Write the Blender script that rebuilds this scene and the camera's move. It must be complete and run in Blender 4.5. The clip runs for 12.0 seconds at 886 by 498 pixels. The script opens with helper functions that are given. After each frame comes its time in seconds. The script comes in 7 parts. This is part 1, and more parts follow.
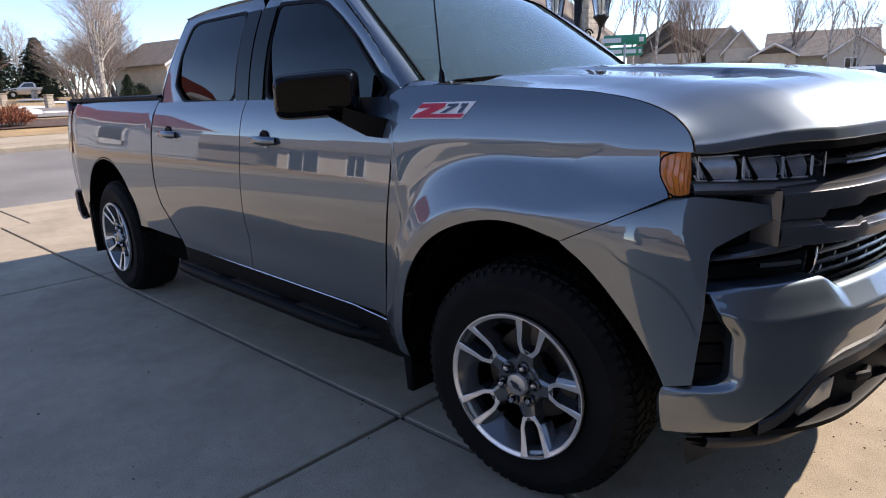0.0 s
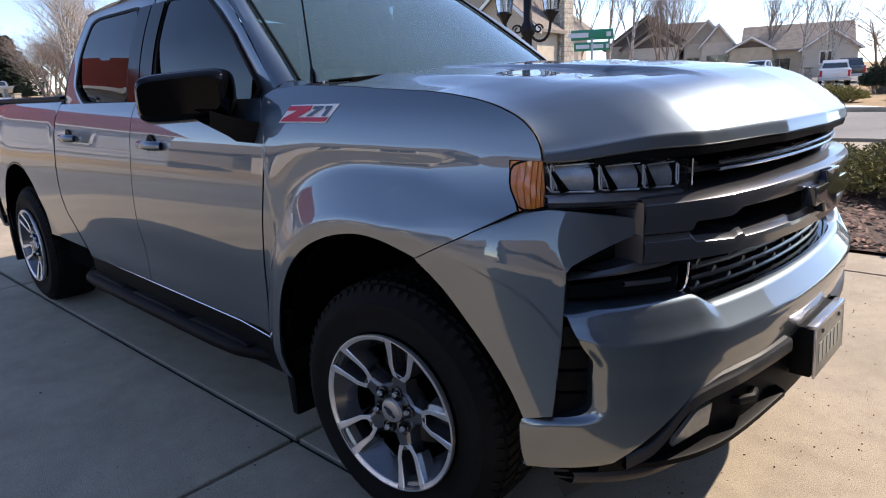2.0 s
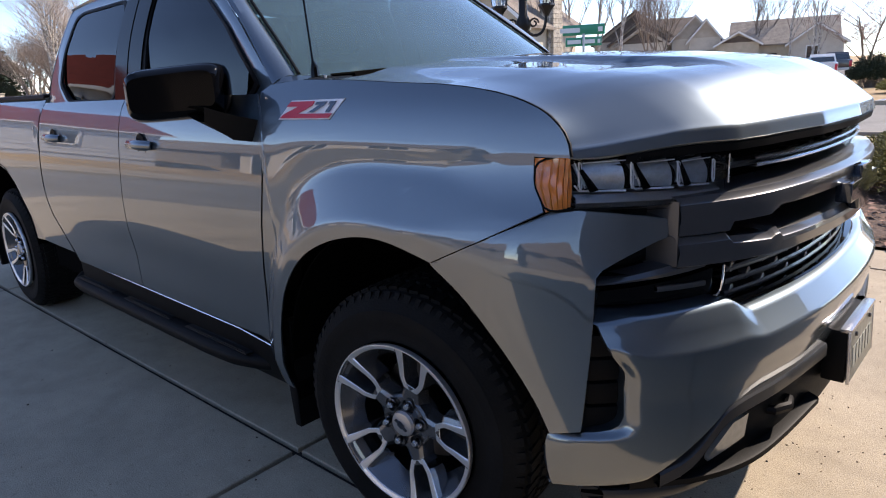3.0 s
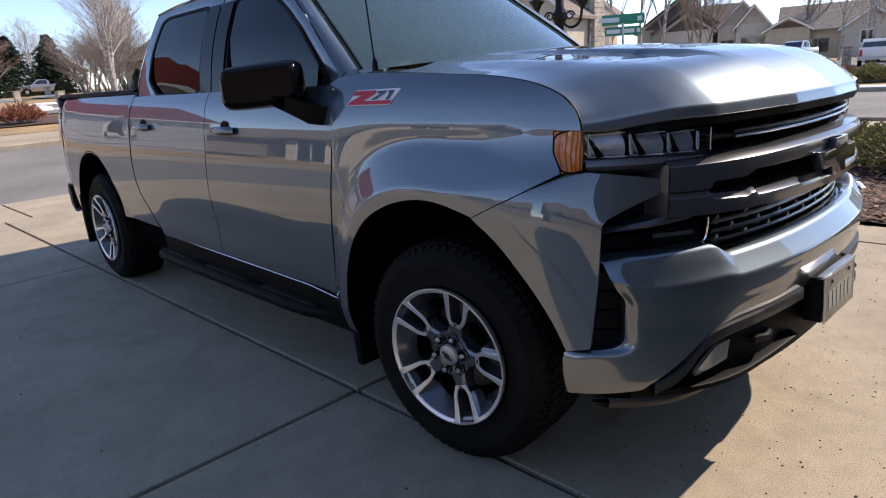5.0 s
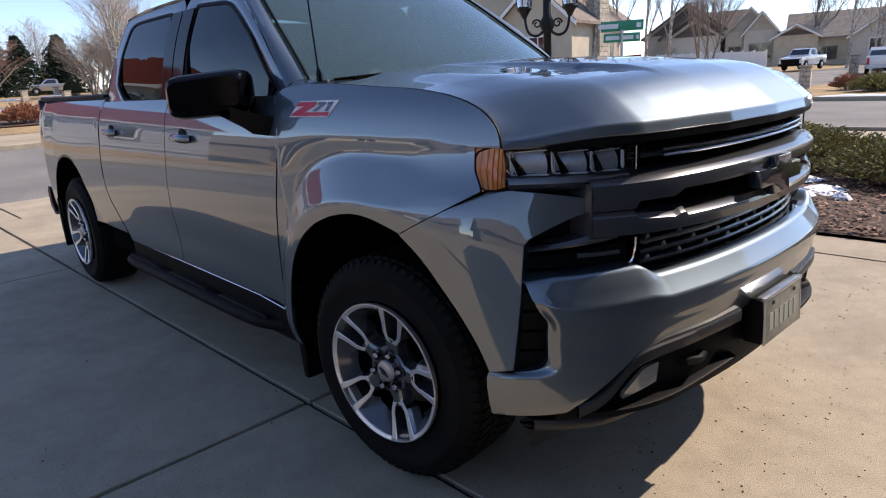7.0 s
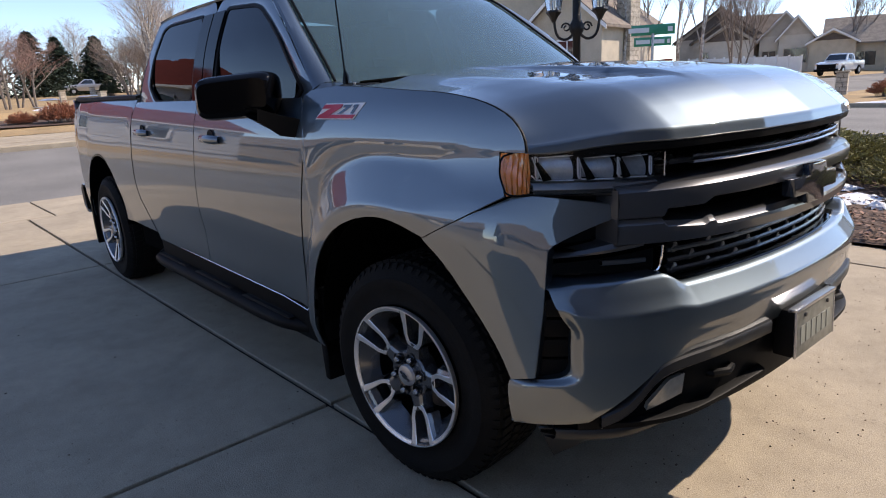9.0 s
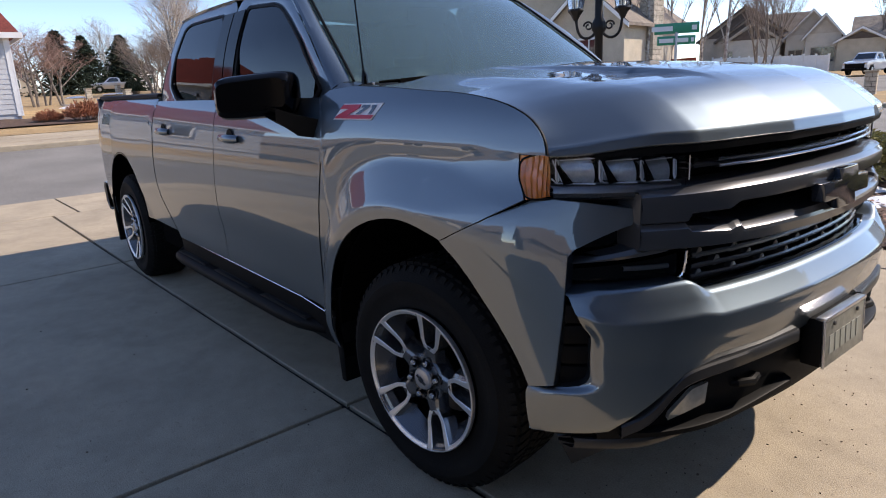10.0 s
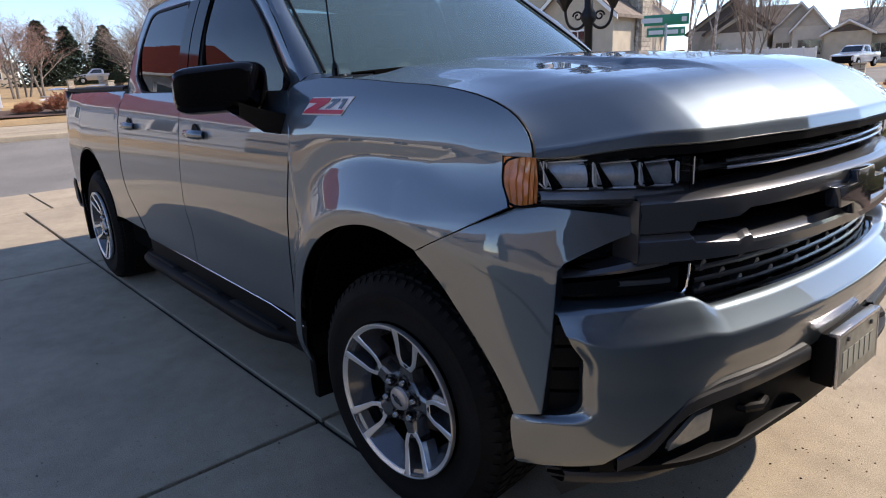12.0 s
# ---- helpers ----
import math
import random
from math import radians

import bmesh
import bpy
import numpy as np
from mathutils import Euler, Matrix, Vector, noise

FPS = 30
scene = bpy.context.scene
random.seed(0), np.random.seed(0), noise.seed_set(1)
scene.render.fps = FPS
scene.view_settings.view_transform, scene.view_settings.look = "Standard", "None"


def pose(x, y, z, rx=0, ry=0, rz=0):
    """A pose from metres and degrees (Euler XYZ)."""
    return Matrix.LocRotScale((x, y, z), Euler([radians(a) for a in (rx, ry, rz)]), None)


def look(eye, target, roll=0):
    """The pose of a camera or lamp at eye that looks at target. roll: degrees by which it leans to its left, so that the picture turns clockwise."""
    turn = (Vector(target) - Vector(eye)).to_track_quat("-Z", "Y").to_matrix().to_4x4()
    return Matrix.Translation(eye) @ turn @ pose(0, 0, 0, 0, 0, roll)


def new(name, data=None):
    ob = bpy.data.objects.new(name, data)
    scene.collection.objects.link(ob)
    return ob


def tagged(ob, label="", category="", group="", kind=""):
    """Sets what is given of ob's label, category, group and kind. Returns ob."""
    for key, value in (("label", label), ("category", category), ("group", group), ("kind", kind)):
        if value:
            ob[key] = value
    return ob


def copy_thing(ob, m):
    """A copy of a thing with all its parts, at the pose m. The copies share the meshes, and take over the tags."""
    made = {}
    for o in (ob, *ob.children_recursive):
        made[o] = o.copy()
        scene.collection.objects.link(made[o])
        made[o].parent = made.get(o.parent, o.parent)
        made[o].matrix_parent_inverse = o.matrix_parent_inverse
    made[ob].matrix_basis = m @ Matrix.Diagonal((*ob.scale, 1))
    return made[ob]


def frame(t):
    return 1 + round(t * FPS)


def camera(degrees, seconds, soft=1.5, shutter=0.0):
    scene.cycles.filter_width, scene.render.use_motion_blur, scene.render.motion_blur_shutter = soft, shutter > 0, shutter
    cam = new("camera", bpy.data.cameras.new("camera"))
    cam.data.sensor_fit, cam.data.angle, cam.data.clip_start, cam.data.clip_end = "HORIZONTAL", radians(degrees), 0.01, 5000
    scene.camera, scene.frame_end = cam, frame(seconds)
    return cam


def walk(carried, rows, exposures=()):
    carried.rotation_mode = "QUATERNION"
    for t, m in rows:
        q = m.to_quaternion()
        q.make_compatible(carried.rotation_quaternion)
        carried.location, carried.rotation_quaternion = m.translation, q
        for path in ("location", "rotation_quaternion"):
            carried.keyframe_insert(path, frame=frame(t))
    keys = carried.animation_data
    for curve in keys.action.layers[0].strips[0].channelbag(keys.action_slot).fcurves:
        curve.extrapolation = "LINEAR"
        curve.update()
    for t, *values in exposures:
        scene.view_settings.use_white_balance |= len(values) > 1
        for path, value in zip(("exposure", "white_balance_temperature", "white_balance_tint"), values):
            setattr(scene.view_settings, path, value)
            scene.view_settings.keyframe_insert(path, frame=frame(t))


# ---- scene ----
cam = camera(69.2, 12.0, soft=1.1)
METRES, EYE, TILT, LEAN, TURN = 8.0, 1.5, 0.0, 0.0, 0.0
PATH = [
    (0, (1.262, -2.528, 1.391), (-0.122, -1.169, 0.904), -2.2),
    (0.5, (1.232, -2.509, 1.387), (-0.139, -1.138, 0.895), -2.2),
    (1, (1.254, -2.431, 1.391), (-0.113, -1.058, 0.896), -2.3),
    (1.5, (1.341, -2.26, 1.394), (-0.017, -0.878, 0.898), -2.3),
    (2, (1.399, -2.141, 1.391), (0.05, -0.752, 0.89), -2.6),
    (2.5, (1.369, -2.103, 1.386), (0.035, -0.702, 0.88), -2.8),
    (3, (1.274, -2.105, 1.383), (-0.051, -0.697, 0.872), -3.0),
    (5, (1.559, -2.409, 1.383), (0.148, -1.093, 0.856), -3.9),
    (5.5, (1.65, -2.519, 1.409), (0.227, -1.214, 0.888), -3.6),
    (6, (1.659, -2.405, 1.407), (0.237, -1.099, 0.887), -3.5),
    (6.5, (1.685, -2.238, 1.402), (0.262, -0.932, 0.884), -3.4),
    (8.5, (1.7, -2.182, 1.397), (0.247, -0.905, 0.89), -2.9),
    (9, (1.687, -2.19, 1.4), (0.207, -0.942, 0.896), -2.9),
    (9.5, (1.668, -2.193, 1.407), (0.154, -0.986, 0.905), -3.0),
    (10, (1.665, -2.166, 1.405), (0.148, -0.964, 0.9), -2.8),
    (10.5, (1.658, -2.135, 1.392), (0.149, -0.926, 0.881), -2.6),
    (11, (1.667, -2.109, 1.392), (0.165, -0.893, 0.877), -2.7),
    (11.5, (1.651, -2.065, 1.387), (0.157, -0.843, 0.863), -2.8),
    (12, (1.533, -2.013, 1.402), (0.042, -0.79, 0.873), -2.7),
]
walk(cam, [(t, look(eye, target, roll)) for t, eye, target, roll in PATH], [(0.0, 1.06, 7300, 18), (2.4, 1.10, 7300, 18), (3.2, 1.17, 7300, 18), (5.0, 0.86, 7400, 18), (11.0, 0.82, 7300, 17), (12.0, 0.90, 7300, 17)])

# ---- exposure, world and sun ----
SUN_TOWARDS = Vector((0.467, 1.12, 1.0)).normalized()
world = bpy.data.worlds.new("world")
scene.world = world
world.use_nodes = True
wn = world.node_tree.nodes
sky = wn.new("ShaderNodeTexSky")
sky.sky_type, sky.sun_disc = "NISHITA", False
sky.sun_elevation = math.asin(SUN_TOWARDS.z)
sky.sun_rotation = math.atan2(SUN_TOWARDS.x, SUN_TOWARDS.y)
sky.air_density, sky.dust_density, sky.ozone_density, sky.altitude = 0.8, 0.05, 4.0, 1500
world.node_tree.links.new(sky.outputs[0], wn["Background"].inputs[0])
wn["Background"].inputs[1].default_value = 0.15
sun = new("sun", bpy.data.lights.new("sun", "SUN"))
sun.data.energy, sun.data.angle, sun.data.color = 3.35, radians(0.53), (1.0, 0.95, 0.87)
sun.matrix_world = look((0, 0, 30), Vector((0, 0, 30)) - SUN_TOWARDS)


# ---- mesh helpers ----
def mesh_of(name, verts, faces, mat, smooth=38):
    me = bpy.data.meshes.new(name)
    me.from_pydata([tuple(v) for v in verts], [], [tuple(f) for f in faces])
    if mat:
        me.materials.append(mat)
    if smooth:
        me.polygons.foreach_set("use_smooth", [True] * len(me.polygons))
        me.set_sharp_from_angle(angle=radians(smooth))
        # Open borders stay sharp, so that a thickness does not smear the shading.
        uses = np.zeros(len(me.edges), int)
        ids = np.empty(len(me.loops), int)
        me.loops.foreach_get("edge_index", ids)
        np.add.at(uses, ids, 1)
        if (uses == 1).any():
            flags = np.zeros(len(me.edges), bool)
            at = me.attributes.get("sharp_edge") or me.attributes.new("sharp_edge", "BOOLEAN", "EDGE")
            at.data.foreach_get("value", flags)
            at.data.foreach_set("value", flags | (uses == 1))
    me.update()
    return me


def put(name, me, parent=None, label="", at=None):
    ob = new(name, me)
    ob.parent = parent
    if at is not None:
        ob.matrix_basis = at
    if label:
        tagged(ob, label)
    return ob


def thing(name, label, category, at=None, group="", kind=""):
    ob = new(name)
    ob.empty_display_size = 0.2
    if at is not None:
        ob.matrix_basis = at
    return tagged(ob, label, category, group, kind)


def joined(*pieces):
    """One vertex and face list out of several."""
    verts, faces = [], []
    for v, f in pieces:
        n = len(verts)
        verts += [tuple(p) for p in v]
        faces += [tuple(i + n for i in q) for q in f]
    return verts, faces


def moved(piece, m):
    v, f = piece
    return [tuple(m @ Vector(p)) for p in v], f


def flipped(piece):
    """The mirror image on the other side of the truck."""
    v, f = piece
    return [(x, -y, z) for x, y, z in v], [tuple(reversed(q)) for q in f]


def sheet(rows, around=False):
    """A grid of quads over equally long rows of points."""
    rows = [list(r) for r in rows]
    m, n = len(rows), len(rows[0])
    faces = [(a * n + b, a * n + (b + 1) % n, (a + 1) * n + (b + 1) % n, (a + 1) * n + b)
             for a in range(m - 1) for b in range(n if around else n - 1)]
    return [tuple(p) for r in rows for p in r], faces


def brick_box(sx, sy, sz, x=0, y=0, z=0, bevel=0.0):
    """A box on its base centre, with bevelled edges."""
    bm = bmesh.new()
    bmesh.ops.create_cube(bm, size=1)
    for v in bm.verts:
        v.co = Vector((v.co.x * sx + x, v.co.y * sy + y, (v.co.z + 0.5) * sz + z))
    if bevel:
        bmesh.ops.bevel(bm, geom=bm.edges[:], offset=bevel, segments=2, affect="EDGES", profile=0.6)
    bm.verts.index_update()
    out = [tuple(v.co) for v in bm.verts], [tuple(v.index for v in f.verts) for f in bm.faces]
    bm.free()
    return out


def slab(poly, depth, bevel=0.0):
    """A polygon in x, z pulled out along y from 0 to depth."""
    bm = bmesh.new()
    low = [bm.verts.new((x, 0, z)) for x, z in poly]
    face = bm.faces.new(low)
    made = bmesh.ops.extrude_face_region(bm, geom=[face])["geom"]
    for v in made:
        if isinstance(v, bmesh.types.BMVert):
            v.co.y += depth
    bmesh.ops.recalc_face_normals(bm, faces=bm.faces[:])
    if bevel:
        bmesh.ops.bevel(bm, geom=bm.edges[:], offset=bevel, segments=2, affect="EDGES", profile=0.6)
    bm.verts.index_update()
    out = [tuple(v.co) for v in bm.verts], [tuple(v.index for v in f.verts) for f in bm.faces]
    bm.free()
    return out


def tube(points, radii, sides=8, flat=1.0):
    """A tapered tube along points, with closed ends."""
    pts = [Vector(p) for p in points]
    if not hasattr(radii, "__len__"):
        radii = [radii] * len(pts)
    rows = []
    side = None
    for n, p in enumerate(pts):
        along = (pts[min(n + 1, len(pts) - 1)] - pts[max(n - 1, 0)]).normalized()
        if side is None:
            side = along.cross(Vector((0, 0, 1)) if abs(along.z) < 0.9 else Vector((1, 0, 0))).normalized()
        side = (side - along * side.dot(along)).normalized()
        up = side.cross(along)
        rows.append([p + radii[n] * (math.cos(a) * side + flat * math.sin(a) * up)
                     for a in (2 * math.pi * k / sides for k in range(sides))])
    v, f = sheet(rows, True)
    n = len(v)
    return v, f + [tuple(range(sides - 1, -1, -1)), tuple(range(n - sides, n))]


def lathe(profile, n=48):
    """A profile of (radius, y) turned about the y axis."""
    rows = [[(r * math.cos(a), y, r * math.sin(a)) for a in (2 * math.pi * k / n for k in range(n))] for r, y in profile]
    return sheet(rows, True)


def resample(points, n):
    p = np.array(points, float)
    d = np.r_[0, np.cumsum(np.linalg.norm(np.diff(p, axis=0), axis=1))]
    s = np.linspace(0, d[-1], n)
    return np.stack([np.interp(s, d, p[:, k]) for k in range(p.shape[1])], 1)


def soft(points, n, rounds=2):
    """A rounded, evenly spaced curve through a coarse line (corner cutting)."""
    p = np.array(points, float)
    for _ in range(rounds):
        q = np.empty((2 * len(p) - 2, p.shape[1]))
        q[0::2], q[1::2] = 0.75 * p[:-1] + 0.25 * p[1:], 0.25 * p[:-1] + 0.75 * p[1:]
        p = np.r_[p[:1], q, p[-1:]]
    return resample(p, n)


def step(a, b, x):
    t = min(1.0, max(0.0, (x - a) / (b - a)))
    return t * t * (3 - 2 * t)


# ---- materials ----
def material(name, colour, rough=0.5, metal=0.0, vary=0.0, scale=3.0, fine=0.0, fine_scale=60.0, bump=0.0, bump_scale=80.0,
             coat=0.0, second=None, patches=1.5, island=0.0, rough_vary=0.0, spec=0.5, specks=0.0, speck_scale=55.0, stains=0.0):
    mat = bpy.data.materials.new(name)
    mat.use_nodes = True
    nt = mat.node_tree
    n, link = nt.nodes, nt.links.new
    b = n["Principled BSDF"]
    b.inputs["Base Color"].default_value = (*colour, 1)
    b.inputs["Roughness"].default_value, b.inputs["Metallic"].default_value = rough, metal
    b.inputs["Coat Weight"].default_value, b.inputs["Coat Roughness"].default_value = coat, 0.03
    b.inputs["Specular IOR Level"].default_value = spec
    tc = n.new("ShaderNodeTexCoord")
    out = None

    def noise_node(s, detail=4):
        t = n.new("ShaderNodeTexNoise")
        t.inputs["Scale"].default_value, t.inputs["Detail"].default_value = s, detail
        link(tc.outputs["Object"], t.inputs["Vector"])
        return t

    def mixed(kind, fac, a, c):
        m = n.new("ShaderNodeMix")
        m.data_type, m.blend_type = "RGBA", kind
        for value, slot in ((fac, 0), (a, 6), (c, 7)):
            if hasattr(value, "links"):
                link(value, m.inputs[slot])
            elif slot == 0:
                m.inputs[0].default_value = value
            else:
                m.inputs[slot].default_value = (*value, 1)
        return m.outputs[2]

    def ranged(src, lo, hi, a=0.3, c=0.7):
        r = n.new("ShaderNodeMapRange")
        r.inputs[1].default_value, r.inputs[2].default_value, r.inputs[3].default_value, r.inputs[4].default_value = a, c, lo, hi
        link(src, r.inputs[0])
        return r.outputs[0]

    col = colour
    if second:
        col = mixed("MIX", ranged(noise_node(patches, 5).outputs[0], 0, 1, 0.4, 0.62), colour, second)
    if vary:
        g = ranged(noise_node(scale).outputs[0], 1 - vary, 1 + vary)
        col = mixed("MULTIPLY", 1.0, col, g)
    if fine:
        g = ranged(noise_node(fine_scale, 2).outputs[0], 1 - fine, 1 + fine)
        col = mixed("MULTIPLY", 1.0, col, g)
    if specks:
        col = mixed("MULTIPLY", 1.0, col, ranged(noise_node(speck_scale, 2).outputs[0], 1.0, 1.0 - specks, 0.64, 0.70))
        col = mixed("MULTIPLY", 1.0, col, ranged(noise_node(speck_scale * 0.73, 3).outputs[0], 1.0 + 0.5 * specks, 1.0, 0.30, 0.36))
    if stains:
        col = mixed("MULTIPLY", 1.0, col, ranged(noise_node(2.6, 6).outputs[0], 1.0 - stains, 1.0, 0.36, 0.52))
        col = mixed("MULTIPLY", 1.0, col, ranged(noise_node(11.0, 5).outputs[0], 1.0 - 0.6 * stains, 1.0 + 0.3 * stains, 0.35, 0.62))
    if island:
        ge = n.new("ShaderNodeNewGeometry")
        col = mixed("MULTIPLY", 1.0, col, ranged(ge.outputs["Random Per Island"], 1 - island, 1 + island, 0, 1))
        ob = n.new("ShaderNodeObjectInfo")
        col = mixed("MULTIPLY", 1.0, col, ranged(ob.outputs["Random"], 1 - island * 0.5, 1 + island * 0.5, 0, 1))
    if hasattr(col, "links"):
        link(col, b.inputs["Base Color"])
    if rough_vary:
        link(ranged(noise_node(scale * 2.3).outputs[0], rough - rough_vary, rough + rough_vary), b.inputs["Roughness"])
    if bump:
        bp = n.new("ShaderNodeBump")
        bp.inputs["Strength"].default_value, bp.inputs["Distance"].default_value = bump, 0.01
        link(noise_node(bump_scale, 3).outputs[0], bp.inputs["Height"])
        link(bp.outputs[0], b.inputs["Normal"])
    return mat


def glass(name, tint, rough=0.0, through_part=1.0, ior=1.5):
    mat = bpy.data.materials.new(name)
    mat.use_nodes = True
    b = mat.node_tree.nodes["Principled BSDF"]
    b.inputs["Base Color"].default_value = (*tint, 1)
    b.inputs["Roughness"].default_value, b.inputs["Transmission Weight"].default_value = rough, through_part
    b.inputs["IOR"].default_value = ior
    return mat


PAINT = material("grey_metallic_car_paint", (0.094, 0.122, 0.146), 0.46, 1.0, vary=0.02, scale=1.2, fine=0.08, fine_scale=900, coat=1.0)
PAINT.node_tree.nodes["Principled BSDF"].inputs["Coat IOR"].default_value = 2.0
PAINT.node_tree.nodes["Principled BSDF"].inputs["Coat Roughness"].default_value = 0.012
TRIM_PAINT = material("dark_grey_metal_trim", (0.068, 0.071, 0.079), 0.30, 0.6, fine=0.08, fine_scale=700, coat=0.6)
GLOSS_BLACK = material("gloss_black_plastic", (0.002, 0.002, 0.0025), 0.07, 0.0, rough_vary=0.02, spec=0.16)
MATT_BLACK = material("matt_black_plastic", (0.003, 0.003, 0.0034), 0.55, 0.0, vary=0.15, bump=0.05, bump_scale=300, spec=0.12)
PAD_BLACK = material("ribbed_black_rubber", (0.010, 0.010, 0.011), 0.45, 0.0, vary=0.2, spec=0.3)
LINER = material("wheel_well_felt", (0.002, 0.002, 0.002), 0.95, 0.0, vary=0.2, spec=0.03)
RUBBER = material("tyre_rubber", (0.004, 0.004, 0.004), 0.75, 0.0, vary=0.25, scale=9, fine=0.15, fine_scale=120, bump=0.2, bump_scale=150, spec=0.16, second=(0.006, 0.0058, 0.0055), patches=7)
ALLOY = material("machined_aluminium", (0.88, 0.88, 0.88), 0.34, 0.9, fine=0.05, fine_scale=500)
ALLOY_GREY = material("grey_painted_aluminium", (0.10, 0.104, 0.112), 0.35, 0.75, fine=0.06, fine_scale=400, coat=0.4)
SPOKE_GREY = material("grey_spoke_paint", (0.16, 0.164, 0.172), 0.24, 0.8, fine=0.06, fine_scale=400, coat=0.4)
GRILLE_GREY = material("grille_mesh_grey", (0.085, 0.088, 0.095), 0.33, 0.7, fine=0.06, fine_scale=400, coat=0.4)
LAMP_FRAME = material("bright_lamp_frame", (0.80, 0.81, 0.84), 0.28, 0.35, coat=0.3)
LAMP_BAND = material("grey_lamp_band", (0.17, 0.175, 0.19), 0.3, 0.6, coat=0.5)
REFLECTOR = material("lamp_reflector", (0.27, 0.29, 0.32), 0.28, 0.55, vary=0.2, scale=30, fine=0.1, fine_scale=160)
BARREL = material("black_rim_barrel", (0.006, 0.006, 0.0065), 0.5, spec=0.2)
DARK_TRIM = material("dark_grey_moulding", (0.022, 0.023, 0.025), 0.42, 0.2, fine=0.1, fine_scale=300)
CAP_SILVER = material("brushed_silver_cap", (0.50, 0.50, 0.51), 0.42, 0.9, fine=0.05, fine_scale=400)
CHROME = material("chrome", (0.75, 0.76, 0.78), 0.08, 1.0)
SILVER = material("silver_plastic", (0.5, 0.5, 0.52), 0.25, 0.9)
DISC = material("brake_steel", (0.12, 0.115, 0.11), 0.45, 1.0, vary=0.2, scale=20)
AMBER = material("amber_lens", (0.80, 0.21, 0.025), 0.14, 0.0, vary=0.1, scale=40, coat=1.0)
EMBLEM_RED = material("red_enamel", (0.52, 0.008, 0.03), 0.3, 0.0)
EMBLEM_WHITE = material("pale_silver_enamel", (0.72, 0.72, 0.74), 0.3, 0.0)
EMBLEM_BLACK = material("dark_blue_grey_enamel", (0.05, 0.058, 0.075), 0.12, 0.7, coat=1.0)
LENS = glass("clear_lamp_lens", (0.95, 0.96, 0.97), ior=1.25)
TINTED = glass("privacy_glass", (0.0012, 0.0016, 0.0022), ior=1.33)
TINTED.node_tree.nodes["Principled BSDF"].inputs["Specular Tint"].default_value = (0.62, 0.82, 1.0, 1)
WINDSHIELD = glass("green_windshield_glass", (0.20, 0.31, 0.33), 0.0, 0.84, 1.65)
WINDSHIELD.node_tree.nodes["Principled BSDF"].inputs["Specular Tint"].default_value = (0.72, 0.94, 1.0, 1)
CABIN = material("dark_cabin_trim", (0.03, 0.032, 0.034), 0.8, vary=0.2)
SEAT = material("black_leather", (0.02, 0.02, 0.02), 0.55, vary=0.2, bump=0.2, bump_scale=120)
PLATE = material("embossed_plate", (0.23, 0.23, 0.20), 0.4, 0.3, fine=0.2, fine_scale=35)
PLATE_INK = material("plate_ink", (0.33, 0.34, 0.30), 0.5, 0.2)

# ---- pickup truck: surfaces ----
# x runs forward from the front axle, the near flank lies at minus y.
def half_width(z):
    return float(np.interp(z, (0.36, 0.44, 0.52, 0.64, 0.80, 0.95, 1.06, 1.13, 1.17, 1.21, 1.25, 1.30, 1.345, 1.38, 1.41),
                           (0.915, 0.945, 0.963, 0.976, 0.984, 0.983, 0.974, 0.966, 0.962, 0.957, 0.949, 0.936, 0.916, 0.892, 0.862)))


WIDTHS = [sum(half_width(0.36 + 0.005 * k + 0.006 * d) for d in range(-5, 6)) / 11 for k in range(215)]
ARCH = [(-0.505, 0.38), (-0.505, 0.60), (-0.45, 0.76), (-0.34, 0.885), (-0.19, 0.955), (-0.05, 0.985), (0.06, 0.985), (0.2, 0.955),
        (0.32, 0.885), (0.42, 0.78), (0.495, 0.66), (0.53, 0.58), (0.545, 0.50)]
REAR_AXLE = -3.745


def arch_distance(x, z):
    best = 9.0
    for cx in (0.01, REAR_AXLE):
        dx, dz = abs(x - cx), max(0.0, z - 0.46)
        best = min(best, (dx ** 2.4 + dz ** 2.4) ** (1 / 2.4) - 0.52)
    return best


def flank(x, z):
    """The body's half width at a place of the side."""
    side = float(np.interp(z, [0.36 + 0.005 * k for k in range(215)], WIDTHS))
    d = arch_distance(x, z)
    slope = 0.0
    for k in (-2, -1, 0, 1, 2):
        e = 0.006 * k * (1 + 3.5 * step(0.15, 0.40, x) + 4.0 * step(-2.0, -2.5, x))
        slope += min(0.150, max(0.0, 0.190 - d - e, (1.170 - z - e) * step(-0.12, 0.12, x))) / 5
    flare = min(side, 0.955) + (0.48 if x > -2 else 0.16) * slope
    b = step(-0.15, -0.60, x)
    w = flare + max(side - flare, 0.0) * b
    w -= 0.22 * max(0.0, x - 0.28) ** 2
    w -= 0.09 * step(-4.40, -4.92, x) + 0.012 * step(-3.9, -4.5, x) if x < -3.9 else 0.0
    w -= 0.014 * math.exp(-((x + 1.75) / 0.95) ** 2) * math.exp(-((z - 0.66) / 0.11) ** 2)
    return w


def side_sheet(inner, outer, rows=14):
    """A body panel between two lines in x, z, laid on the flank."""
    out = []
    for k in range(rows):
        t = k / (rows - 1)
        out.append([(x, -flank(x, z), z) for x, z in (1 - t) * np.array(inner) + t * np.array(outer)])
    return sheet(out)


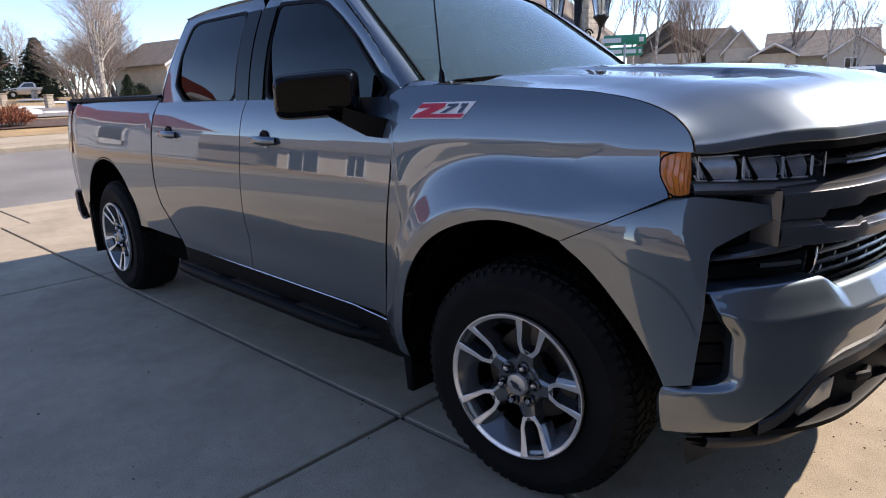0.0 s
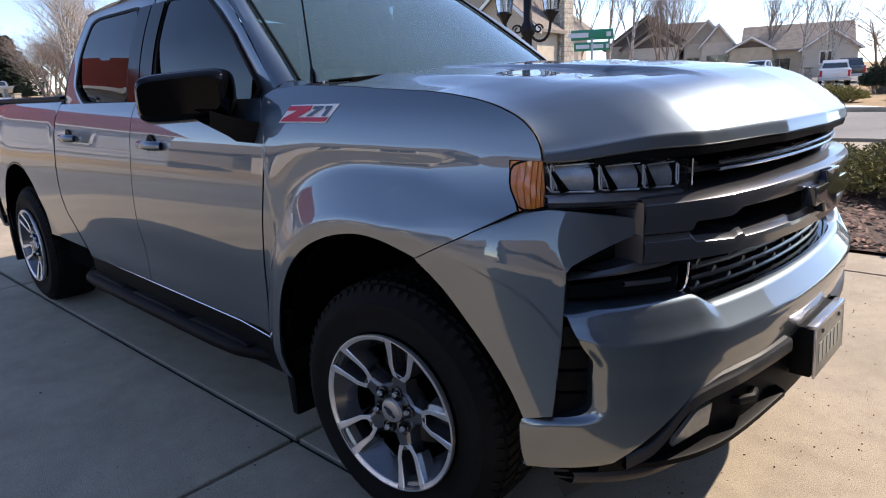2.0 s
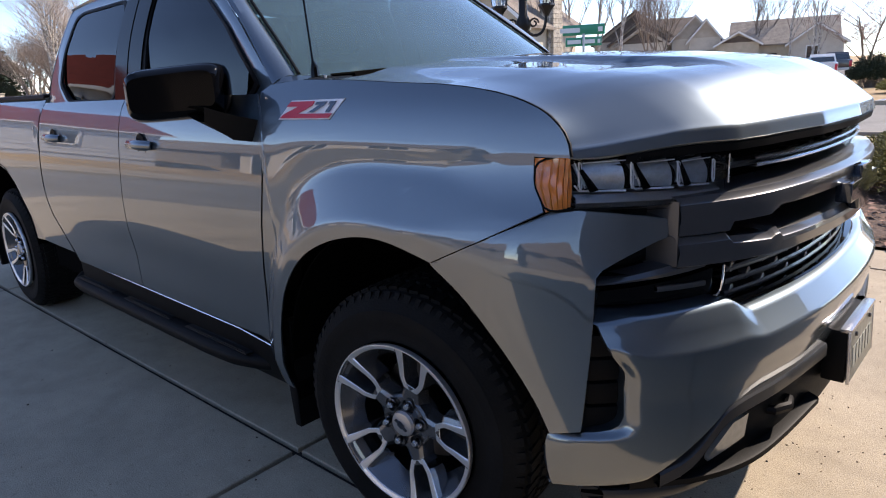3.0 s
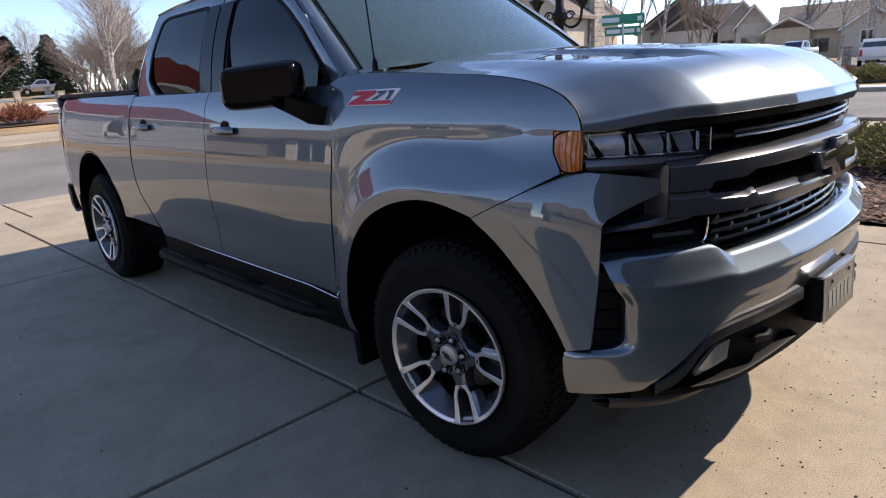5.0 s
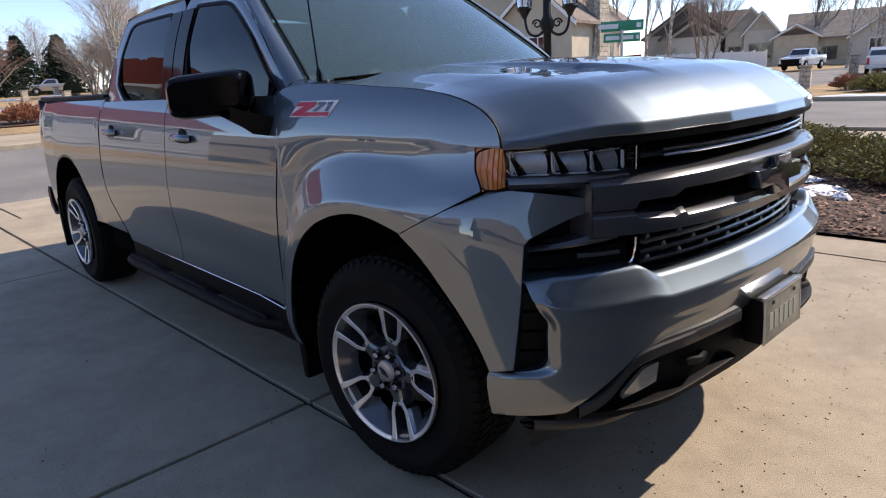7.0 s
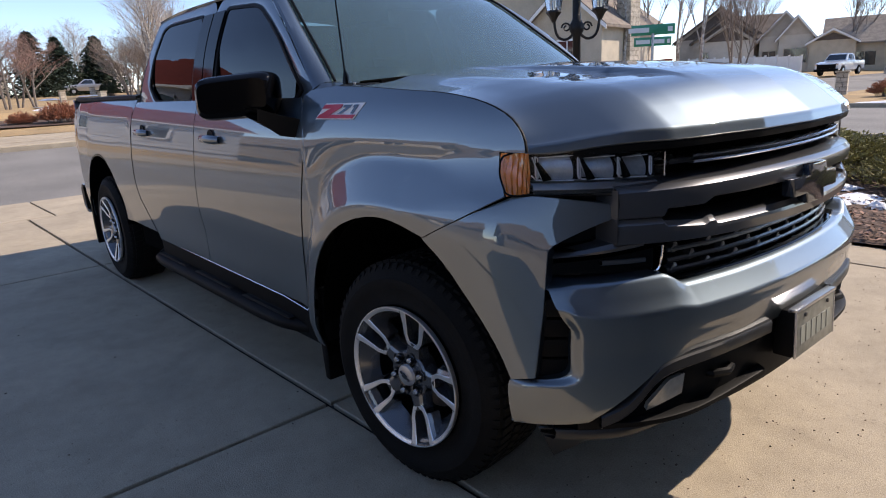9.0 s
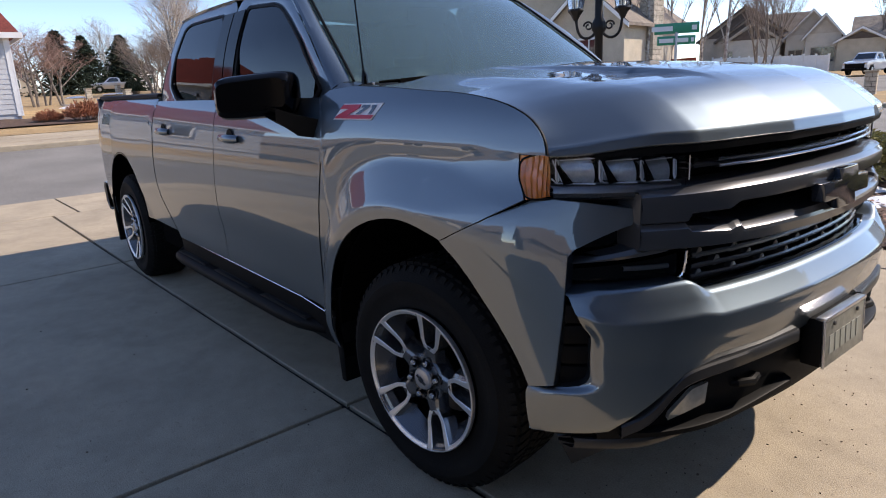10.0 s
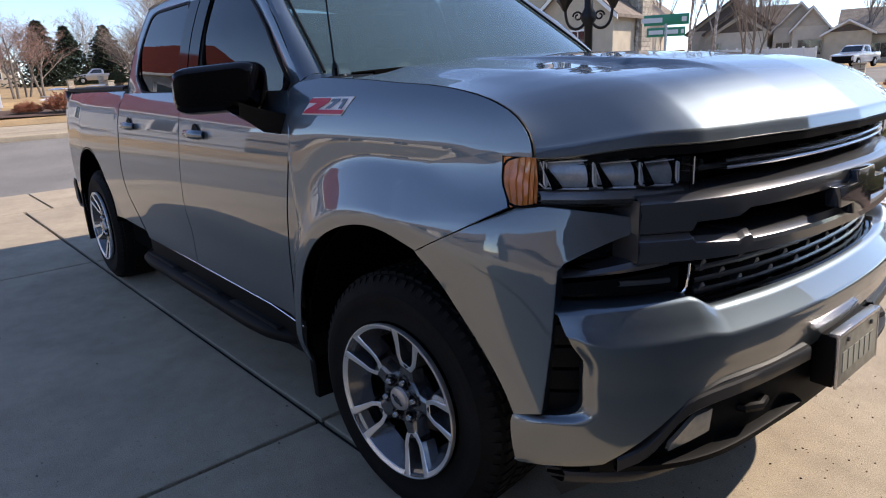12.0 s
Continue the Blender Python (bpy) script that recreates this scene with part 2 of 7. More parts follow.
def welded(piece):
    """The same faces with equal points shared."""
    seen, index, out = {}, [], []
    for p in piece[0]:
        key = tuple(round(c, 5) for c in p)
        if key not in seen:
            seen[key] = len(out)
            out.append(p)
        index.append(seen[key])
    faces = []
    for f in piece[1]:
        q = list(dict.fromkeys(index[i] for i in f))
        if len(q) > 2:
            faces.append(tuple(q))
    return out, faces


def facing(piece):
    """The same piece with all its faces wound the same way."""
    bm = bmesh.new()
    made = [bm.verts.new(p) for p in piece[0]]
    for f in piece[1]:
        if len(set(f)) > 2:
            bm.faces.new([made[i] for i in f])
    bmesh.ops.recalc_face_normals(bm, faces=bm.faces[:])
    bm.verts.index_update()
    out = [tuple(v.co) for v in bm.verts], [tuple(v.index for v in f.verts) for f in bm.faces]
    bm.free()
    return out


def panel(name, piece, mat, parent, thick=0.005, label="", both=True, smooth=38):
    made = []
    for p in ((piece, flipped(piece)) if both else (piece,)):
        ob = put(name, mesh_of(name, *facing(p), mat, smooth), parent, label)
        if thick:
            s = ob.modifiers.new("thickness", "SOLIDIFY")
            s.thickness, s.offset = thick, 0.0
        made.append(ob)
    return made


truck = thing("pickup_truck", "grey metallic crew cab pickup truck parked on the concrete driveway", "truck", pose(0, 0, 0))

# Front fender, cut by the wheel arch, the door gap, the hood gap, the lamp and the bumper seam.
HOOD_EDGE = [(-0.44, 1.402), (-0.2, 1.392), (0.0, 1.378), (0.2, 1.368), (0.38, 1.342), (0.488, 1.304), (0.543, 1.256), (0.556, 1.212)]
HOOD_SOFT = [tuple(p) for p in resample(soft(HOOD_EDGE, 40, 1), 40)]
fender_arch = soft(ARCH[:8] + [(0.214, 0.951)], 44)
HOOD_CUT = float(np.interp(0.470, [p[0] for p in HOOD_SOFT], [p[1] for p in HOOD_SOFT]))
fender_out = np.r_[resample([(-0.655, 0.40), (-0.65, 0.60), (-0.615, 0.82), (-0.585, 1.06), (-0.575, 1.21), (-0.60, 1.30), (-0.66, 1.365), (-0.60, 1.398)]
                            + [p for p in HOOD_SOFT if p[0] < 0.466] + [(0.4698, HOOD_CUT + 0.0005)], 52),
                   resample([(0.470, HOOD_CUT), (0.471, 1.21)], 10), resample([(0.4715, 1.20), (0.476, 1.15), (0.515, 1.098), (0.38, 1.03), (0.214, 0.951)], 24)]
fender_arch = resample(fender_arch, len(fender_out))
fender_main = side_sheet(fender_arch, fender_out, 30)
hood_zx = sorted((z, x) for x, z in HOOD_SOFT if x > 0.40)
tip = []
for x, z in fender_out:
    if 0.46999 <= x <= 0.47101 and z > 1.2099:
        end = max(x + 1e-4, float(np.interp(z, [p[0] for p in hood_zx], [p[1] for p in hood_zx])))
        tip.append([(x, -flank(x, z), z)] + [(q, -flank(q, z), z) for q in np.linspace(x, end, 9)[1:]])
FENDER_ROWS = welded(joined(fender_main, sheet(tip)))
panel("fender", FENDER_ROWS, PAINT, truck)

# Doors.
def door_sheet(front, back, low, high, n=26, m=16):
    rows = []
    for k in range(n):
        z = low + (high - low) * k / (n - 1)
        a, b = np.interp(z, [p[1] for p in front], [p[0] for p in front]), np.interp(z, [p[1] for p in back], [p[0] for p in back])
        rows.append([(x, -flank(x, z), z) for x in np.linspace(a, b, m)])
    return sheet(rows)


F_SEAM = [(-0.665, 0.44), (-0.66, 0.60), (-0.625, 0.82), (-0.595, 1.06), (-0.585, 1.21), (-0.61, 1.30), (-0.67, 1.37)]
B_FRONT, B_REAR = [(-1.754, 0.44), (-1.754, 0.8), (-1.737, 1.4)], [(-1.761, 0.44), (-1.761, 0.8), (-1.744, 1.4)]
C_SEAM = [(-2.56, 0.44), (-2.60, 0.54), (-2.72, 0.66), (-2.81, 0.75), (-2.855, 0.86), (-2.865, 1.05), (-2.85, 1.25), (-2.82, 1.4)]
doors = []
for name, a, b in (("front_door", F_SEAM, B_FRONT), ("rear_door", B_REAR, C_SEAM)):
    doors.append(panel(name, door_sheet(a, b, 0.505, 1.365), PAINT, truck))
rocker = sheet([[(x, -y, z) for x in np.linspace(-2.62, -0.52, 20)] for y, z in ((0.90, 0.30), (0.93, 0.34), (0.942, 0.42), (0.945, 0.492))])
panel("rocker_panel", rocker, MATT_BLACK, truck)
strip = tube([(-2.60, -0.955, 0.508), (-1.6, -0.960, 0.503), (-0.9, -0.958, 0.496), (-0.60, -0.956, 0.470)], 0.004, 6)
panel("rocker_strip", strip, SILVER, truck, 0, "thin bright strip along the sill")

# Bed side with its arch, and the tailgate corner.
rear_arch = soft([(x + REAR_AXLE, z) for x, z in ARCH[1:]][::-1], 44)
rear_arch = soft([(REAR_AXLE + 0.50, 0.56), (REAR_AXLE + 0.48, 0.66), (REAR_AXLE + 0.42, 0.78), (REAR_AXLE + 0.32, 0.885), (REAR_AXLE + 0.2, 0.955), (REAR_AXLE + 0.05, 0.985),
                  (REAR_AXLE - 0.06, 0.985), (REAR_AXLE - 0.19, 0.955), (REAR_AXLE - 0.34, 0.885), (REAR_AXLE - 0.45, 0.76), (REAR_AXLE - 0.505, 0.60), (REAR_AXLE - 0.505, 0.46)], 44)
bed_out = resample([(-2.63, 0.55), (-2.74, 0.66), (-2.83, 0.75), (-2.875, 0.86), (-2.885, 1.05), (-2.87, 1.25), (-2.85, 1.385), (-3.2, 1.387), (-3.7, 1.388), (-4.3, 1.389), (-4.80, 1.390),
                    (-4.88, 1.37), (-4.90, 1.1), (-4.90, 0.8), (-4.88, 0.62), (-4.62, 0.52)], 44)
panel("bed_side", side_sheet(rear_arch, bed_out, 40), PAINT, truck)
rail = sheet([[(x, -y * (1 - 0.10 * step(-4.4, -4.95, x)), z) for x in np.linspace(-2.86, -4.90, 20)]
              for y, z in ((0.892, 1.387), (0.896, 1.393), (0.892, 1.408), (0.84, 1.412), (0.82, 1.40))])
panel("bed_rail_cap", rail, MATT_BLACK, truck)
cover = sheet([[(x, y, 1.405 + 0.012 * (1 - (y / 0.83) ** 2)) for x in np.linspace(-2.88, -4.86, 12)] for y in np.linspace(-0.83, 0.83, 9)])
panel("bed_cover", cover, MATT_BLACK, truck, 0.02, "black roll-up bed cover", both=False)
gate = sheet([[(-4.90 - 0.03 * math.cos(y * 1.4), y, z) for y in np.linspace(-0.84, 0.84, 15)] for z in np.linspace(0.62, 1.40, 9)])
panel("tailgate", gate, PAINT, truck, 0.03, both=False)
lamp_tail = sheet([[(x, -flank(x, z) - 0.006, z) for x in np.linspace(-4.74, -4.91, 8)] for z in np.linspace(0.98, 1.34, 8)])
panel("tail_lamp", lamp_tail, material("red_tail_lamp", (0.12, 0.006, 0.006), 0.15, coat=1.0), truck, 0.012, "dark red tail lamp")
for s in (1,):
    rows = []
    for y in np.linspace(-0.93, 0.93, 25):
        xo = -5.06 + 0.28 * (abs(y) / 0.93) ** 4
        rows.append([(xo + 0.10, y, 0.66), (xo + 0.02, y, 0.665), (xo, y, 0.63), (xo + 0.01, y, 0.50), (xo + 0.06, y, 0.44), (xo + 0.14, y, 0.44)])
    panel("rear_bumper", sheet(rows), TRIM_PAINT, truck, 0.02, "dark rear step bumper", both=False)
badge_small = brick_box(0.012, 0.004, 0.055, -2.95, -flank(-2.95, 1.22) - 0.002, 1.19, 0.001)
put("bed_badge", mesh_of("bed_badge", *badge_small, SILVER), truck, "small bright badge on the bed side")

# Cab: side plane, roof, pillars, windows.
def cab_y(z):
    return 0.872 - (z - 1.393) * 0.318 + 0.025 * math.sin(max(0, min(1, (z - 1.36) / 0.5)) * math.pi)


def loop(points, n=64, rounds=2):
    p = list(points) + [points[0]]
    q = np.array(p, float)
    for _ in range(rounds):
        r = []
        for a, b in zip(q[:-1], q[1:]):
            r += [0.92 * a + 0.08 * b, 0.08 * a + 0.92 * b]
        q = np.array(r + [r[0]])
    return resample(q, n + 1)[:-1]


def ring(outer, inner, rows, bulge):
    """A frame between two closed lines on the cab's side."""
    out = []
    for k in range(rows):
        t = k / (rows - 1)
        out.append([(x, -cab_y(z) - bulge * math.sin(math.pi * min(1, t * 1.3)) + 0.006 * step(0.75, 1.0, t), z)
                    for x, z in (1 - t) * outer + t * inner])
    return sheet(out, True)


def starts_at(line, corner):
    k = int(np.argmin(((line - np.array(corner)) ** 2).sum(1)))
    return np.roll(line, -k, 0)


WIN_F = [(-1.59, 1.352), (-0.745, 1.352), (-0.690, 1.395), (-0.80, 1.495), (-0.925, 1.605), (-1.06, 1.695), (-1.195, 1.768), (-1.28, 1.790), (-1.615, 1.812)]
WIN_R = [(-2.515, 1.366), (-1.90, 1.356), (-1.885, 1.806), (-2.46, 1.806), (-2.535, 1.785), (-2.60, 1.62), (-2.634, 1.455)]
OUT_F = [(-1.735, 1.345), (-0.66, 1.348), (-0.600, 1.390), (-0.72, 1.502), (-0.845, 1.610), (-0.98, 1.705), (-1.12, 1.795), (-1.22, 1.845), (-1.74, 1.868)]
OUT_R = [(-2.835, 1.345), (-1.747, 1.345), (-1.752, 1.868), (-2.50, 1.860), (-2.66, 1.835), (-2.72, 1.65), (-2.80, 1.45)]
for name, o, w, host in (("front_door", OUT_F, WIN_F, doors[0]), ("rear_door", OUT_R, WIN_R, doors[1])):
    po, pw = loop(o, 72, 1), loop(w, 72)
    po, pw = starts_at(po, o[0]), starts_at(pw, w[0])
    shape = ring(po, pw, 7, 0.002)
    pane_rows = [[(x, -cab_y(z) + 0.004 + 0.018 * max(0.0, 1 - (z - 1.352) / 0.26), z) for x, z in c + (pw * 1.0 - c) * t]
                 for c in (pw.mean(0),) for t in (0.2, 0.4, 0.6, 0.8, 1.03)]
    pane = sheet(pane_rows, True)
    pane = pane[0], pane[1] + [tuple(range(len(pw) - 1, -1, -1))]
    seal_rows = [[(x, -cab_y(z) + dy, z) for x, z in pw.mean(0) + (pw - pw.mean(0)) * t] for t, dy in ((1.022, 0.002), (1.014, -0.006), (0.962, -0.004), (0.956, 0.006))]
    for k in (0, 1):
        f = flipped if k else (lambda p: p)
        door = host[k]
        fr = put("window_frame", mesh_of("window_frame", *f(shape), PAINT), door)
        fr.modifiers.new("thickness", "SOLIDIFY").thickness = 0.01
        put("window_seal", mesh_of("window_seal", *f(sheet(seal_rows, True)), MATT_BLACK), door, "black rubber window seal")
        gl = put("window_pane", mesh_of("window_pane", *f(pane), TINTED), door, "dark tinted window pane")
        gl.modifiers.new("thickness", "SOLIDIFY").thickness = 0.004
        gl.visible_shadow = False

# B pillar applique between the two windows.
pillar = sheet([[(x, -cab_y(z) - 0.010, z) for x in np.linspace(a, b, 5)] for z, a, b in
                [(z, -1.612 + 0.02 * (z - 1.36), -1.738) for z in np.linspace(1.362, 1.80, 12)]])
panel("door_pillar_trim", pillar, GLOSS_BLACK, truck, 0.004)
pillar = sheet([[(x, -cab_y(z) - 0.010, z) for x in np.linspace(a, b, 5)] for z, a, b in
                [(z, -1.752, -1.880) for z in np.linspace(1.362, 1.80, 12)]])
panel("door_pillar_trim", pillar, GLOSS_BLACK, truck, 0.004)

# A pillar from the cowl to the roof rail, and the roof.
door_line = soft([(-0.600, -0.882, 1.393), (-0.712, -cab_y(1.505) - 0.002, 1.506), (-0.838, -cab_y(1.613), 1.614), (-0.973, -cab_y(1.708), 1.709), (-1.113, -cab_y(1.799), 1.799), (-1.22, -cab_y(1.85), 1.850), (-1.45, -cab_y(1.874), 1.880)], 30)
glass_line = soft([(-0.575, -0.815, 1.420), (-0.68, -0.792, 1.505), (-0.86, -0.752, 1.635), (-1.03, -0.712, 1.76), (-1.18, -0.675, 1.862), (-1.41, -0.63, 1.905)], 30)
mid_line = 0.5 * (door_line + glass_line) + np.array([0.006, -0.007, 0.006])
panel("windshield_pillar", sheet([door_line, 0.55 * door_line + 0.45 * mid_line + np.array([0.003, -0.003, 0.003]), mid_line, 0.5 * mid_line + 0.5 * glass_line + np.array([0.003, -0.001, 0.003]), glass_line]), PAINT, truck)
cowl_side = []
base_row = resample([door_line[0], door_line[0] * 0.5 + glass_line[0] * 0.5 + np.array([0.012, -0.008, 0.008]), glass_line[0]], 7)
nose_row = resample([(-0.435, -flank(-0.435, 1.400) + 0.001, 1.4005), (-0.425, -0.840, 1.412), (-0.41, -0.790, 1.412)], 7)
for t in np.linspace(0, 1, 8):
    cowl_side.append((1 - t) * base_row + t * nose_row + np.array([0, 0, 0.003 * math.sin(math.pi * t)]))
panel("cowl_side_panel", sheet(cowl_side), PAINT, truck, 0.003)
roof_rows = []
for x in np.linspace(-1.24, -2.69, 28):
    drop = 0.035 * ((x + 2.0) / 0.8) ** 2 * (1 if x > -2.0 else 1.2) + 0.045 * step(-2.58, -2.78, x)
    roof_rows.append([(x, y, 1.925 - drop - 0.052 * (abs(y) / 0.72) ** 3.2) for y in np.linspace(-0.715, 0.715, 25)])
panel("roof", sheet(roof_rows), PAINT, truck, 0.004, both=False)
rail_rows = []
for x in np.linspace(-1.20, -2.655, 26):
    zr = 1.925 - 0.035 * ((x + 2.0) / 0.8) ** 2 * (1 if x > -2.0 else 1.2) - 0.052 - 0.03 * step(-2.58, -2.78, x)
    zd = 1.868 - 0.030 * step(-2.3, -2.75, x)
    rail_rows.append([(x, -0.70, zr + 0.004), (x, -0.725, zr - 0.006), (x, -0.5 * (0.725 + cab_y(zd)) - 0.008, 0.5 * (zr + zd)), (x, -cab_y(zd) - 0.004, zd)])
panel("roof_rail", sheet(rail_rows), PAINT, truck)
back = [(-2.84, 1.345), (-2.81, 1.45), (-2.705, 1.65), (-2.63, 1.835)]
quarter = sheet([[(x - 0.12 * t, -cab_y(z) + 0.10 * t * t, z) for x, z in resample(back, 14)] for t in (0, 0.25, 0.5, 0.75, 1)])
panel("cab_corner", quarter, PAINT, truck)
rear_wall = sheet([[(-2.90 + (z - 1.345) * 0.42, y, z) for y in np.linspace(-1, 1, 6) * (cab_y(z) - 0.088)] for z in np.linspace(0.9, 1.84, 10)])
panel("cab_back", rear_wall, MATT_BLACK, truck, 0.01, both=False)

# Windshield, cowl, wipers, antenna.
ws = []
for k in range(14):
    t = k / 13
    e = glass_line[round(t * 24)]
    ws.append([(e[0] + (0.215 - 0.135 * t) * (1 - (abs(v)) ** 2.2), e[1] * v * -1.0, e[2] + (-0.022 + 0.04 * t) * (1 - v * v)) for v in np.linspace(-1, 1, 25)])
pane = put("windshield", mesh_of("windshield", *sheet(ws), WINDSHIELD), truck, "green-tinted windshield")
pane.modifiers.new("thickness", "SOLIDIFY").thickness = 0.005
pane.visible_shadow = False
edge = [(e[0] + 0.012, e[1] + 0.012, e[2] + 0.004) for e in glass_line]
panel("windshield_seal", tube(edge, 0.006, 6), MATT_BLACK, truck, 0, "black windshield edge seal")
cowl = sheet([[(e[0] + a, y, z) for y, e in [(v * 0.80, (-0.58 + 0.22 * (1 - abs(v) ** 2.2), 0)) for v in np.linspace(-1, 1, 25)]]
              for a, z in ((-0.02, 1.412), (0.05, 1.402), (0.14, 1.38), (0.24, 1.36))])
panel("cowl", cowl, MATT_BLACK, truck, 0.006, "black plastic cowl below the windshield", both=False)
for y0, y1 in ((-0.66, -0.08), (-0.02, 0.55)):
    arm = tube([(-0.43, y0 - 0.02, 1.406), (-0.40, y0 + 0.2, 1.416), (-0.36, y1, 1.424)], [0.014, 0.012, 0.006], 6)
    blade = tube([(-0.45, y0 - 0.10, 1.414), (-0.43, y0 + 0.11, 1.421), (-0.42, y0 + 0.24, 1.425), (-0.38, y1 + 0.05, 1.427)], [0.005, 0.010, 0.009, 0.005], 6)
    put("wiper", mesh_of("wiper", *joined(arm, blade), LINER), truck, "black windshield wiper")
mast = tube([(-0.43, -0.837, 1.408), (-0.43, -0.837, 1.44), (-0.437, -0.836, 1.46), (-0.51, -0.83, 2.18)], [0.014, 0.011, 0.0035, 0.0022], 8)
put("antenna", mesh_of("antenna", *mast, GLOSS_BLACK), truck, "thin black antenna mast")
nozzle = brick_box(0.012, 0.012, 0.010, -0.412, -0.815, 1.404, 0.003)
put("hood_bumper_stop", mesh_of("hood_bumper_stop", *nozzle, SILVER), truck)

# Hood: soft outer shoulders, a raised middle with two side creases, and a drop to the front lip.
XL = ((0, 0.2, 0.4, 0.6, 0.72, 0.83, 0.90, 0.95, 1.2), (0.862, 0.855, 0.83, 0.78, 0.73, 0.64, 0.54, 0.48, 0.10))
XB = ((0, 0.2, 0.4, 0.6, 0.75, 0.87, 0.95, 0.99, 1.2), (0.935, 0.93, 0.912, 0.872, 0.81, 0.72, 0.62, 0.53, 0.0))


def rounded_plan(table):
    ys = np.linspace(0, 1.05, 106)
    xs = np.interp(ys, *table)
    for _ in range(5):
        pad = np.r_[xs[3:0:-1], xs, [xs[-1]] * 3]
        xs = np.convolve(pad, np.ones(7) / 7, "valid")
    return ys, xs


PL, PB = rounded_plan(XL), rounded_plan(XB)


def lamp_x(y):
    return float(np.interp(abs(y), *PL))


def bump_x(y):
    return float(np.interp(abs(y), *PB))


FALL_S = np.linspace(0, 1.5, 301)
FALL_Z = np.interp(FALL_S, (0, 0.020, 0.09, 0.15, 0.22, 0.32, 0.46, 0.70, 1.00, 1.30, 1.5), (0.020, 0.038, 0.096, 0.134, 0.160, 0.180, 0.196, 0.212, 0.224, 0.233, 0.237))
for _ in range(3):
    FALL_Z[1:-1] = (FALL_Z[:-2] + FALL_Z[1:-1] + FALL_Z[2:]) / 3


def fold(s):
    """The drop of the hood's front lip, s behind its edge."""
    return 0.019 * (1 - step(-0.003, 0.009, s)) / (1 - step(-0.003, 0.009, 0.0))


def hood_front(y):
    return float(np.interp(abs(y), (0, 0.3, 0.55, 0.64, 0.67, 0.74, 0.84, 0.95), (0.897, 0.880, 0.824, 0.795, 0.776, 0.722, 0.632, 0.53)))


def hood_dome(x, y, z):
    """The raised middle, whose side step grows to the front and dies out before the lip."""
    line = float(np.interp(x, (-0.4, 0.2, 0.45, 0.7), (0.34, 0.31, 0.34, 0.37)))
    high = float(np.interp(x, (-0.35, 0.0, 0.2, 0.42, 0.56, 0.70), (0.003, 0.008, 0.013, 0.019, 0.014, 0.0)))
    fall = max(0.0, 0.028 * (1 - step(0.35, 0.72, x)) - high)
    crown = 0.012 * (1 - step(0.35, 0.72, x))
    fall = max(0.0, fall - crown)
    return z - crown * min(1.0, (y / line) ** 2) - high * step(line, line + 0.014, abs(y)) - fall * min(1.0, max(0.0, (abs(y) - line) / 0.30))


def hood_shoulder(a, x):
    """How far the hood has risen from its side edge: a shelf, a slope and a ridge."""
    low = float(np.interp(x, (-0.25, 0.05, 0.33, 0.50, 0.62), (0.30, 0.26, 0.26, 0.50, 0.52)))
    top, foot = float(np.interp(x, (-0.3, 0.2), (0.71, 0.77))), float(np.interp(x, (-0.3, 0.2), (0.80, 0.89)))
    return sum(float(np.interp(a + d, (0.0, 0.42, top, foot, 1.0), (1.0, 1.0, 0.86, low, 0.0)) if a + d < 1 else low * (1 - a - d) / (1 - foot)) for d in (-0.02, -0.012, -0.004, 0.004, 0.012, 0.02)) / 6


edge_fine = resample([(x, -flank(x, z) + 0.007, z - 0.002) for x, z in soft(HOOD_EDGE, 40, 1)], 401)
HOOD_U = np.r_[np.linspace(0, 0.955, 44), 0.965, 0.974, 0.981, 0.986, 0.9895, 0.992, 0.9945, 0.997, 1.0]
hood_edge = edge_fine[np.round(HOOD_U * 400).astype(int)]
# Black tube laid in the gap as its shade; also hides edge glints.
gap = [(x, -flank(x, z) + 0.004, z - 0.001) for x, z in HOOD_SOFT]
panel("hood_gap_seal", tube(gap, 0.0042, 6), MATT_BLACK, truck, 0, "black line standing for the shade in the hood gap")
hood_rows = []
NV = 161
for k, e in enumerate(hood_edge):
    u = float(HOOD_U[k])
    row = []
    for v in np.linspace(-1, 1, NV):
        a = abs(v)
        y = v * -e[1]
        front = hood_front(y)
        xc = -0.36 + 0.06 * (1 - a * a) + (front + 0.36 - 0.06 * (1 - a * a)) * u ** 0.92
        x = xc + (e[0] - xc) * step(0.72, 1.0, a) ** 1.5 * (1 - u ** 6)
        zc = 1.234 + float(np.interp(max(0.0, front - x), FALL_S, FALL_Z))
        zc = hood_dome(x, y, zc)
        side_z = max(e[2], 1.229)
        z = side_z + (zc - side_z) * hood_shoulder(a, x) - 0.003
        z = min(z, e[2] + 0.0 if a > 0.9999 else z) if a > 0.9999 else z - fold(max(0.0, front - x)) * (1 - step(0.97, 1.0, a) * (1 - step(0.93, 0.99, u)))
        row.append((x, y, z))
    hood_rows.append(row)
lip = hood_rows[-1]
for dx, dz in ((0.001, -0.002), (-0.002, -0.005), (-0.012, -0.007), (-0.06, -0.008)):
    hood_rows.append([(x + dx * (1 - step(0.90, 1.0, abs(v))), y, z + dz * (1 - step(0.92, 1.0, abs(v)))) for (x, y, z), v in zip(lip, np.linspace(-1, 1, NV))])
panel("hood", sheet(hood_rows), PAINT, truck, 0.004, both=False, smooth=50)

# Added black strip: gives the painted lip's underside its dark shade.
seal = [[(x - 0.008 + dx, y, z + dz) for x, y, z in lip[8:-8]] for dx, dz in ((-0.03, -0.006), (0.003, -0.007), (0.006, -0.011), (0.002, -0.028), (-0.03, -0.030))]
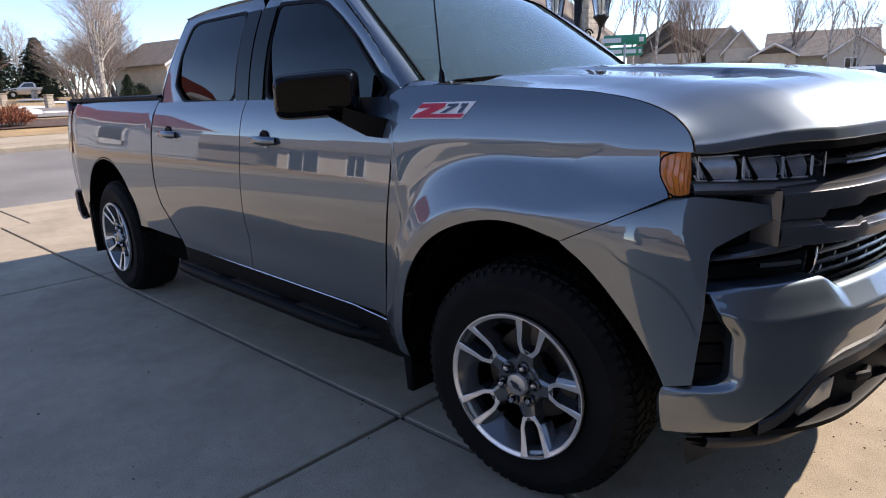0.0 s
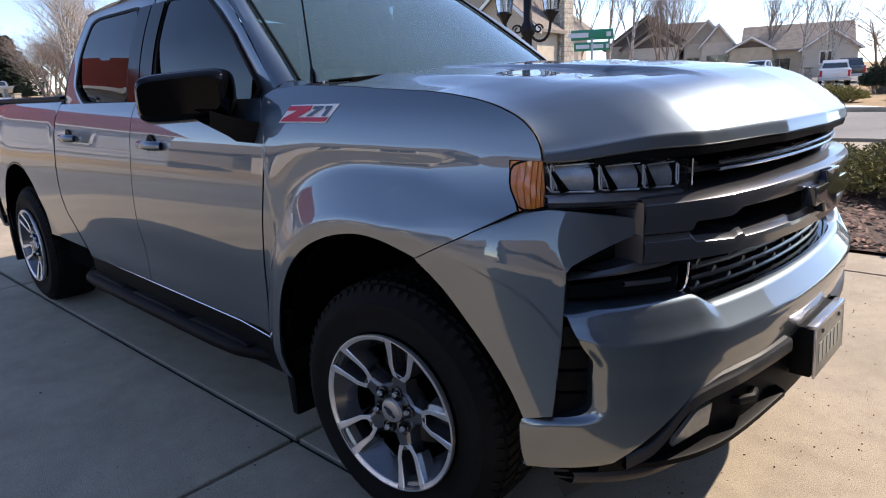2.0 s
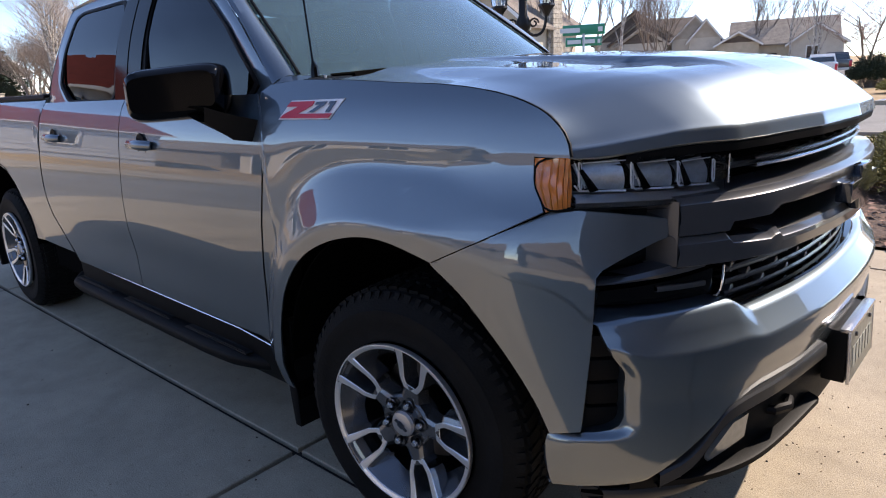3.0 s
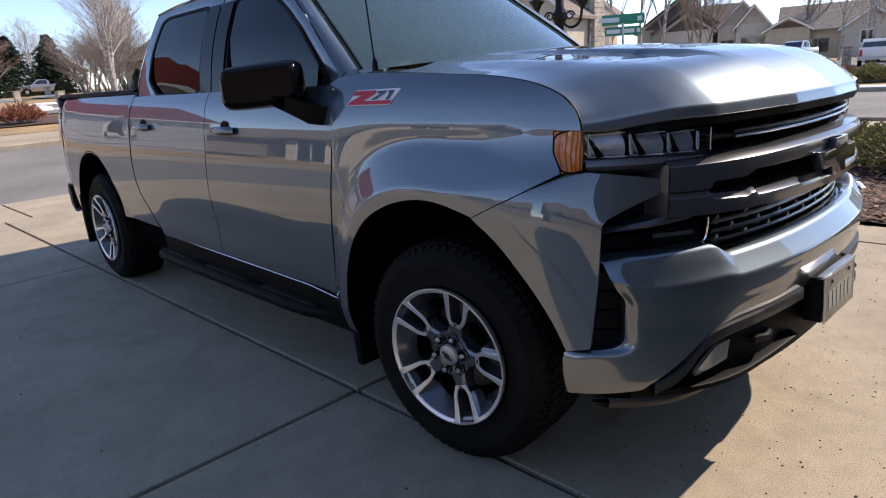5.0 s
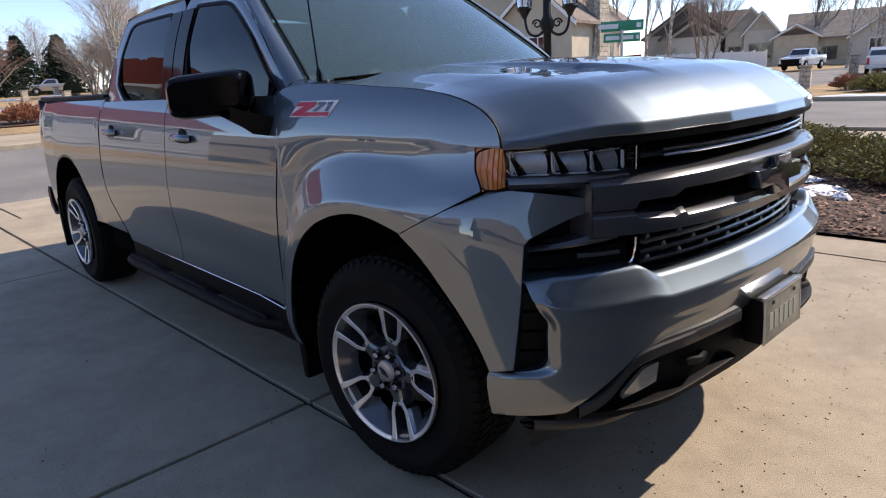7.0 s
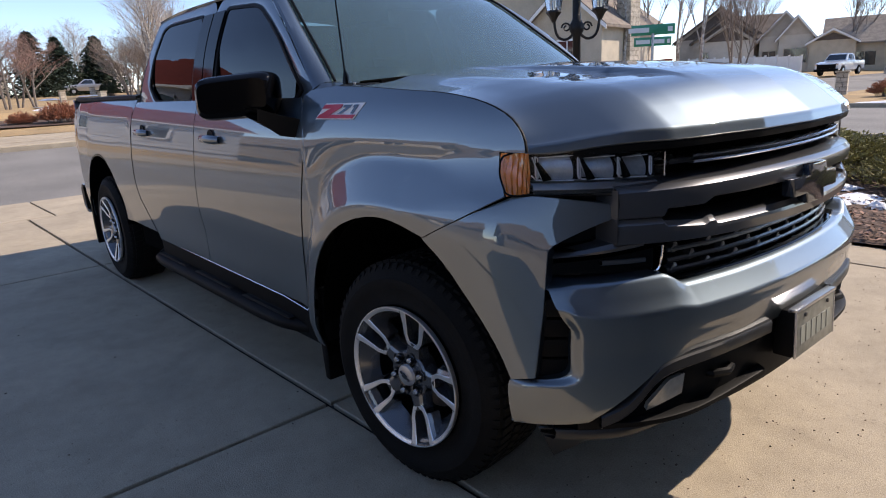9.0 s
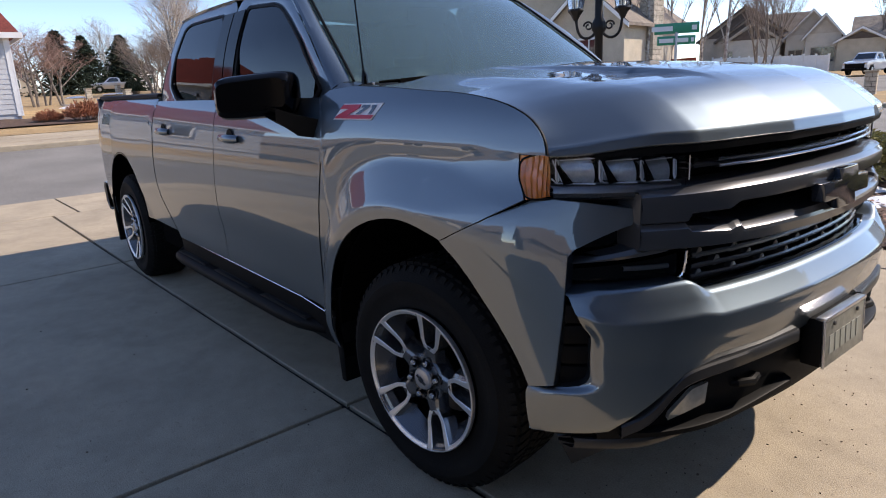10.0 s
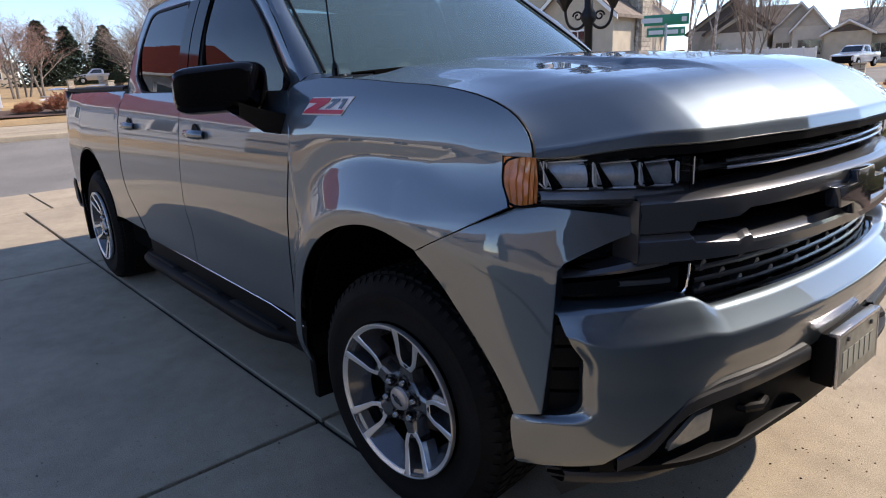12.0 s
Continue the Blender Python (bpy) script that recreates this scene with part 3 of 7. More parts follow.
panel("hood_seal", sheet(seal), MATT_BLACK, truck, 0, "black strip standing for the shade under the hood lip", both=False)

# Inner bodywork that closes the wheel wells, engine bay and cabin floor.
for cx in (0.01, REAR_AXLE):
    well = []
    for y in (-0.985, -0.93, -0.80, -0.60, -0.42):
        well.append([(cx + 0.525 * math.cos(a), y, 0.44 + 0.555 * math.sin(a)) for a in np.linspace(0.14, math.pi + 0.2, 29)])
    panel("wheel_liner", sheet(well), LINER, truck, 0.006, "black felt wheel-well liner")
    end = [(cx + 0.56 * math.cos(a), -0.42, 0.44 + 0.57 * math.sin(a)) for a in np.linspace(-0.5, math.pi + 0.5, 29)]
    wall = sheet([end, [(cx, -0.42, 0.40)] * 29])
    panel("wheel_liner", wall, LINER, truck, 0.006)
floor_pan = joined(brick_box(1.95, 1.66, 0.25, -1.65, 0, 0.40), brick_box(1.0, 0.84, 0.6, 0.1, 0, 0.42), brick_box(2.2, 1.60, 0.3, -3.85, 0, 0.95), brick_box(2.2, 0.84, 0.5, -3.8, 0, 0.45),
                   brick_box(0.05, 1.7, 0.85, -0.58, 0, 0.45), brick_box(0.22, 1.16, 0.82, 0.60, 0, 0.36), brick_box(1.0, 1.5, 0.2, 0.15, 0, 1.02), brick_box(2.70, 1.80, 0.22, -1.85, 0, 0.37), brick_box(1.2, 0.84, 0.3, 0.0, 0, 0.24), brick_box(1.9, 1.7, 0.2, -3.9, 0, 1.0))
tagged(put("underbody", mesh_of("underbody", *floor_pan, LINER), truck, "dark underbody and engine bay filling"), kind="stuff")
flap = joined(slab([(-0.505, 0.22), (-0.54, 0.22), (-0.56, 0.42), (-0.54, 0.62), (-0.505, 0.62)], 0.26, 0.006))
for cx, dz in ((0.0, 0.0), (REAR_AXLE, 0.0)):
    panel("mud_flap", moved(flap, Matrix.Translation((cx - 0.005, -0.985, dz))), MATT_BLACK, truck, 0, "black mud flap behind the wheel")

# Front door mirror on its foot.
outer, inner = Vector((-0.955, -1.232, 0)), Vector((-0.728, -0.998, 0))
across = (inner - outer).normalized()
deep = Vector((-across.y, across.x, 0))
L = (inner - outer).length
prof = []
for d, s, zl, zh in ((0.0, 0.86, 1.318, 1.455), (0.018, 0.95, 1.298, 1.472), (0.05, 1.0, 1.288, 1.480), (0.12, 1.0, 1.285, 1.480), (0.155, 0.97, 1.293, 1.472)):
    mid = outer + across * (L / 2) + deep * d
    row = []
    for a in np.linspace(0, 2 * math.pi, 41)[:-1]:
        c, q = math.cos(a), math.sin(a)
        ex = abs(c) ** 0.32 * math.copysign(1, c)
        ez = abs(q) ** 0.32 * math.copysign(1, q)
        zz = 0.5 * (zl + zh) + 0.5 * (zh - zl) * ez - (0.02 * (0.5 - 0.5 * ex) if ez > 0 else -0.012 * (0.5 + 0.5 * ex))
        row.append(tuple(mid + across * (0.5 * L * s * ex) + Vector((0, 0, zz))))
    prof.append(row)
v, f = sheet(prof, True)
f = f + [tuple(range(39, -1, -1)), tuple(range(len(v) - 40, len(v)))]
foot = sheet([[(-0.615, -0.945, 1.285), (-0.70, -0.948, 1.295), (-0.80, -0.95, 1.300), (-0.72, -0.955, 1.235), (-0.64, -0.96, 1.215)],
              [(-0.66, -1.01, 1.305), (-0.74, -1.02, 1.31), (-0.80, -1.02, 1.315), (-0.735, -1.01, 1.245), (-0.67, -1.01, 1.225)],
              [(-0.72, -1.07, 1.335), (-0.79, -1.08, 1.340), (-0.85, -1.09, 1.33), (-0.80, -1.07, 1.295), (-0.75, -1.06, 1.285)]], True)
for k in (0, 1):
    g = flipped if k else (lambda p: p)
    host = put("door_mirror", mesh_of("door_mirror", *g((v, f)), GLOSS_BLACK, 30), truck, "gloss black door mirror")
    put("mirror_foot", mesh_of("mirror_foot", *g(foot), MATT_BLACK), host)

# Door handles.
for xh, zh, k in ((-1.50, 1.178, 0), (-2.60, 1.182, 1)):
    y = -flank(xh, zh)
    # Flat black disc on the door skin, standing for the dark recess.
    cup = moved(lathe([(0.0, -0.003), (0.050, -0.003), (0.056, -0.004), (0.060, 0.0)], 28), Matrix.Translation((xh - 0.006, y - 0.002, zh)) @ Matrix.Diagonal((0.78, 1, 0.86, 1)))
    grip = tube([(xh - 0.100, y - 0.006, zh + 0.002), (xh - 0.082, y - 0.020, zh + 0.003), (xh, y - 0.026, zh + 0.004), (xh + 0.078, y - 0.022, zh + 0.003), (xh + 0.098, y - 0.006, zh + 0.002)],
                [0.017, 0.021, 0.021, 0.021, 0.017], 12, 1.0)
    for m in (0, 1):
        g = flipped if m else (lambda p: p)
        c = put("handle_recess", mesh_of("handle_recess", *g(cup), MATT_BLACK), doors[k][m])
        put("door_handle", mesh_of("door_handle", *g(grip), PAINT, 60), doors[k][m], "grey painted pull handle")

# Side steps: a flat black board on brackets, chamfered at both ends.
STEP_PLAN = [(-0.66, 0.900), (-0.80, 0.960), (-0.93, 1.000), (-1.10, 1.010), (-1.9, 1.012), (-2.50, 1.010), (-2.66, 0.995), (-2.76, 0.940), (-2.80, 0.900)]
step_out = resample(STEP_PLAN, 40)
board_rows = []
for x, w in step_out:
    board_rows.append([(x, -0.84, 0.392), (x, -0.86, 0.404), (x, -w + 0.045, 0.404), (x, -w + 0.022, 0.400), (x, -w + 0.006, 0.388), (x, -w, 0.372), (x, -w + 0.004, 0.352), (x, -w + 0.022, 0.340), (x, -0.86, 0.340)])
for k in (0, 1):
    g = flipped if k else (lambda p: p)
    host = put("side_step", mesh_of("side_step", *g(sheet(board_rows)), MATT_BLACK, 45), truck, "black flat side step with ribbed pads")
    for x0 in (-1.10, -1.75, -2.40):
        pad = brick_box(0.50, 0.090, 0.005, x0, -0.930, 0.402, 0.002)
        ribs = [brick_box(0.46, 0.008, 0.004, x0, -0.930 + d, 0.406, 0.0015) for d in np.linspace(-0.034, 0.034, 4)]
        put("step_pad", mesh_of("step_pad", *g(joined(pad, *ribs)), PAD_BLACK), host)
    for x0 in (-0.95, -1.75, -2.60):
        put("bracket", mesh_of("bracket", *g(brick_box(0.05, 0.2, 0.03, x0, -0.82, 0.345, 0.004)), MATT_BLACK), host)

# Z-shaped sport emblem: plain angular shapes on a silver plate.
def on_flank(poly, lift, depth):
    v, f = slab(poly, depth)
    out = []
    for x, y, z in v:
        out.append((x, -flank(x, z) - lift - y, z))
    return out, f


def emb(pts):
    """Shape given on a unit plate, laid over the badge's slanted outline."""
    return [(-0.497 + 0.028 * q + 0.278 * p, 1.286 + 0.002 * p + 0.056 * q) for p, q in pts]


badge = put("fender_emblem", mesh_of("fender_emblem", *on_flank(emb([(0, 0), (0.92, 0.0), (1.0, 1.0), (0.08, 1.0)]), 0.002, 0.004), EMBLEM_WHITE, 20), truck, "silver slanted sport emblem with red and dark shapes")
red = [(0.03, 0.08), (0.90, 0.08), (0.93, 0.30), (0.33, 0.30), (0.52, 0.70), (0.52, 0.94), (0.09, 0.94), (0.06, 0.68), (0.28, 0.68), (0.07, 0.28)]
put("red_shape", mesh_of("red_shape", *on_flank(emb(red), 0.006, 0.003), EMBLEM_RED, 20), badge)
for pts in ([(0.565, 0.90), (0.745, 0.90), (0.735, 0.74), (0.60, 0.36), (0.50, 0.36), (0.645, 0.74), (0.56, 0.74)], [(0.79, 0.90), (0.90, 0.90), (0.87, 0.36), (0.80, 0.36), (0.825, 0.74), (0.79, 0.72)]):
    put("dark_shape", mesh_of("dark_shape", *on_flank(emb(pts), 0.006, 0.002), EMBLEM_BLACK, 20), badge)

# ---- pickup truck: front end ----
def strip_sheet(ys, section, plan):
    """A cross-section of (inset, z) drawn along the front's plan; section(y) gives the pairs."""
    return sheet([[(plan(y) - a, y, z) for a, z in section(y)] for y in ys])


def columns(end, *breaks):
    half = np.r_[np.linspace(0, end, 41), breaks]
    return np.unique(np.r_[-half, half])


def corner_y(x, z):
    """The corner panel's half width: the flank, turned in towards the front edge."""
    x0, x1 = 0.36, 0.596
    if x <= x0:
        return flank(x, z)
    end = 0.905 + (0.142 * (0.945 - z) if z < 0.945 else -0.27 * (z - 0.945))
    w0 = flank(x0, z)
    h = x1 - x0
    m0, m1 = (flank(x0, z) - flank(x0 - 0.02, z)) / 0.02 * h, 1.75 * (end - w0)
    t = (x - x0) / h
    if t <= 1:
        return (2 * t ** 3 - 3 * t * t + 1) * w0 + (t ** 3 - 2 * t * t + t) * m0 + (3 * t * t - 2 * t ** 3) * end + (t ** 3 - t * t) * m1
    return end + m1 / h * (x - x1) - 3.2 * (x - x1) ** 2


lineA = np.array([tuple(p) for p in soft(ARCH[::-1][1:6] + [(0.214, 0.951)], 20)] + [tuple(p) for p in resample([(0.219, 0.9505), (0.384, 1.0285), (0.518, 1.0955)], 9)])
lineB = np.r_[resample([(0.592, 0.592), (0.598, 0.78), (0.596, 0.945)], 12), resample([(0.605, 0.962), (0.635, 0.985), (0.675, 1.012), (0.692, 1.020)], 8),
              resample([(0.692, 1.058), (0.655, 1.070), (0.60, 1.083), (0.535, 1.093)], 9)]
corner = []
for t in np.linspace(0, 1, 18):
    corner.append([(x, -corner_y(x, z), z) for x, z in (1 - t) * lineA + t * lineB])
lineB = np.array(corner[-1])
panel("front_corner", sheet(corner), PAINT, truck, 0.006, smooth=70)
edge_back = sheet([lineB, lineB + np.array([-0.012, 0.04, -0.002]), lineB + np.array([-0.05, 0.08, -0.004])])
panel("corner_return", edge_back, PAINT, truck, 0.004)


def bumper_section(y):
    a = abs(y)
    up = step(0.580, 0.668, a)
    zt = 0.822 + 0.038 * up - 0.010 * step(0.66, 0.87, a)
    zb = float(np.interp(a, (0.0, 0.64, 0.70, 0.73, 0.848, 0.866), (0.618, 0.618, 0.608, 0.588, 0.476, 0.458)))
    t = 0.8 * (1 - step(0.56, 0.74, a))
    zc = 0.770 + 0.012 * up - 0.008 * step(0.66, 0.87, a)
    rows = [(0.16, zt + 0.008), (0.060, zt + 0.006), (0.046, zt + 0.001), (0.041, zt - 0.006), (0.023, 0.5 * (zt + zc) - 0.001), (0.006, zc + 0.005), (0.001, zc), (0.0, zc - 0.006), (0.001 * t, 0.752 - 0.012 * t), (0.002 * t, 0.742 - 0.012 * t), (0.003 * t, 0.732 - 0.010 * t), (0.005 * t, 0.72 - 0.008 * t), (0.0075 * t + 0.0005, 0.705), (0.010 * t + 0.001, 0.69), (0.014 * t + 0.002 * (1 - t), 0.675), (0.018 * t + 0.003 * (1 - t), 0.66)]
    for k in np.linspace(0.06, 1.0, 17):
        z = 0.66 + (zb + 0.010 - 0.66) * k
        rows.append((0.018 * t + 0.012 * t * k + (1 - t) * float(np.interp(z, (0.44, 0.455, 0.48, 0.53, 0.60, 0.66), (0.022, 0.010, 0.003, 0.0, 0.0, 0.003))), z))
    rows += [(rows[-1][0] + 0.010, zb), (rows[-1][0] + 0.05, zb)]
    return tuple(rows)


# The bumper's end wraps round the corner vent like a C: each level of the face runs out to its own place on the vent's rim.
BUMPER_END = 0.862
RIM_FROM = (0.458, 0.474, 0.50, 0.520, 0.535, 0.550, 0.565, 0.580, 0.600, 0.690, 0.710, 0.725, 0.745, 0.772, 0.800, 0.86)
RIM_Y = (0.981, 0.987, 0.991, 0.991, 0.986, 0.958, 0.924, 0.905, 0.8985, 0.897, 0.899, 0.905, 0.914, 0.921, 0.920, 0.914)
RIM_Z = (0.442, 0.456, 0.525, 0.567, 0.578, 0.577, 0.583, 0.597, 0.622, 0.724, 0.740, 0.750, 0.770, 0.794, 0.812, 0.845)
RIM_ROLL = (0.004, 0.004, 0.004, 0.006, 0.010, 0.015, 0.016, 0.016, 0.016, 0.016, 0.016, 0.015, 0.012, 0.006, 0.004, 0.0)


def bumper_end():
    rows = []
    for inset, z in bumper_section(BUMPER_END):
        y1, z1, roll = (sum(float(np.interp(z + d, RIM_FROM, v)) for d in (-0.009, -0.006, -0.003, 0.0, 0.003, 0.006, 0.009)) / 7 for v in (RIM_Y, RIM_Z, RIM_ROLL))
        line = []
        for t in np.linspace(0, 1, 16) ** 0.8:
            a = BUMPER_END + (y1 - BUMPER_END) * t
            far = (1 - t) * math.hypot(y1 - BUMPER_END, z1 - z)
            drop = roll * (1 - step(0.0, 0.026, far))
            line.append((bump_x(a) - (inset if z > 0.6 else inset * (1 - 0.75 * t)) - drop * 0.8, -a + drop * 0.6, z + (z1 - z) * t))
        x, y, z1 = line[-1]
        if roll > 0.005:
            back = 1 - step(0.935, 0.975, y1)
            line += [(x - 0.006 * back, y + 0.004, z1), (x - 0.05 * back, y + 0.045, z1)]
        else:
            line += [(x - 0.004, y + 0.003, z1), (x - 0.012, y + 0.010, z1)]
        rows.append(line)
    return sheet(rows)


BUMPER_COLUMNS = np.unique(np.r_[np.linspace(0, BUMPER_END, 38), np.linspace(0.565, 0.685, 17)])
wing = bumper_end()
face = strip_sheet(np.unique(np.r_[-BUMPER_COLUMNS, BUMPER_COLUMNS]), bumper_section, bump_x)
bumper = panel("front_bumper", welded(joined(face, wing, flipped(wing))), PAINT, truck, 0.005, both=False, smooth=50)[0]
shelf = strip_sheet(np.linspace(-0.58, 0.58, 31), lambda y: ((0.13, 0.835), (0.085, 0.832), (0.055, 0.822), (0.05, 0.805)), bump_x)
panel("bumper_shelf", shelf, TRIM_PAINT, bumper, 0.004, both=False)
for k in range(4):
    lo, hi = 0.580 + 0.059 * k, 0.580 + 0.059 * k + 0.056
    louvre = sheet([[(x - d, y + 0.6 * d, lo + (hi - lo) * t) for x, y in ((0.545, -0.945), (0.575, -0.928), (0.605, -0.905), (0.635, -0.876), (0.655, -0.84))]
                    for t, d in ((0, 0.016), (0.06, 0.004), (0.5, 0.0), (0.94, 0.002), (1, 0.016))])
    panel("vent_louvre", louvre, MATT_BLACK, bumper, 0.003)
val = strip_sheet(np.linspace(-0.87, 0.87, 45), lambda y: ((0.05, 0.61), (0.035, 0.58), (0.04, 0.50), (0.035, 0.455), (0.04, 0.425), (0.09, 0.41)), bump_x)
panel("valance", val, MATT_BLACK, bumper, 0.006, "black lower valance", both=False)
dam = strip_sheet(columns(0.905, 0.88), lambda y: ((0.05, 0.447), (0.06, 0.415), (0.11 - 0.03 * step(0.8, 0.94, abs(y)), 0.385 + 0.03 * step(0.84, 0.95, abs(y))), (0.19 - 0.09 * step(0.7, 0.94, abs(y)), 0.345 + 0.06 * step(0.76, 0.95, abs(y)))), bump_x)
panel("air_dam", dam, LINER, bumper, 0.008, both=False)
lip_z = [(y, 0.026 * step(0.80, 0.60, -y)) for y in np.linspace(-0.912, -0.58, 22)]
dam_lip = sheet([[(bump_x(y) - a, y, z + (up if z < 0.41 else 0.4 * up)) for a, z in ((0.07, 0.430), (0.036, 0.427), (0.031, 0.419), (0.035, 0.400), (0.042, 0.394), (0.08, 0.392))] for y, up in lip_z])
panel("dam_lip", dam_lip, DARK_TRIM, bumper, 0, "dark grey lip under the bumper")
flap = sheet([[(0.545 + 0.175 * t + (-0.02 - 0.03 * t) * q, -0.89 + 0.15 * t + (0.09 - 0.04 * t) * q, 0.394 - (0.142 - 0.105 * t) * q) for q in (0, 0.3, 0.7, 1)] for t in np.linspace(0, 1, 10)])
panel("dam_flap", flap, DARK_TRIM, bumper, 0.006, "dark rubber flap before the tyre")
for path in (((0.735, -0.845, 0.462), (0.79, -0.785, 0.50), (0.822, -0.725, 0.585), (0.845, -0.68, 0.612), (0.893, -0.50, 0.618), (0.925, -0.24, 0.620)),
             ((0.735, -0.845, 0.455), (0.81, -0.75, 0.450), (0.868, -0.62, 0.452), (0.896, -0.48, 0.462), (0.922, -0.26, 0.478))):
    up = path[3][2] > 0.5
    line = soft(path, 26)
    h = 0.020 if up else 0.010
    p = sheet([line + np.array(d) for d in ((-0.04, 0.03, h), (-0.004, 0.004, h), (0.0, 0.0, h * 0.7), (0.0, 0.0, -h * 0.7), (-0.004, 0.004, -h), (-0.04, 0.03, -h))])
    panel("valance_trim", p, DARK_TRIM if up else MATT_BLACK, bumper, 0)
fog = sheet([[(bump_x(y) - 0.030 + 0.006 * q, y, zl + (zh - zl) * q) for q in (0, 0.33, 0.67, 1)] for y, zl, zh in [(y, float(np.interp(-y, (0.61, 0.72), (0.508, 0.478))), float(np.interp(-y, (0.61, 0.66, 0.72), (0.572, 0.562, 0.50)))) for y in np.linspace(-0.72, -0.61, 8)]])
panel("fog_lamp", fog, material("fog_lamp_lens", (0.25, 0.26, 0.25), 0.18, 0.3, coat=1.0, fine=0.1, fine_scale=60), bumper, 0.012, "clear fog lamp")
hook = tube([(0.82, -0.50, 0.53), (0.872, -0.49, 0.535), (0.892, -0.45, 0.535), (0.885, -0.41, 0.535), (0.83, -0.40, 0.53)], 0.013, 8)
panel("tow_hook", hook, MATT_BLACK, bumper, 0, "black tow hook")
bracket = brick_box(0.060, 0.31, 0.155, 0.928, 0, 0.497, 0.006)
host = put("plate_bracket", mesh_of("plate_bracket", *bracket, MATT_BLACK), bumper, "black plate bracket")
tilt = Matrix.Translation((0.963, 0, 0.575)) @ Matrix.Rotation(radians(-3), 4, "Y")
pl = put("number_plate", mesh_of("number_plate", *moved(brick_box(0.005, 0.305, 0.152, 0, 0, -0.076, 0.002), tilt), PLATE), host, "pale metal plate with plain bars")
edge = joined(*(moved(p, tilt) for p in (brick_box(0.03, 0.318, 0.012, -0.008, 0, 0.074, 0.003), brick_box(0.008, 0.008, 0.155, 0, -0.156, -0.077, 0.002), brick_box(0.008, 0.008, 0.155, 0, 0.156, -0.077, 0.002))))
put("plate_rim", mesh_of("plate_rim", *edge, SILVER), host)
for y in (-0.105, -0.063, -0.021, 0.021, 0.063, 0.105):
    put("plate_bar", mesh_of("plate_bar", *moved(brick_box(0.002, 0.030, 0.060, 0.003, y, -0.038), tilt), PLATE_INK), pl)
for y in (-0.09, 0.09):
    screw = moved(lathe([(0.0, -0.006), (0.007, -0.005), (0.008, 0.0)], 10), tilt @ Matrix.Translation((0.003, y, 0.055)) @ Matrix.Rotation(radians(90), 4, "Z"))
    put("plate_screw", mesh_of("plate_screw", *screw, DISC), pl)

# Grille: black backing, two broad bars, end blocks, mesh above and below, emblem.
grille = put("grille", mesh_of("grille", *strip_sheet(np.linspace(-0.90, 0.90, 41), lambda y: ((0.13, 0.80), (0.12, 0.9), (0.11, 1.21)), lamp_x), LINER), truck, "dark metal grille with two broad bars")


def bar_section(zl, zh, proud, top=0.018):
    return ((0.06, zl + 0.004), (-proud + 0.004, zl), (-proud - 0.001, zl + 0.003), (-proud - 0.005, 0.5 * (zl + zh)), (-proud - 0.002, zh - top), (-proud + 0.002, zh - top + 0.003), (-proud + 0.010, zh - 0.003), (-proud + 0.018, zh), (0.06, zh + 0.006))


HOLE_Y = (0.0, 0.50, 0.535, 0.645, 0.655)
HOLE_TOP = (1.060, 1.060, 1.043, 1.042, 1.022)


def upper_bar(y):
    a = abs(y)
    zl = float(np.interp(a, HOLE_Y, HOLE_TOP))
    return bar_section(zl, 1.122 - 0.010 * (a / 0.7) ** 2, 0.045 - 0.020 * step(0.50, 0.78, a))


def lower_bar(y):
    a = abs(y)
    zh = float(np.interp(a, (0.0, 0.485, 0.497, 0.515, 0.53, 0.645, 0.655), (1.000, 1.002, 1.012, 1.011, 1.004, 1.012, 1.022)))
    return bar_section(0.942 + 0.012 * a, zh, 0.045 - 0.020 * step(0.50, 0.78, a))


panel("upper_bar", strip_sheet(columns(0.762, 0.50, 0.535, 0.645, 0.655), upper_bar, lamp_x), TRIM_PAINT, grille, 0, both=False, smooth=24)
panel("lower_bar", strip_sheet(columns(0.762, 0.485, 0.497, 0.515, 0.53, 0.645, 0.655), lower_bar, lamp_x), TRIM_PAINT, grille, 0, both=False, smooth=24)
block_end = sheet([[(lamp_x(-0.762) - a, -0.762 + b, z) for z in (0.953, 0.98, 1.02, 1.06, 1.10)] for a, b in ((0.06, 0.012), (-0.024, 0.0), (-0.026, 0.004))])
panel("end_block", block_end, TRIM_PAINT, grille, 0)
sill_bar = strip_sheet(np.linspace(-0.90, -0.758, 14), lambda y: ((0.06, 1.086), (0.006, 1.088), (0.0, 1.092), (-0.002, 1.106), (0.004, 1.112), (0.06, 1.114)), lamp_x)
panel("lamp_lower_bar", sill_bar, DARK_TRIM, grille, 0, smooth=24)
wing = sheet([[(lamp_x(y) - a, y, z) for a, z in ((0.05, zl), (-0.014, zl + 0.002), (-0.018, 0.5 * (zl + zh)), (-0.008, zh), (0.05, zh))]
              for y, zl, zh in [(y, float(np.interp(-y, (0.69, 0.78, 0.90), (0.942, 0.928, 0.912))), float(np.interp(-y, (0.69, 0.78, 0.90), (0.975, 0.950, 0.918)))) for y in np.linspace(-0.69, -0.895, 14)]])
panel("bar_wing", wing, TRIM_PAINT, grille, 0)
frame_wire = tube([(lamp_x(0.632) + 0.006, -0.632, 1.128), (lamp_x(0.632) + 0.006, -0.632, 1.192)], 0.0022, 6)
panel("grille_edge", frame_wire, SILVER, grille, 0)
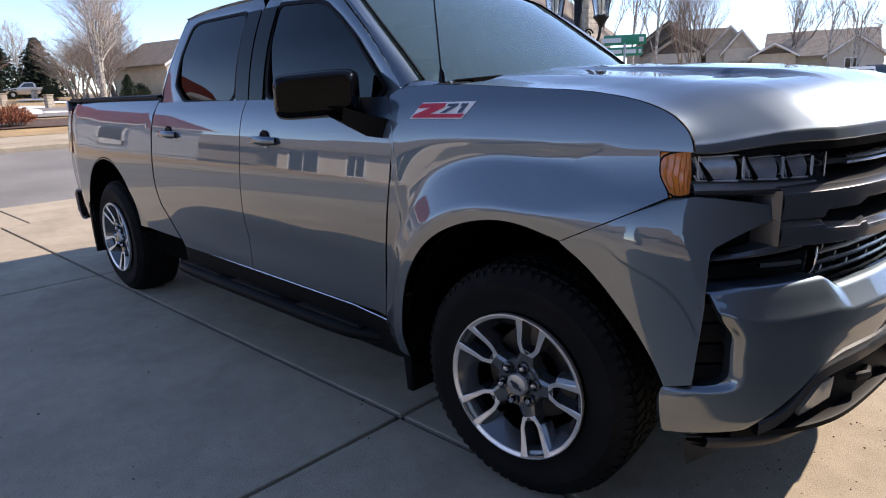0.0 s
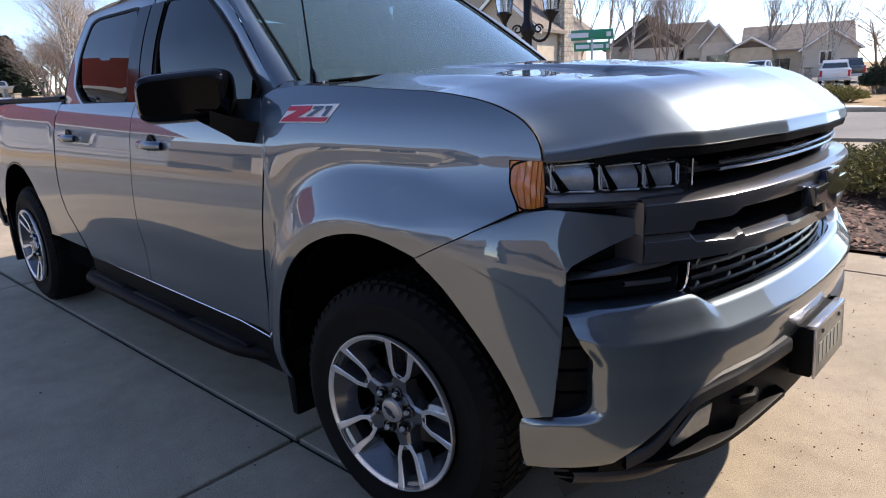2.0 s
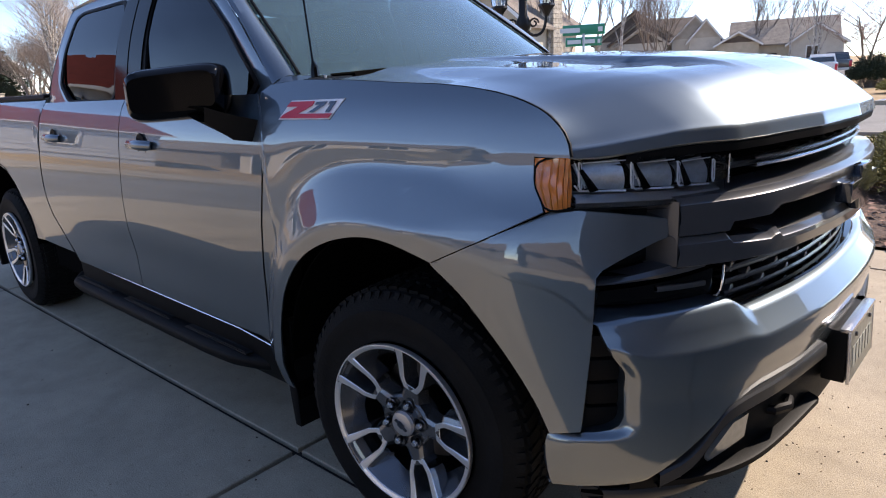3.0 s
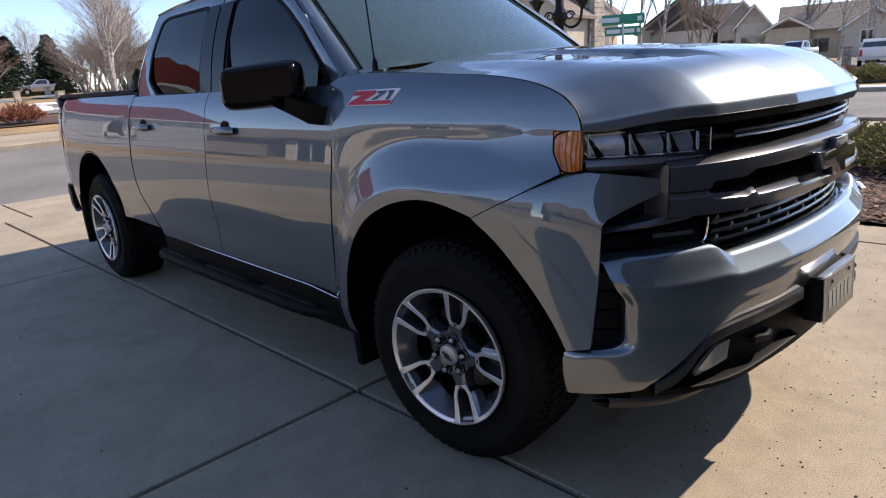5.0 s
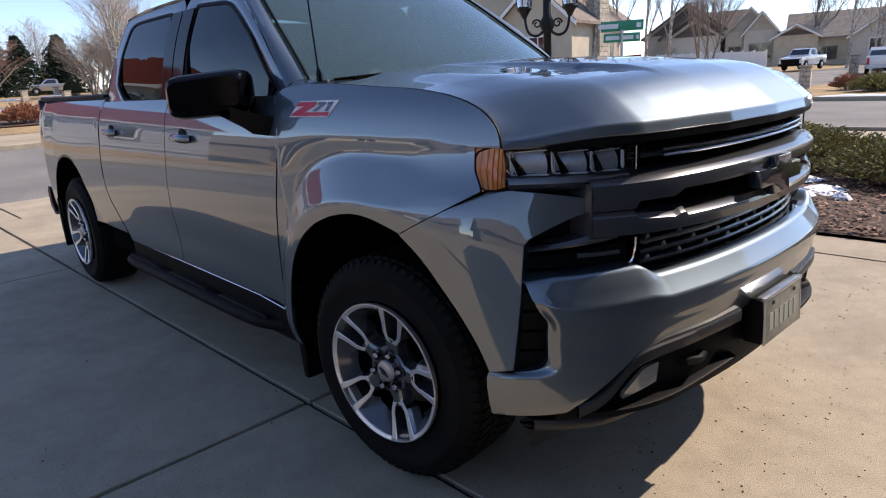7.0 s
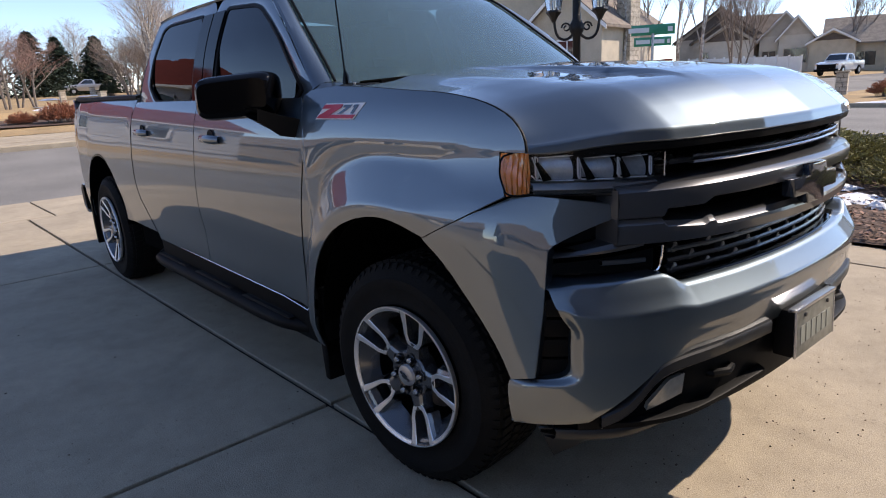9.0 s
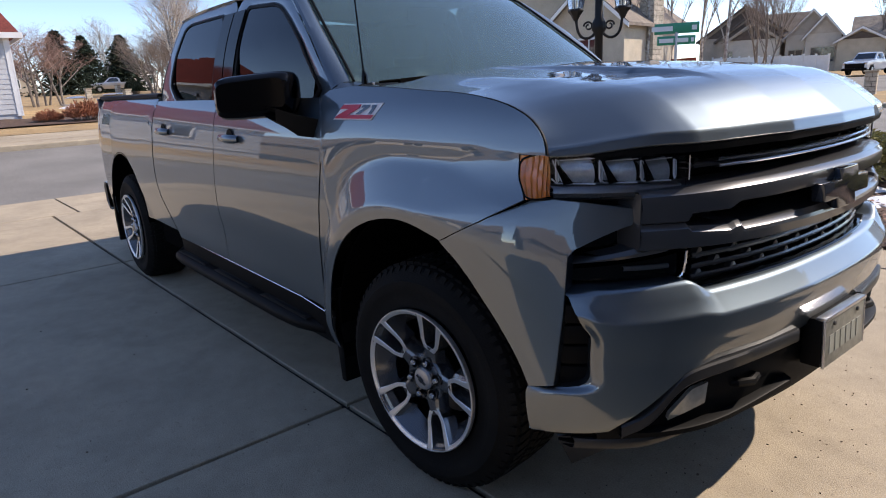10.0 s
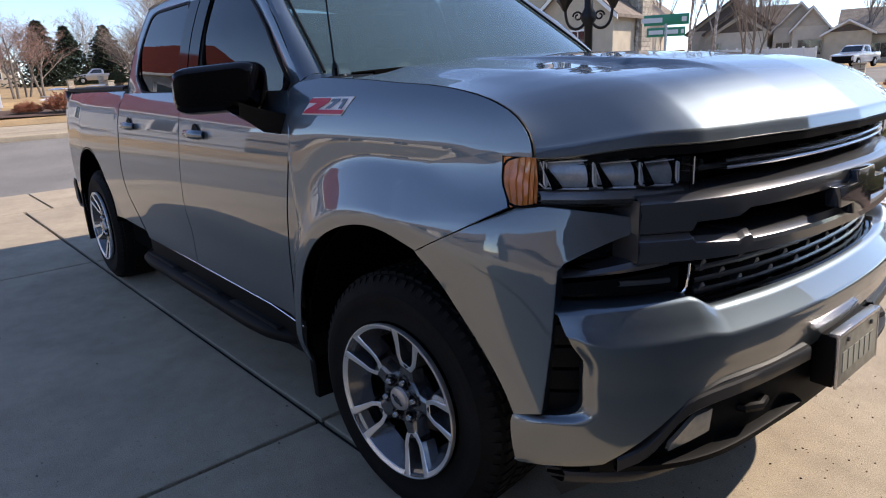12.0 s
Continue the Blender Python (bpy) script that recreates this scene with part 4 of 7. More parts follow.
for z, inset in ((1.171, 0.004), (1.155, 0.0)):
    r = strip_sheet(np.linspace(-0.53, 0.53, 41), lambda y: ((inset + 0.02, z - 0.004), (inset, z - 0.004), (inset - 0.003, z), (inset, z + 0.004), (inset + 0.02, z + 0.004)), lamp_x)
    put("grille_wire", mesh_of("grille_wire", *r, SILVER), grille)


def mesh_rows(levels, half, step_y, z_low, z_high, inset):
    for n, z in enumerate(levels):
        r = strip_sheet(np.linspace(-half, half, 41), lambda y: ((inset + 0.03, z - 0.008), (inset, z - 0.0075), (inset - 0.003, z), (inset, z + 0.006), (inset + 0.03, z + 0.008)), lamp_x)
        put("grille_wire", mesh_of("grille_wire", *r, GRILLE_GREY), grille)
        for k, y in enumerate(np.arange(-half + 0.03 + (n % 2) * step_y / 2, half, step_y)):
            fin = slab([(-0.016, -0.010), (0.016, -0.010), (0.018, 0.006), (0.006, 0.018), (-0.006, 0.018), (-0.018, 0.006)], 0.02, 0.001)
            m = Matrix.Translation((lamp_x(y) - inset - 0.022, y, z)) @ Matrix.Rotation(radians(-90), 4, "Z")
            put("grille_fin", mesh_of("grille_fin", *moved(fin, m), GRILLE_GREY if z < 1.1 else MATT_BLACK), grille)


mesh_rows((1.158,), 0.60, 0.125, 1.13, 1.19, 0.03)
mesh_rows((0.850, 0.880, 0.911), 0.585, 0.13, 0.83, 0.945, 0.02)
low_edge = strip_sheet(np.linspace(-0.60, 0.60, 41), lambda y: ((0.05, 0.825), (-0.01, 0.823), (-0.014, 0.829), (-0.008, 0.835), (0.05, 0.836)), lamp_x)
put("grille_lower_edge", mesh_of("grille_lower_edge", *low_edge, GLOSS_BLACK), grille)
bow = [(-0.165, -0.028), (-0.06, -0.028), (-0.072, -0.062), (0.06, -0.062), (0.072, -0.028), (0.165, -0.028), (0.178, 0.028), (0.06, 0.028), (0.072, 0.062), (-0.06, 0.062), (-0.072, 0.028), (-0.152, 0.028)]
tie = moved(slab(bow, 0.04, 0.006), Matrix.Translation((0.845, 0, 1.04)) @ Matrix.Rotation(radians(-90), 4, "Z") @ Matrix.Translation((0, 0.0, 0)))
tie = [(x + 0.045, y, z) for x, y, z in tie[0]], tie[1]
put("emblem", mesh_of("emblem", *tie, EMBLEM_BLACK, 30), grille, "glossy dark cross-shaped emblem")

# Headlamps.
def lamp_sheet(y0, y1, z0, z1, inset, n=12, m=4, table=lamp_x):
    return sheet([[(table(y) - inset, y, z) for z in np.linspace(z0, z1, m)] for y in np.linspace(y0, y1, n)])


housing = joined(lamp_sheet(-0.946, -0.635, 1.085, 1.215, 0.055, 20), lamp_sheet(-0.946, -0.635, 1.085, 1.086, 0.0, 20, 2))
top = sheet([[(lamp_x(y) - a, y, 1.208) for a in (0.0, 0.06)] for y in np.linspace(-0.95, -0.635, 18)])
low = sheet([[(lamp_x(y) - a, y, z) for a in (-0.004, 0.06)] for y, z in [(y, float(np.interp(-y, (0.635, 0.84, 0.92, 0.946), (1.098, 1.094, 1.098, 1.13)))) for y in np.linspace(-0.946, -0.635, 18)]])


def bracket_loop(y, zl, zh, inset, wide=0.006):
    """A bright upright frame at a module's side, with its filled middle."""
    pts = [(lamp_x(-y) - inset, y - wide, zh), (lamp_x(-y) - inset, y + wide * 0.6, zh - 0.004), (lamp_x(-y) - inset, y + wide, zl + 0.006), (lamp_x(-y) - inset, y + wide * 0.2, zl), (lamp_x(-y) - inset, y - wide * 0.8, zl + 0.012), (lamp_x(-y) - inset, y - wide, zh)]
    plate = sheet([[(p[0] - 0.003, p[1], p[2]) for p in pts[:3]], [(p[0] - 0.003, p[1], p[2]) for p in (pts[5], pts[4], pts[3])]])
    return joined(tube(pts, 0.0016, 5), plate)


modules = []
for y0, y1, zh in ((-0.893, -0.829, 1.204), (-0.816, -0.751, 1.199), (-0.738, -0.673, 1.196)):
    # Black wedge before the reflector: the module's shaded left side as a shape.
    shell_dark = sheet([[(lamp_x(y0 + w) - 0.010, y0 - 0.008 + (w + 0.008) * q, z) for q in (0, 0.5, 1)] for z, w in ((1.132, 0.030), (1.15, 0.022), (1.18, 0.008), (zh - 0.004, 0.002))])
    ym = y0 + 0.16 * (y1 - y0)
    shell = sheet([[(lamp_x(y) - 0.036 + 0.018 * q + 0.016 * math.sin(math.pi * (0.15 + 0.7 * s)) - 0.014 * s, y, zl + (zt - zl) * s) for s in (0, 0.16, 0.33, 0.5, 0.67, 0.84, 1)]
                   for q, y, zl, zt in [(t, ym + (y1 - ym) * t, 1.137 - 0.006 * t, zh - 0.006 - 0.010 * (1 - t)) for t in np.linspace(0, 1, 7)]])
    streaks = joined(*(tube([(lamp_x(y0) - 0.012, y0 - 0.004 + 0.006 * n, zh - 0.010 - 0.012 * n), (lamp_x(ym) - 0.010, ym + 0.004, 1.136 + 0.006 * n)], 0.0016, 4) for n in range(4)))
    face = joined(bracket_loop(y1 + 0.006, 1.134, zh - 0.012, 0.0), tube([(lamp_x(y0) - 0.006, y0 - 0.014, 1.146), (lamp_x(y0) - 0.006, y0 + 0.004, 1.132), (lamp_x(y1) - 0.004, y1, 1.130)], 0.0022, 6), tube([(lamp_x(ym) - 0.014, ym, zh - 0.012), (lamp_x(y1) - 0.004, y1, zh - 0.008)], 0.0012, 6), streaks)
    base = sheet([[(lamp_x(y) - 0.05 + 0.05 * t, y, 1.128) for t in (0, 1)] for y in np.linspace(y0, y1, 5)])
    modules.append((shell, face, base, shell_dark))
sill = strip_sheet(np.linspace(-0.90, -0.65, 16), lambda y: ((0.05, 1.100), (0.004, 1.101), (-0.003, 1.106), (-0.001, 1.118), (0.008, 1.125), (0.05, 1.128)), lamp_x)
amber = []
for z in np.linspace(1.097, 1.207, 14):
    xo = float(np.interp(z, (1.097, 1.15, 1.20), (0.515, 0.475, 0.4705)))
    yo = flank(xo, z) - 0.003
    amber.append([((lamp_x(0.9) - 0.010) * (1 - t ** 1.6) + xo * t ** 1.6 + 0.0022 * math.sin(t * 34 + z * 40), -(0.900 + (yo - 0.900) * t), z) for t in np.linspace(0, 1, 20)])
amber_edge = [(r[-1][0] + 0.001, r[-1][1] - 0.001, r[-1][2]) for r in amber]
amber = sheet(amber)
cover_lens = sheet([[(lamp_x(y) + 0.006, -y, z) for z in np.linspace(a, b, 6)] for y, a, b in
                    [(y, float(np.interp(y, (0.64, 0.84, 0.92, 0.949), (1.10, 1.092, 1.096, 1.135))), float(np.interp(y, (0.64, 0.88, 0.94, 0.949), (1.192, 1.208, 1.207, 1.192)))) for y in np.linspace(0.64, 0.949, 24)]])
rim_pts = [(lamp_x(0.64) + 0.004, -0.64, 1.10), (lamp_x(0.74), -0.74, 1.096), (lamp_x(0.84) + 0.004, -0.84, 1.091), (lamp_x(0.90) + 0.002, -0.90, 1.092)] + amber_edge[::3] + [(lamp_x(0.92), -0.92, 1.211), (lamp_x(0.90), -0.90, 1.212)]
for k in (0, 1):
    g = flipped if k else (lambda p: p)
    host = put("headlamp", mesh_of("headlamp", *g(joined(housing, top, low)), LINER), truck, "three-module headlamp with amber corner")
    for shell, face, base, shell_dark in modules:
        pod = put("lamp_module", mesh_of("lamp_module", *g(joined(shell, base)), REFLECTOR, 20), host)
        put("module_shade", mesh_of("module_shade", *g(shell_dark), LINER, 20), pod)
        put("module_face", mesh_of("module_face", *g(face), LAMP_FRAME, 20), pod)
    put("lamp_sill", mesh_of("lamp_sill", *g(sill), LAMP_BAND), host)
    put("amber_bracket", mesh_of("amber_bracket", *g(bracket_loop(-0.893, 1.134, 1.196, 0.0)), LAMP_FRAME), host)
    put("amber_reflector", mesh_of("amber_reflector", *g(amber), AMBER), host, "amber corner reflector")
    put("lamp_gasket", mesh_of("lamp_gasket", *g(tube(soft(rim_pts, 40, 2), 0.003, 6)), MATT_BLACK), host)
    ln = put("lamp_lens", mesh_of("lamp_lens", *g(cover_lens), LENS), host, "clear outer lens")
    ln.modifiers.new("thickness", "SOLIDIFY").thickness = 0.003
    ln.visible_shadow = False
    # Day lamp in its black pocket under the bars.
    pocket = lamp_sheet(-0.90, -0.632, 0.83, 0.95, 0.07, 14)
    roof_p = sheet([[(lamp_x(y) - a, y, 0.938) for a in (0.0, 0.07)] for y in np.linspace(-0.88, -0.632, 10)])
    cover_p = sheet([[(lamp_x(y) - 0.006, y, z) for z in np.linspace(0.868, float(np.interp(-y, (0.63, 0.88), (0.932, 0.898))), 5)] for y in np.linspace(-0.885, -0.645, 14)])
    day = put("day_lamp", mesh_of("day_lamp", *g(joined(pocket, roof_p)), LINER), truck, "day-running lamp in a black pocket")
    put("day_lamp_cover", mesh_of("day_lamp_cover", *g(cover_p), GLOSS_BLACK), day)
    lit = strip_sheet(np.linspace(-0.78, -0.675, 12), lambda y: ((0.004, 0.893), (-0.003, 0.894), (-0.005, 0.900), (-0.003, 0.906), (0.004, 0.907)), lamp_x)
    put("day_lamp_strip", mesh_of("day_lamp_strip", *g(lit), ALLOY_GREY), day)
    put("day_lamp_edge", mesh_of("day_lamp_edge", *g(tube(soft([(lamp_x(0.632) + 0.008, -0.632, 0.937), (lamp_x(0.633) + 0.008, -0.633, 0.90), (lamp_x(0.64) + 0.008, -0.642, 0.866), (lamp_x(0.66), -0.66, 0.862)], 12), 0.0035, 6)), CHROME), day)
    side_p = sheet([[(lamp_x(y) - 0.062, y, z) for z in np.linspace(0.95, 1.10, 4)] for y in np.linspace(-0.90, -0.70, 8)])
    put("pocket_backing", mesh_of("pocket_backing", *g(side_p), GLOSS_BLACK), truck)

# ---- wheels ----
def build_wheel():
    w = new("wheel")
    w.parent = truck
    tyre = lathe([(0.250, -0.020), (0.256, -0.050), (0.268, -0.054), (0.278, -0.052), (0.30, -0.060), (0.318, -0.062), (0.322, -0.0645), (0.352, -0.0625), (0.356, -0.058), (0.378, -0.048), (0.394, -0.030), (0.404, -0.002),
                  (0.4065, 0.045), (0.407, 0.10), (0.4065, 0.16), (0.404, 0.20), (0.394, 0.225), (0.35, 0.245), (0.28, 0.24), (0.25, 0.22)], 96)
    tp = put("tyre", mesh_of("tyre", *tyre, RUBBER), w, "black all-terrain tyre")
    blocks = []
    for k in range(66):
        a = 2 * math.pi * k / 66
        for n, (y, half, wide, skew) in enumerate(((0.012, 0.026, 0.0135, 0.2), (0.062, 0.019, 0.012, -0.35), (0.102, 0.016, 0.012, 0.3), (0.142, 0.019, 0.012, -0.35), (0.192, 0.026, 0.0135, 0.2))):
            b = brick_box(2 * wide, 2 * half, 0.010, 0, 0, 0, 0.0)
            top_r = 0.4035 if n in (1, 2, 3) else 0.400
            m = Matrix.Rotation(a + (0.048 if n % 2 else 0), 4, "Y") @ Matrix.Translation((0, y, top_r)) @ Matrix.Rotation(skew, 4, "Z")
            blocks.append(moved(b, m))
        lug = brick_box(0.024 if k % 2 else 0.017, 0.012, 0.028, 0, 0, 0, 0.0)
        blocks.append(moved(lug, Matrix.Rotation(a, 4, "Y") @ Matrix.Translation((0, -0.042, 0.374)) @ Matrix.Rotation(radians(-32), 4, "X")))
    tread = put("tread", mesh_of("tread", *joined(*blocks), RUBBER, 0), tp)
    tagged(tread, kind="stuff")
    rim = put("rim", mesh_of("rim", *lathe([(0.2545, -0.074), (0.247, -0.071), (0.241, -0.060), (0.236, -0.040), (0.232, -0.02), (0.234, 0.01)], 96), SPOKE_GREY), w, "grey alloy rim with machined lip and split spokes")
    put("rim_lip", mesh_of("rim_lip", *lathe([(0.2545, -0.060), (0.2565, -0.074), (0.2545, -0.078), (0.2515, -0.078), (0.2505, -0.075)], 96), ALLOY), rim, "thin machined lip")
    put("rim_barrel", mesh_of("rim_barrel", *lathe([(0.236, 0.004), (0.226, 0.05), (0.220, 0.12), (0.222, 0.21)], 64), BARREL), rim)

    def face_y(r):
        return float(np.interp(r, (0.06, 0.10, 0.13, 0.18, 0.235, 0.255), (-0.040, -0.043, -0.047, -0.056, -0.070, -0.075)))

    edge_out = resample([(-0.062, 0.2455), (-0.052, 0.205), (-0.0425, 0.150), (-0.025, 0.116), (0.025, 0.116), (0.0425, 0.150), (0.052, 0.205), (0.062, 0.2455)], 57)
    edge_in = resample([(-0.034, 0.250), (-0.031, 0.205), (-0.0275, 0.155), (-0.017, 0.132), (0.017, 0.132), (0.0275, 0.155), (0.031, 0.205), (0.034, 0.250)], 57)
    mid = len(edge_out) // 2

    def rolled(line, depth, grow=0.0):
        return [(x * (1 + grow), face_y(math.hypot(x, z)) + depth, z * (1 + grow * 0.1)) for x, z in line]

    band = sheet([rolled(edge_in, 0.003), rolled(edge_in + 0.12 * (edge_out - edge_in), 0.0), rolled(edge_out - 0.12 * (edge_out - edge_in), 0.0), rolled(edge_out, 0.003)])
    slot_wall = sheet([rolled(edge_in, 0.003), rolled(edge_in, 0.022, -0.07), rolled(edge_in, 0.058, -0.16)])
    sides = []
    for k, near, far, d1, d2 in ((slice(0, mid - 9), -0.014, -0.026, 0.012, 0.040), (slice(mid + 10, None), 0.006, 0.009, 0.030, 0.062)):
        lines = [[(x + out * min(1.0, abs(x) / 0.02) * float(np.interp(z, (0.12, 0.16, 0.23, 0.25), (0.7, 1.0, 0.8, 0.3))), z) for x, z in edge_out] for out in (near, far)]
        sides.append(sheet([rolled(edge_out, 0.003)[k], rolled(lines[0], d1)[k], rolled(lines[1], d2)[k]]))
    tile = sheet([[(x, face_y(r) + dy, r) for x in np.linspace(-0.036, 0.036, 5)] for r, dy in ((0.2475, 0.007), (0.232, 0.012), (0.222, 0.034))])
    neck = sheet([[(x * t, face_y(r) + dy, r) for t, dy in ((-1.35, 0.045), (-1.0, 0.006), (-0.6, 0.0), (0.6, 0.0), (1.0, 0.006), (1.35, 0.045))] for r, x in ((0.066, 0.036), (0.090, 0.030), (0.108, 0.0265), (0.118, 0.0255), (0.132, 0.032))])
    for k in range(5):
        turn_k = Matrix.Rotation(radians(72 * k + 16), 4, "Y")
        sp = put("spoke", mesh_of("spoke", *moved(neck, turn_k), SPOKE_GREY, 20), rim, "grey painted split spoke")
        put("spoke_edge", mesh_of("spoke_edge", *moved(band, turn_k), ALLOY, 25), sp, "bright machined spoke edge")
        put("slot_wall", mesh_of("slot_wall", *moved(slot_wall, turn_k), SPOKE_GREY, 25), sp)
        put("slot_tile", mesh_of("slot_tile", *moved(tile, turn_k), SPOKE_GREY, 15), sp)
        for piece in sides:
            put("spoke_side", mesh_of("spoke_side", *moved(piece, turn_k), SPOKE_GREY, 25), sp)
        a0, a1 = radians(72 * k + 16 + 13.5), radians(72 * k + 16 + 58.5)
        arc = sheet([[(r * math.sin(a), y, r * math.cos(a)) for a in np.linspace(a0, a1, 17)] for r, y in ((0.2515, -0.0775), (0.2495, -0.0765), (0.2405, -0.0725), (0.2390, -0.0690))])
        put("rim_edge", mesh_of("rim_edge", *arc, ALLOY, 25), rim, "bright machined rim edge")
        pocket_rows = []
        for t in (0.0, 0.35, 0.7, 1.0):
            pocket_rows.append([((0.239 - q * t) * math.sin(a), -0.069 + 0.070 * t, (0.239 - q * t) * math.cos(a)) for a, q in [(a0 + (a1 - a0) * u, float(np.interp(u, (0, 0.50, 0.58, 1), (0.030, 0.036, 0.044, 0.050)))) for u in np.linspace(-0.04, 1.04, 12)]])
        put("pocket_floor", mesh_of("pocket_floor", *sheet(pocket_rows), SPOKE_GREY, 15), rim)
    for k in range(6):
        lug_at = radians(60 * k + 19)
        here = Matrix.Translation((0.066 * math.sin(lug_at), -0.036, 0.066 * math.cos(lug_at)))
        put("lug_nut", mesh_of("lug_nut", *moved(lathe([(0.0, -0.026), (0.007, -0.025), (0.0105, -0.019), (0.011, 0.0)], 12), here), CHROME), rim)
        put("lug_recess", mesh_of("lug_recess", *moved(lathe([(0.0205, -0.0115), (0.0195, -0.009), (0.0185, 0.004), (0.0, 0.005)], 20), here), MATT_BLACK), rim)
    hub = lathe([(0.0, -0.050), (0.040, -0.048), (0.044, -0.042), (0.046, -0.034), (0.070, -0.040), (0.080, -0.041), (0.086, -0.034), (0.088, 0.02)], 60)
    put("hub", mesh_of("hub", *hub, SPOKE_GREY), rim)
    cap = put("centre_cap", mesh_of("centre_cap", *lathe([(0.0, -0.060), (0.025, -0.059), (0.036, -0.056), (0.041, -0.046)], 32), CAP_SILVER), rim, "round silver centre cap")
    small = moved(slab([(p * 0.15, q * 0.15) for p, q in bow], 0.002), Matrix.Translation((0, -0.0625, 0)) @ Matrix.Rotation(radians(35), 4, "Y"))
    put("cap_emblem", mesh_of("cap_emblem", *small, EMBLEM_BLACK, 0), cap)
    disc = lathe([(0.09, 0.075), (0.165, 0.075), (0.168, 0.08), (0.168, 0.10), (0.09, 0.10)], 48)
    put("brake_disc", mesh_of("brake_disc", *disc, DISC), w, "steel brake disc")
    cal = sheet([[(r * math.cos(a), y, r * math.sin(a)) for r in (0.10, 0.175, 0.18, 0.18)] for y in (0.05,) for a in np.linspace(2.6, 3.7, 10)])
    cal = joined(cal, sheet([[(0.178 * math.cos(a), y, 0.178 * math.sin(a)) for a in np.linspace(2.6, 3.7, 10)] for y in (0.05, 0.13)]))
    put("brake_caliper", mesh_of("brake_caliper", *cal, DISC), w)
    back = lathe([(0.0, 0.13), (0.225, 0.13)], 40)
    put("backing_plate", mesh_of("backing_plate", *back, LINER), w)
    return w


wheel = build_wheel()
wheel.matrix_basis = pose(0, -0.918, 0.41, 0, 0, 6)
for x, y, turn, spin in ((REAR_AXLE, -0.918, 0, 17), (0, 0.918, 186, 40), (REAR_AXLE, 0.918, 180, 9)):
    c = copy_thing(wheel, pose(x, y, 0.41, 0, spin, turn))

# ---- cabin ----
dash = sheet([[(x + 0.05 * math.cos(y * 1.8), y, z) for y in np.linspace(-0.78, 0.78, 15)] for x, z in ((-0.62, 1.33), (-0.72, 1.372), (-0.86, 1.378), (-0.95, 1.34), (-0.98, 1.20), (-0.93, 1.0))])
# Unseen sheet inside the doors, added to stop sun leaking through their seams.
lining = sheet([[(x, 0.06 - flank(x, z), z) for x in np.linspace(-2.75, -0.70, 12)] for z in np.linspace(0.48, 1.33, 6)])
panel("door_lining", lining, CABIN, truck, 0.004, "dark inner door lining, added to block sun through the seams")
put("dashboard", mesh_of("dashboard", *dash, CABIN), truck, "dark dashboard")
wheel_ring = []
for k in range(28):
    a = 2 * math.pi * k / 28
    wheel_ring.append([(-1.13 + 0.10 * math.sin(a) * 0.5 + 0.016 * math.cos(b) * 0.4, 0.40 + (0.185 + 0.016 * math.cos(b)) * math.cos(a), 1.20 + (0.17 + 0.016 * math.cos(b)) * math.sin(a) * 0.9 + 0.012 * math.sin(b)) for b in np.linspace(0, 2 * math.pi, 9)[:-1]])
wheel_ring.append(wheel_ring[0])
put("steering_wheel", mesh_of("steering_wheel", *sheet(wheel_ring, True), SEAT), truck, "black steering wheel")


def seat_at(x, y):
    cushion = brick_box(0.50, 0.52, 0.16, x, y, 0.80, 0.05)
    back_rest = moved(brick_box(0.15, 0.50, 0.62, 0, 0, 0, 0.05), Matrix.Translation((x - 0.24, y, 0.90)) @ Matrix.Rotation(radians(-14), 4, "Y"))
    head = moved(brick_box(0.10, 0.27, 0.19, 0, 0, 0, 0.04), Matrix.Translation((x - 0.41, y, 1.56)) @ Matrix.Rotation(radians(-8), 4, "Y"))
    s = put("seat", mesh_of("seat", *joined(cushion, back_rest), SEAT, 50), truck, "black leather seat")
    put("headrest", mesh_of("headrest", *head, SEAT, 50), s)


for x, y in ((-1.42, -0.40), (-1.42, 0.40), (-2.36, -0.40), (-2.36, 0.40)):
    seat_at(x, y)
mir = brick_box(0.03, 0.24, 0.07, -1.10, 0, 1.70, 0.012)
put("rear_view_mirror", mesh_of("rear_view_mirror", *mir, GLOSS_BLACK), truck)
lining = sheet([[(x, y, 1.88 - 0.03 * (abs(y) / 0.66) ** 3) for y in np.linspace(-0.66, 0.66, 9)] for x in np.linspace(-1.30, -2.75, 8)])
put("headlining", mesh_of("headlining", *lining, material("grey_headlining", (0.25, 0.25, 0.25), 0.9, vary=0.05)), truck)

# ---- ground, driveway, streets ----
CONCRETE = material("driveway_concrete", (0.420, 0.350, 0.256), 0.85, vary=0.10, scale=1.1, fine=0.16, fine_scale=170, bump=0.35, bump_scale=200, second=(0.378, 0.316, 0.232), patches=0.6, island=0.012, specks=0.22, speck_scale=48, stains=0.11)
JOINT = material("joint_filler", (0.018, 0.017, 0.016), 0.95, vary=0.3, scale=15)
ASPHALT = material("street_asphalt", (0.215, 0.205, 0.19), 0.9, vary=0.14, scale=0.5, fine=0.28, fine_scale=55, bump=0.4, bump_scale=120, second=(0.18, 0.172, 0.16), patches=0.35)
DRY_GRASS = material("dormant_lawn", (0.40, 0.27, 0.13), 0.95, vary=0.2, scale=0.8, fine=0.3, fine_scale=25, bump=0.5, bump_scale=60, second=(0.33, 0.23, 0.12), patches=0.5)
PALE_YARD = material("pale_dry_yard", (0.40, 0.34, 0.25), 0.95, vary=0.15, scale=0.8, fine=0.25, fine_scale=30, bump=0.4, bump_scale=60)
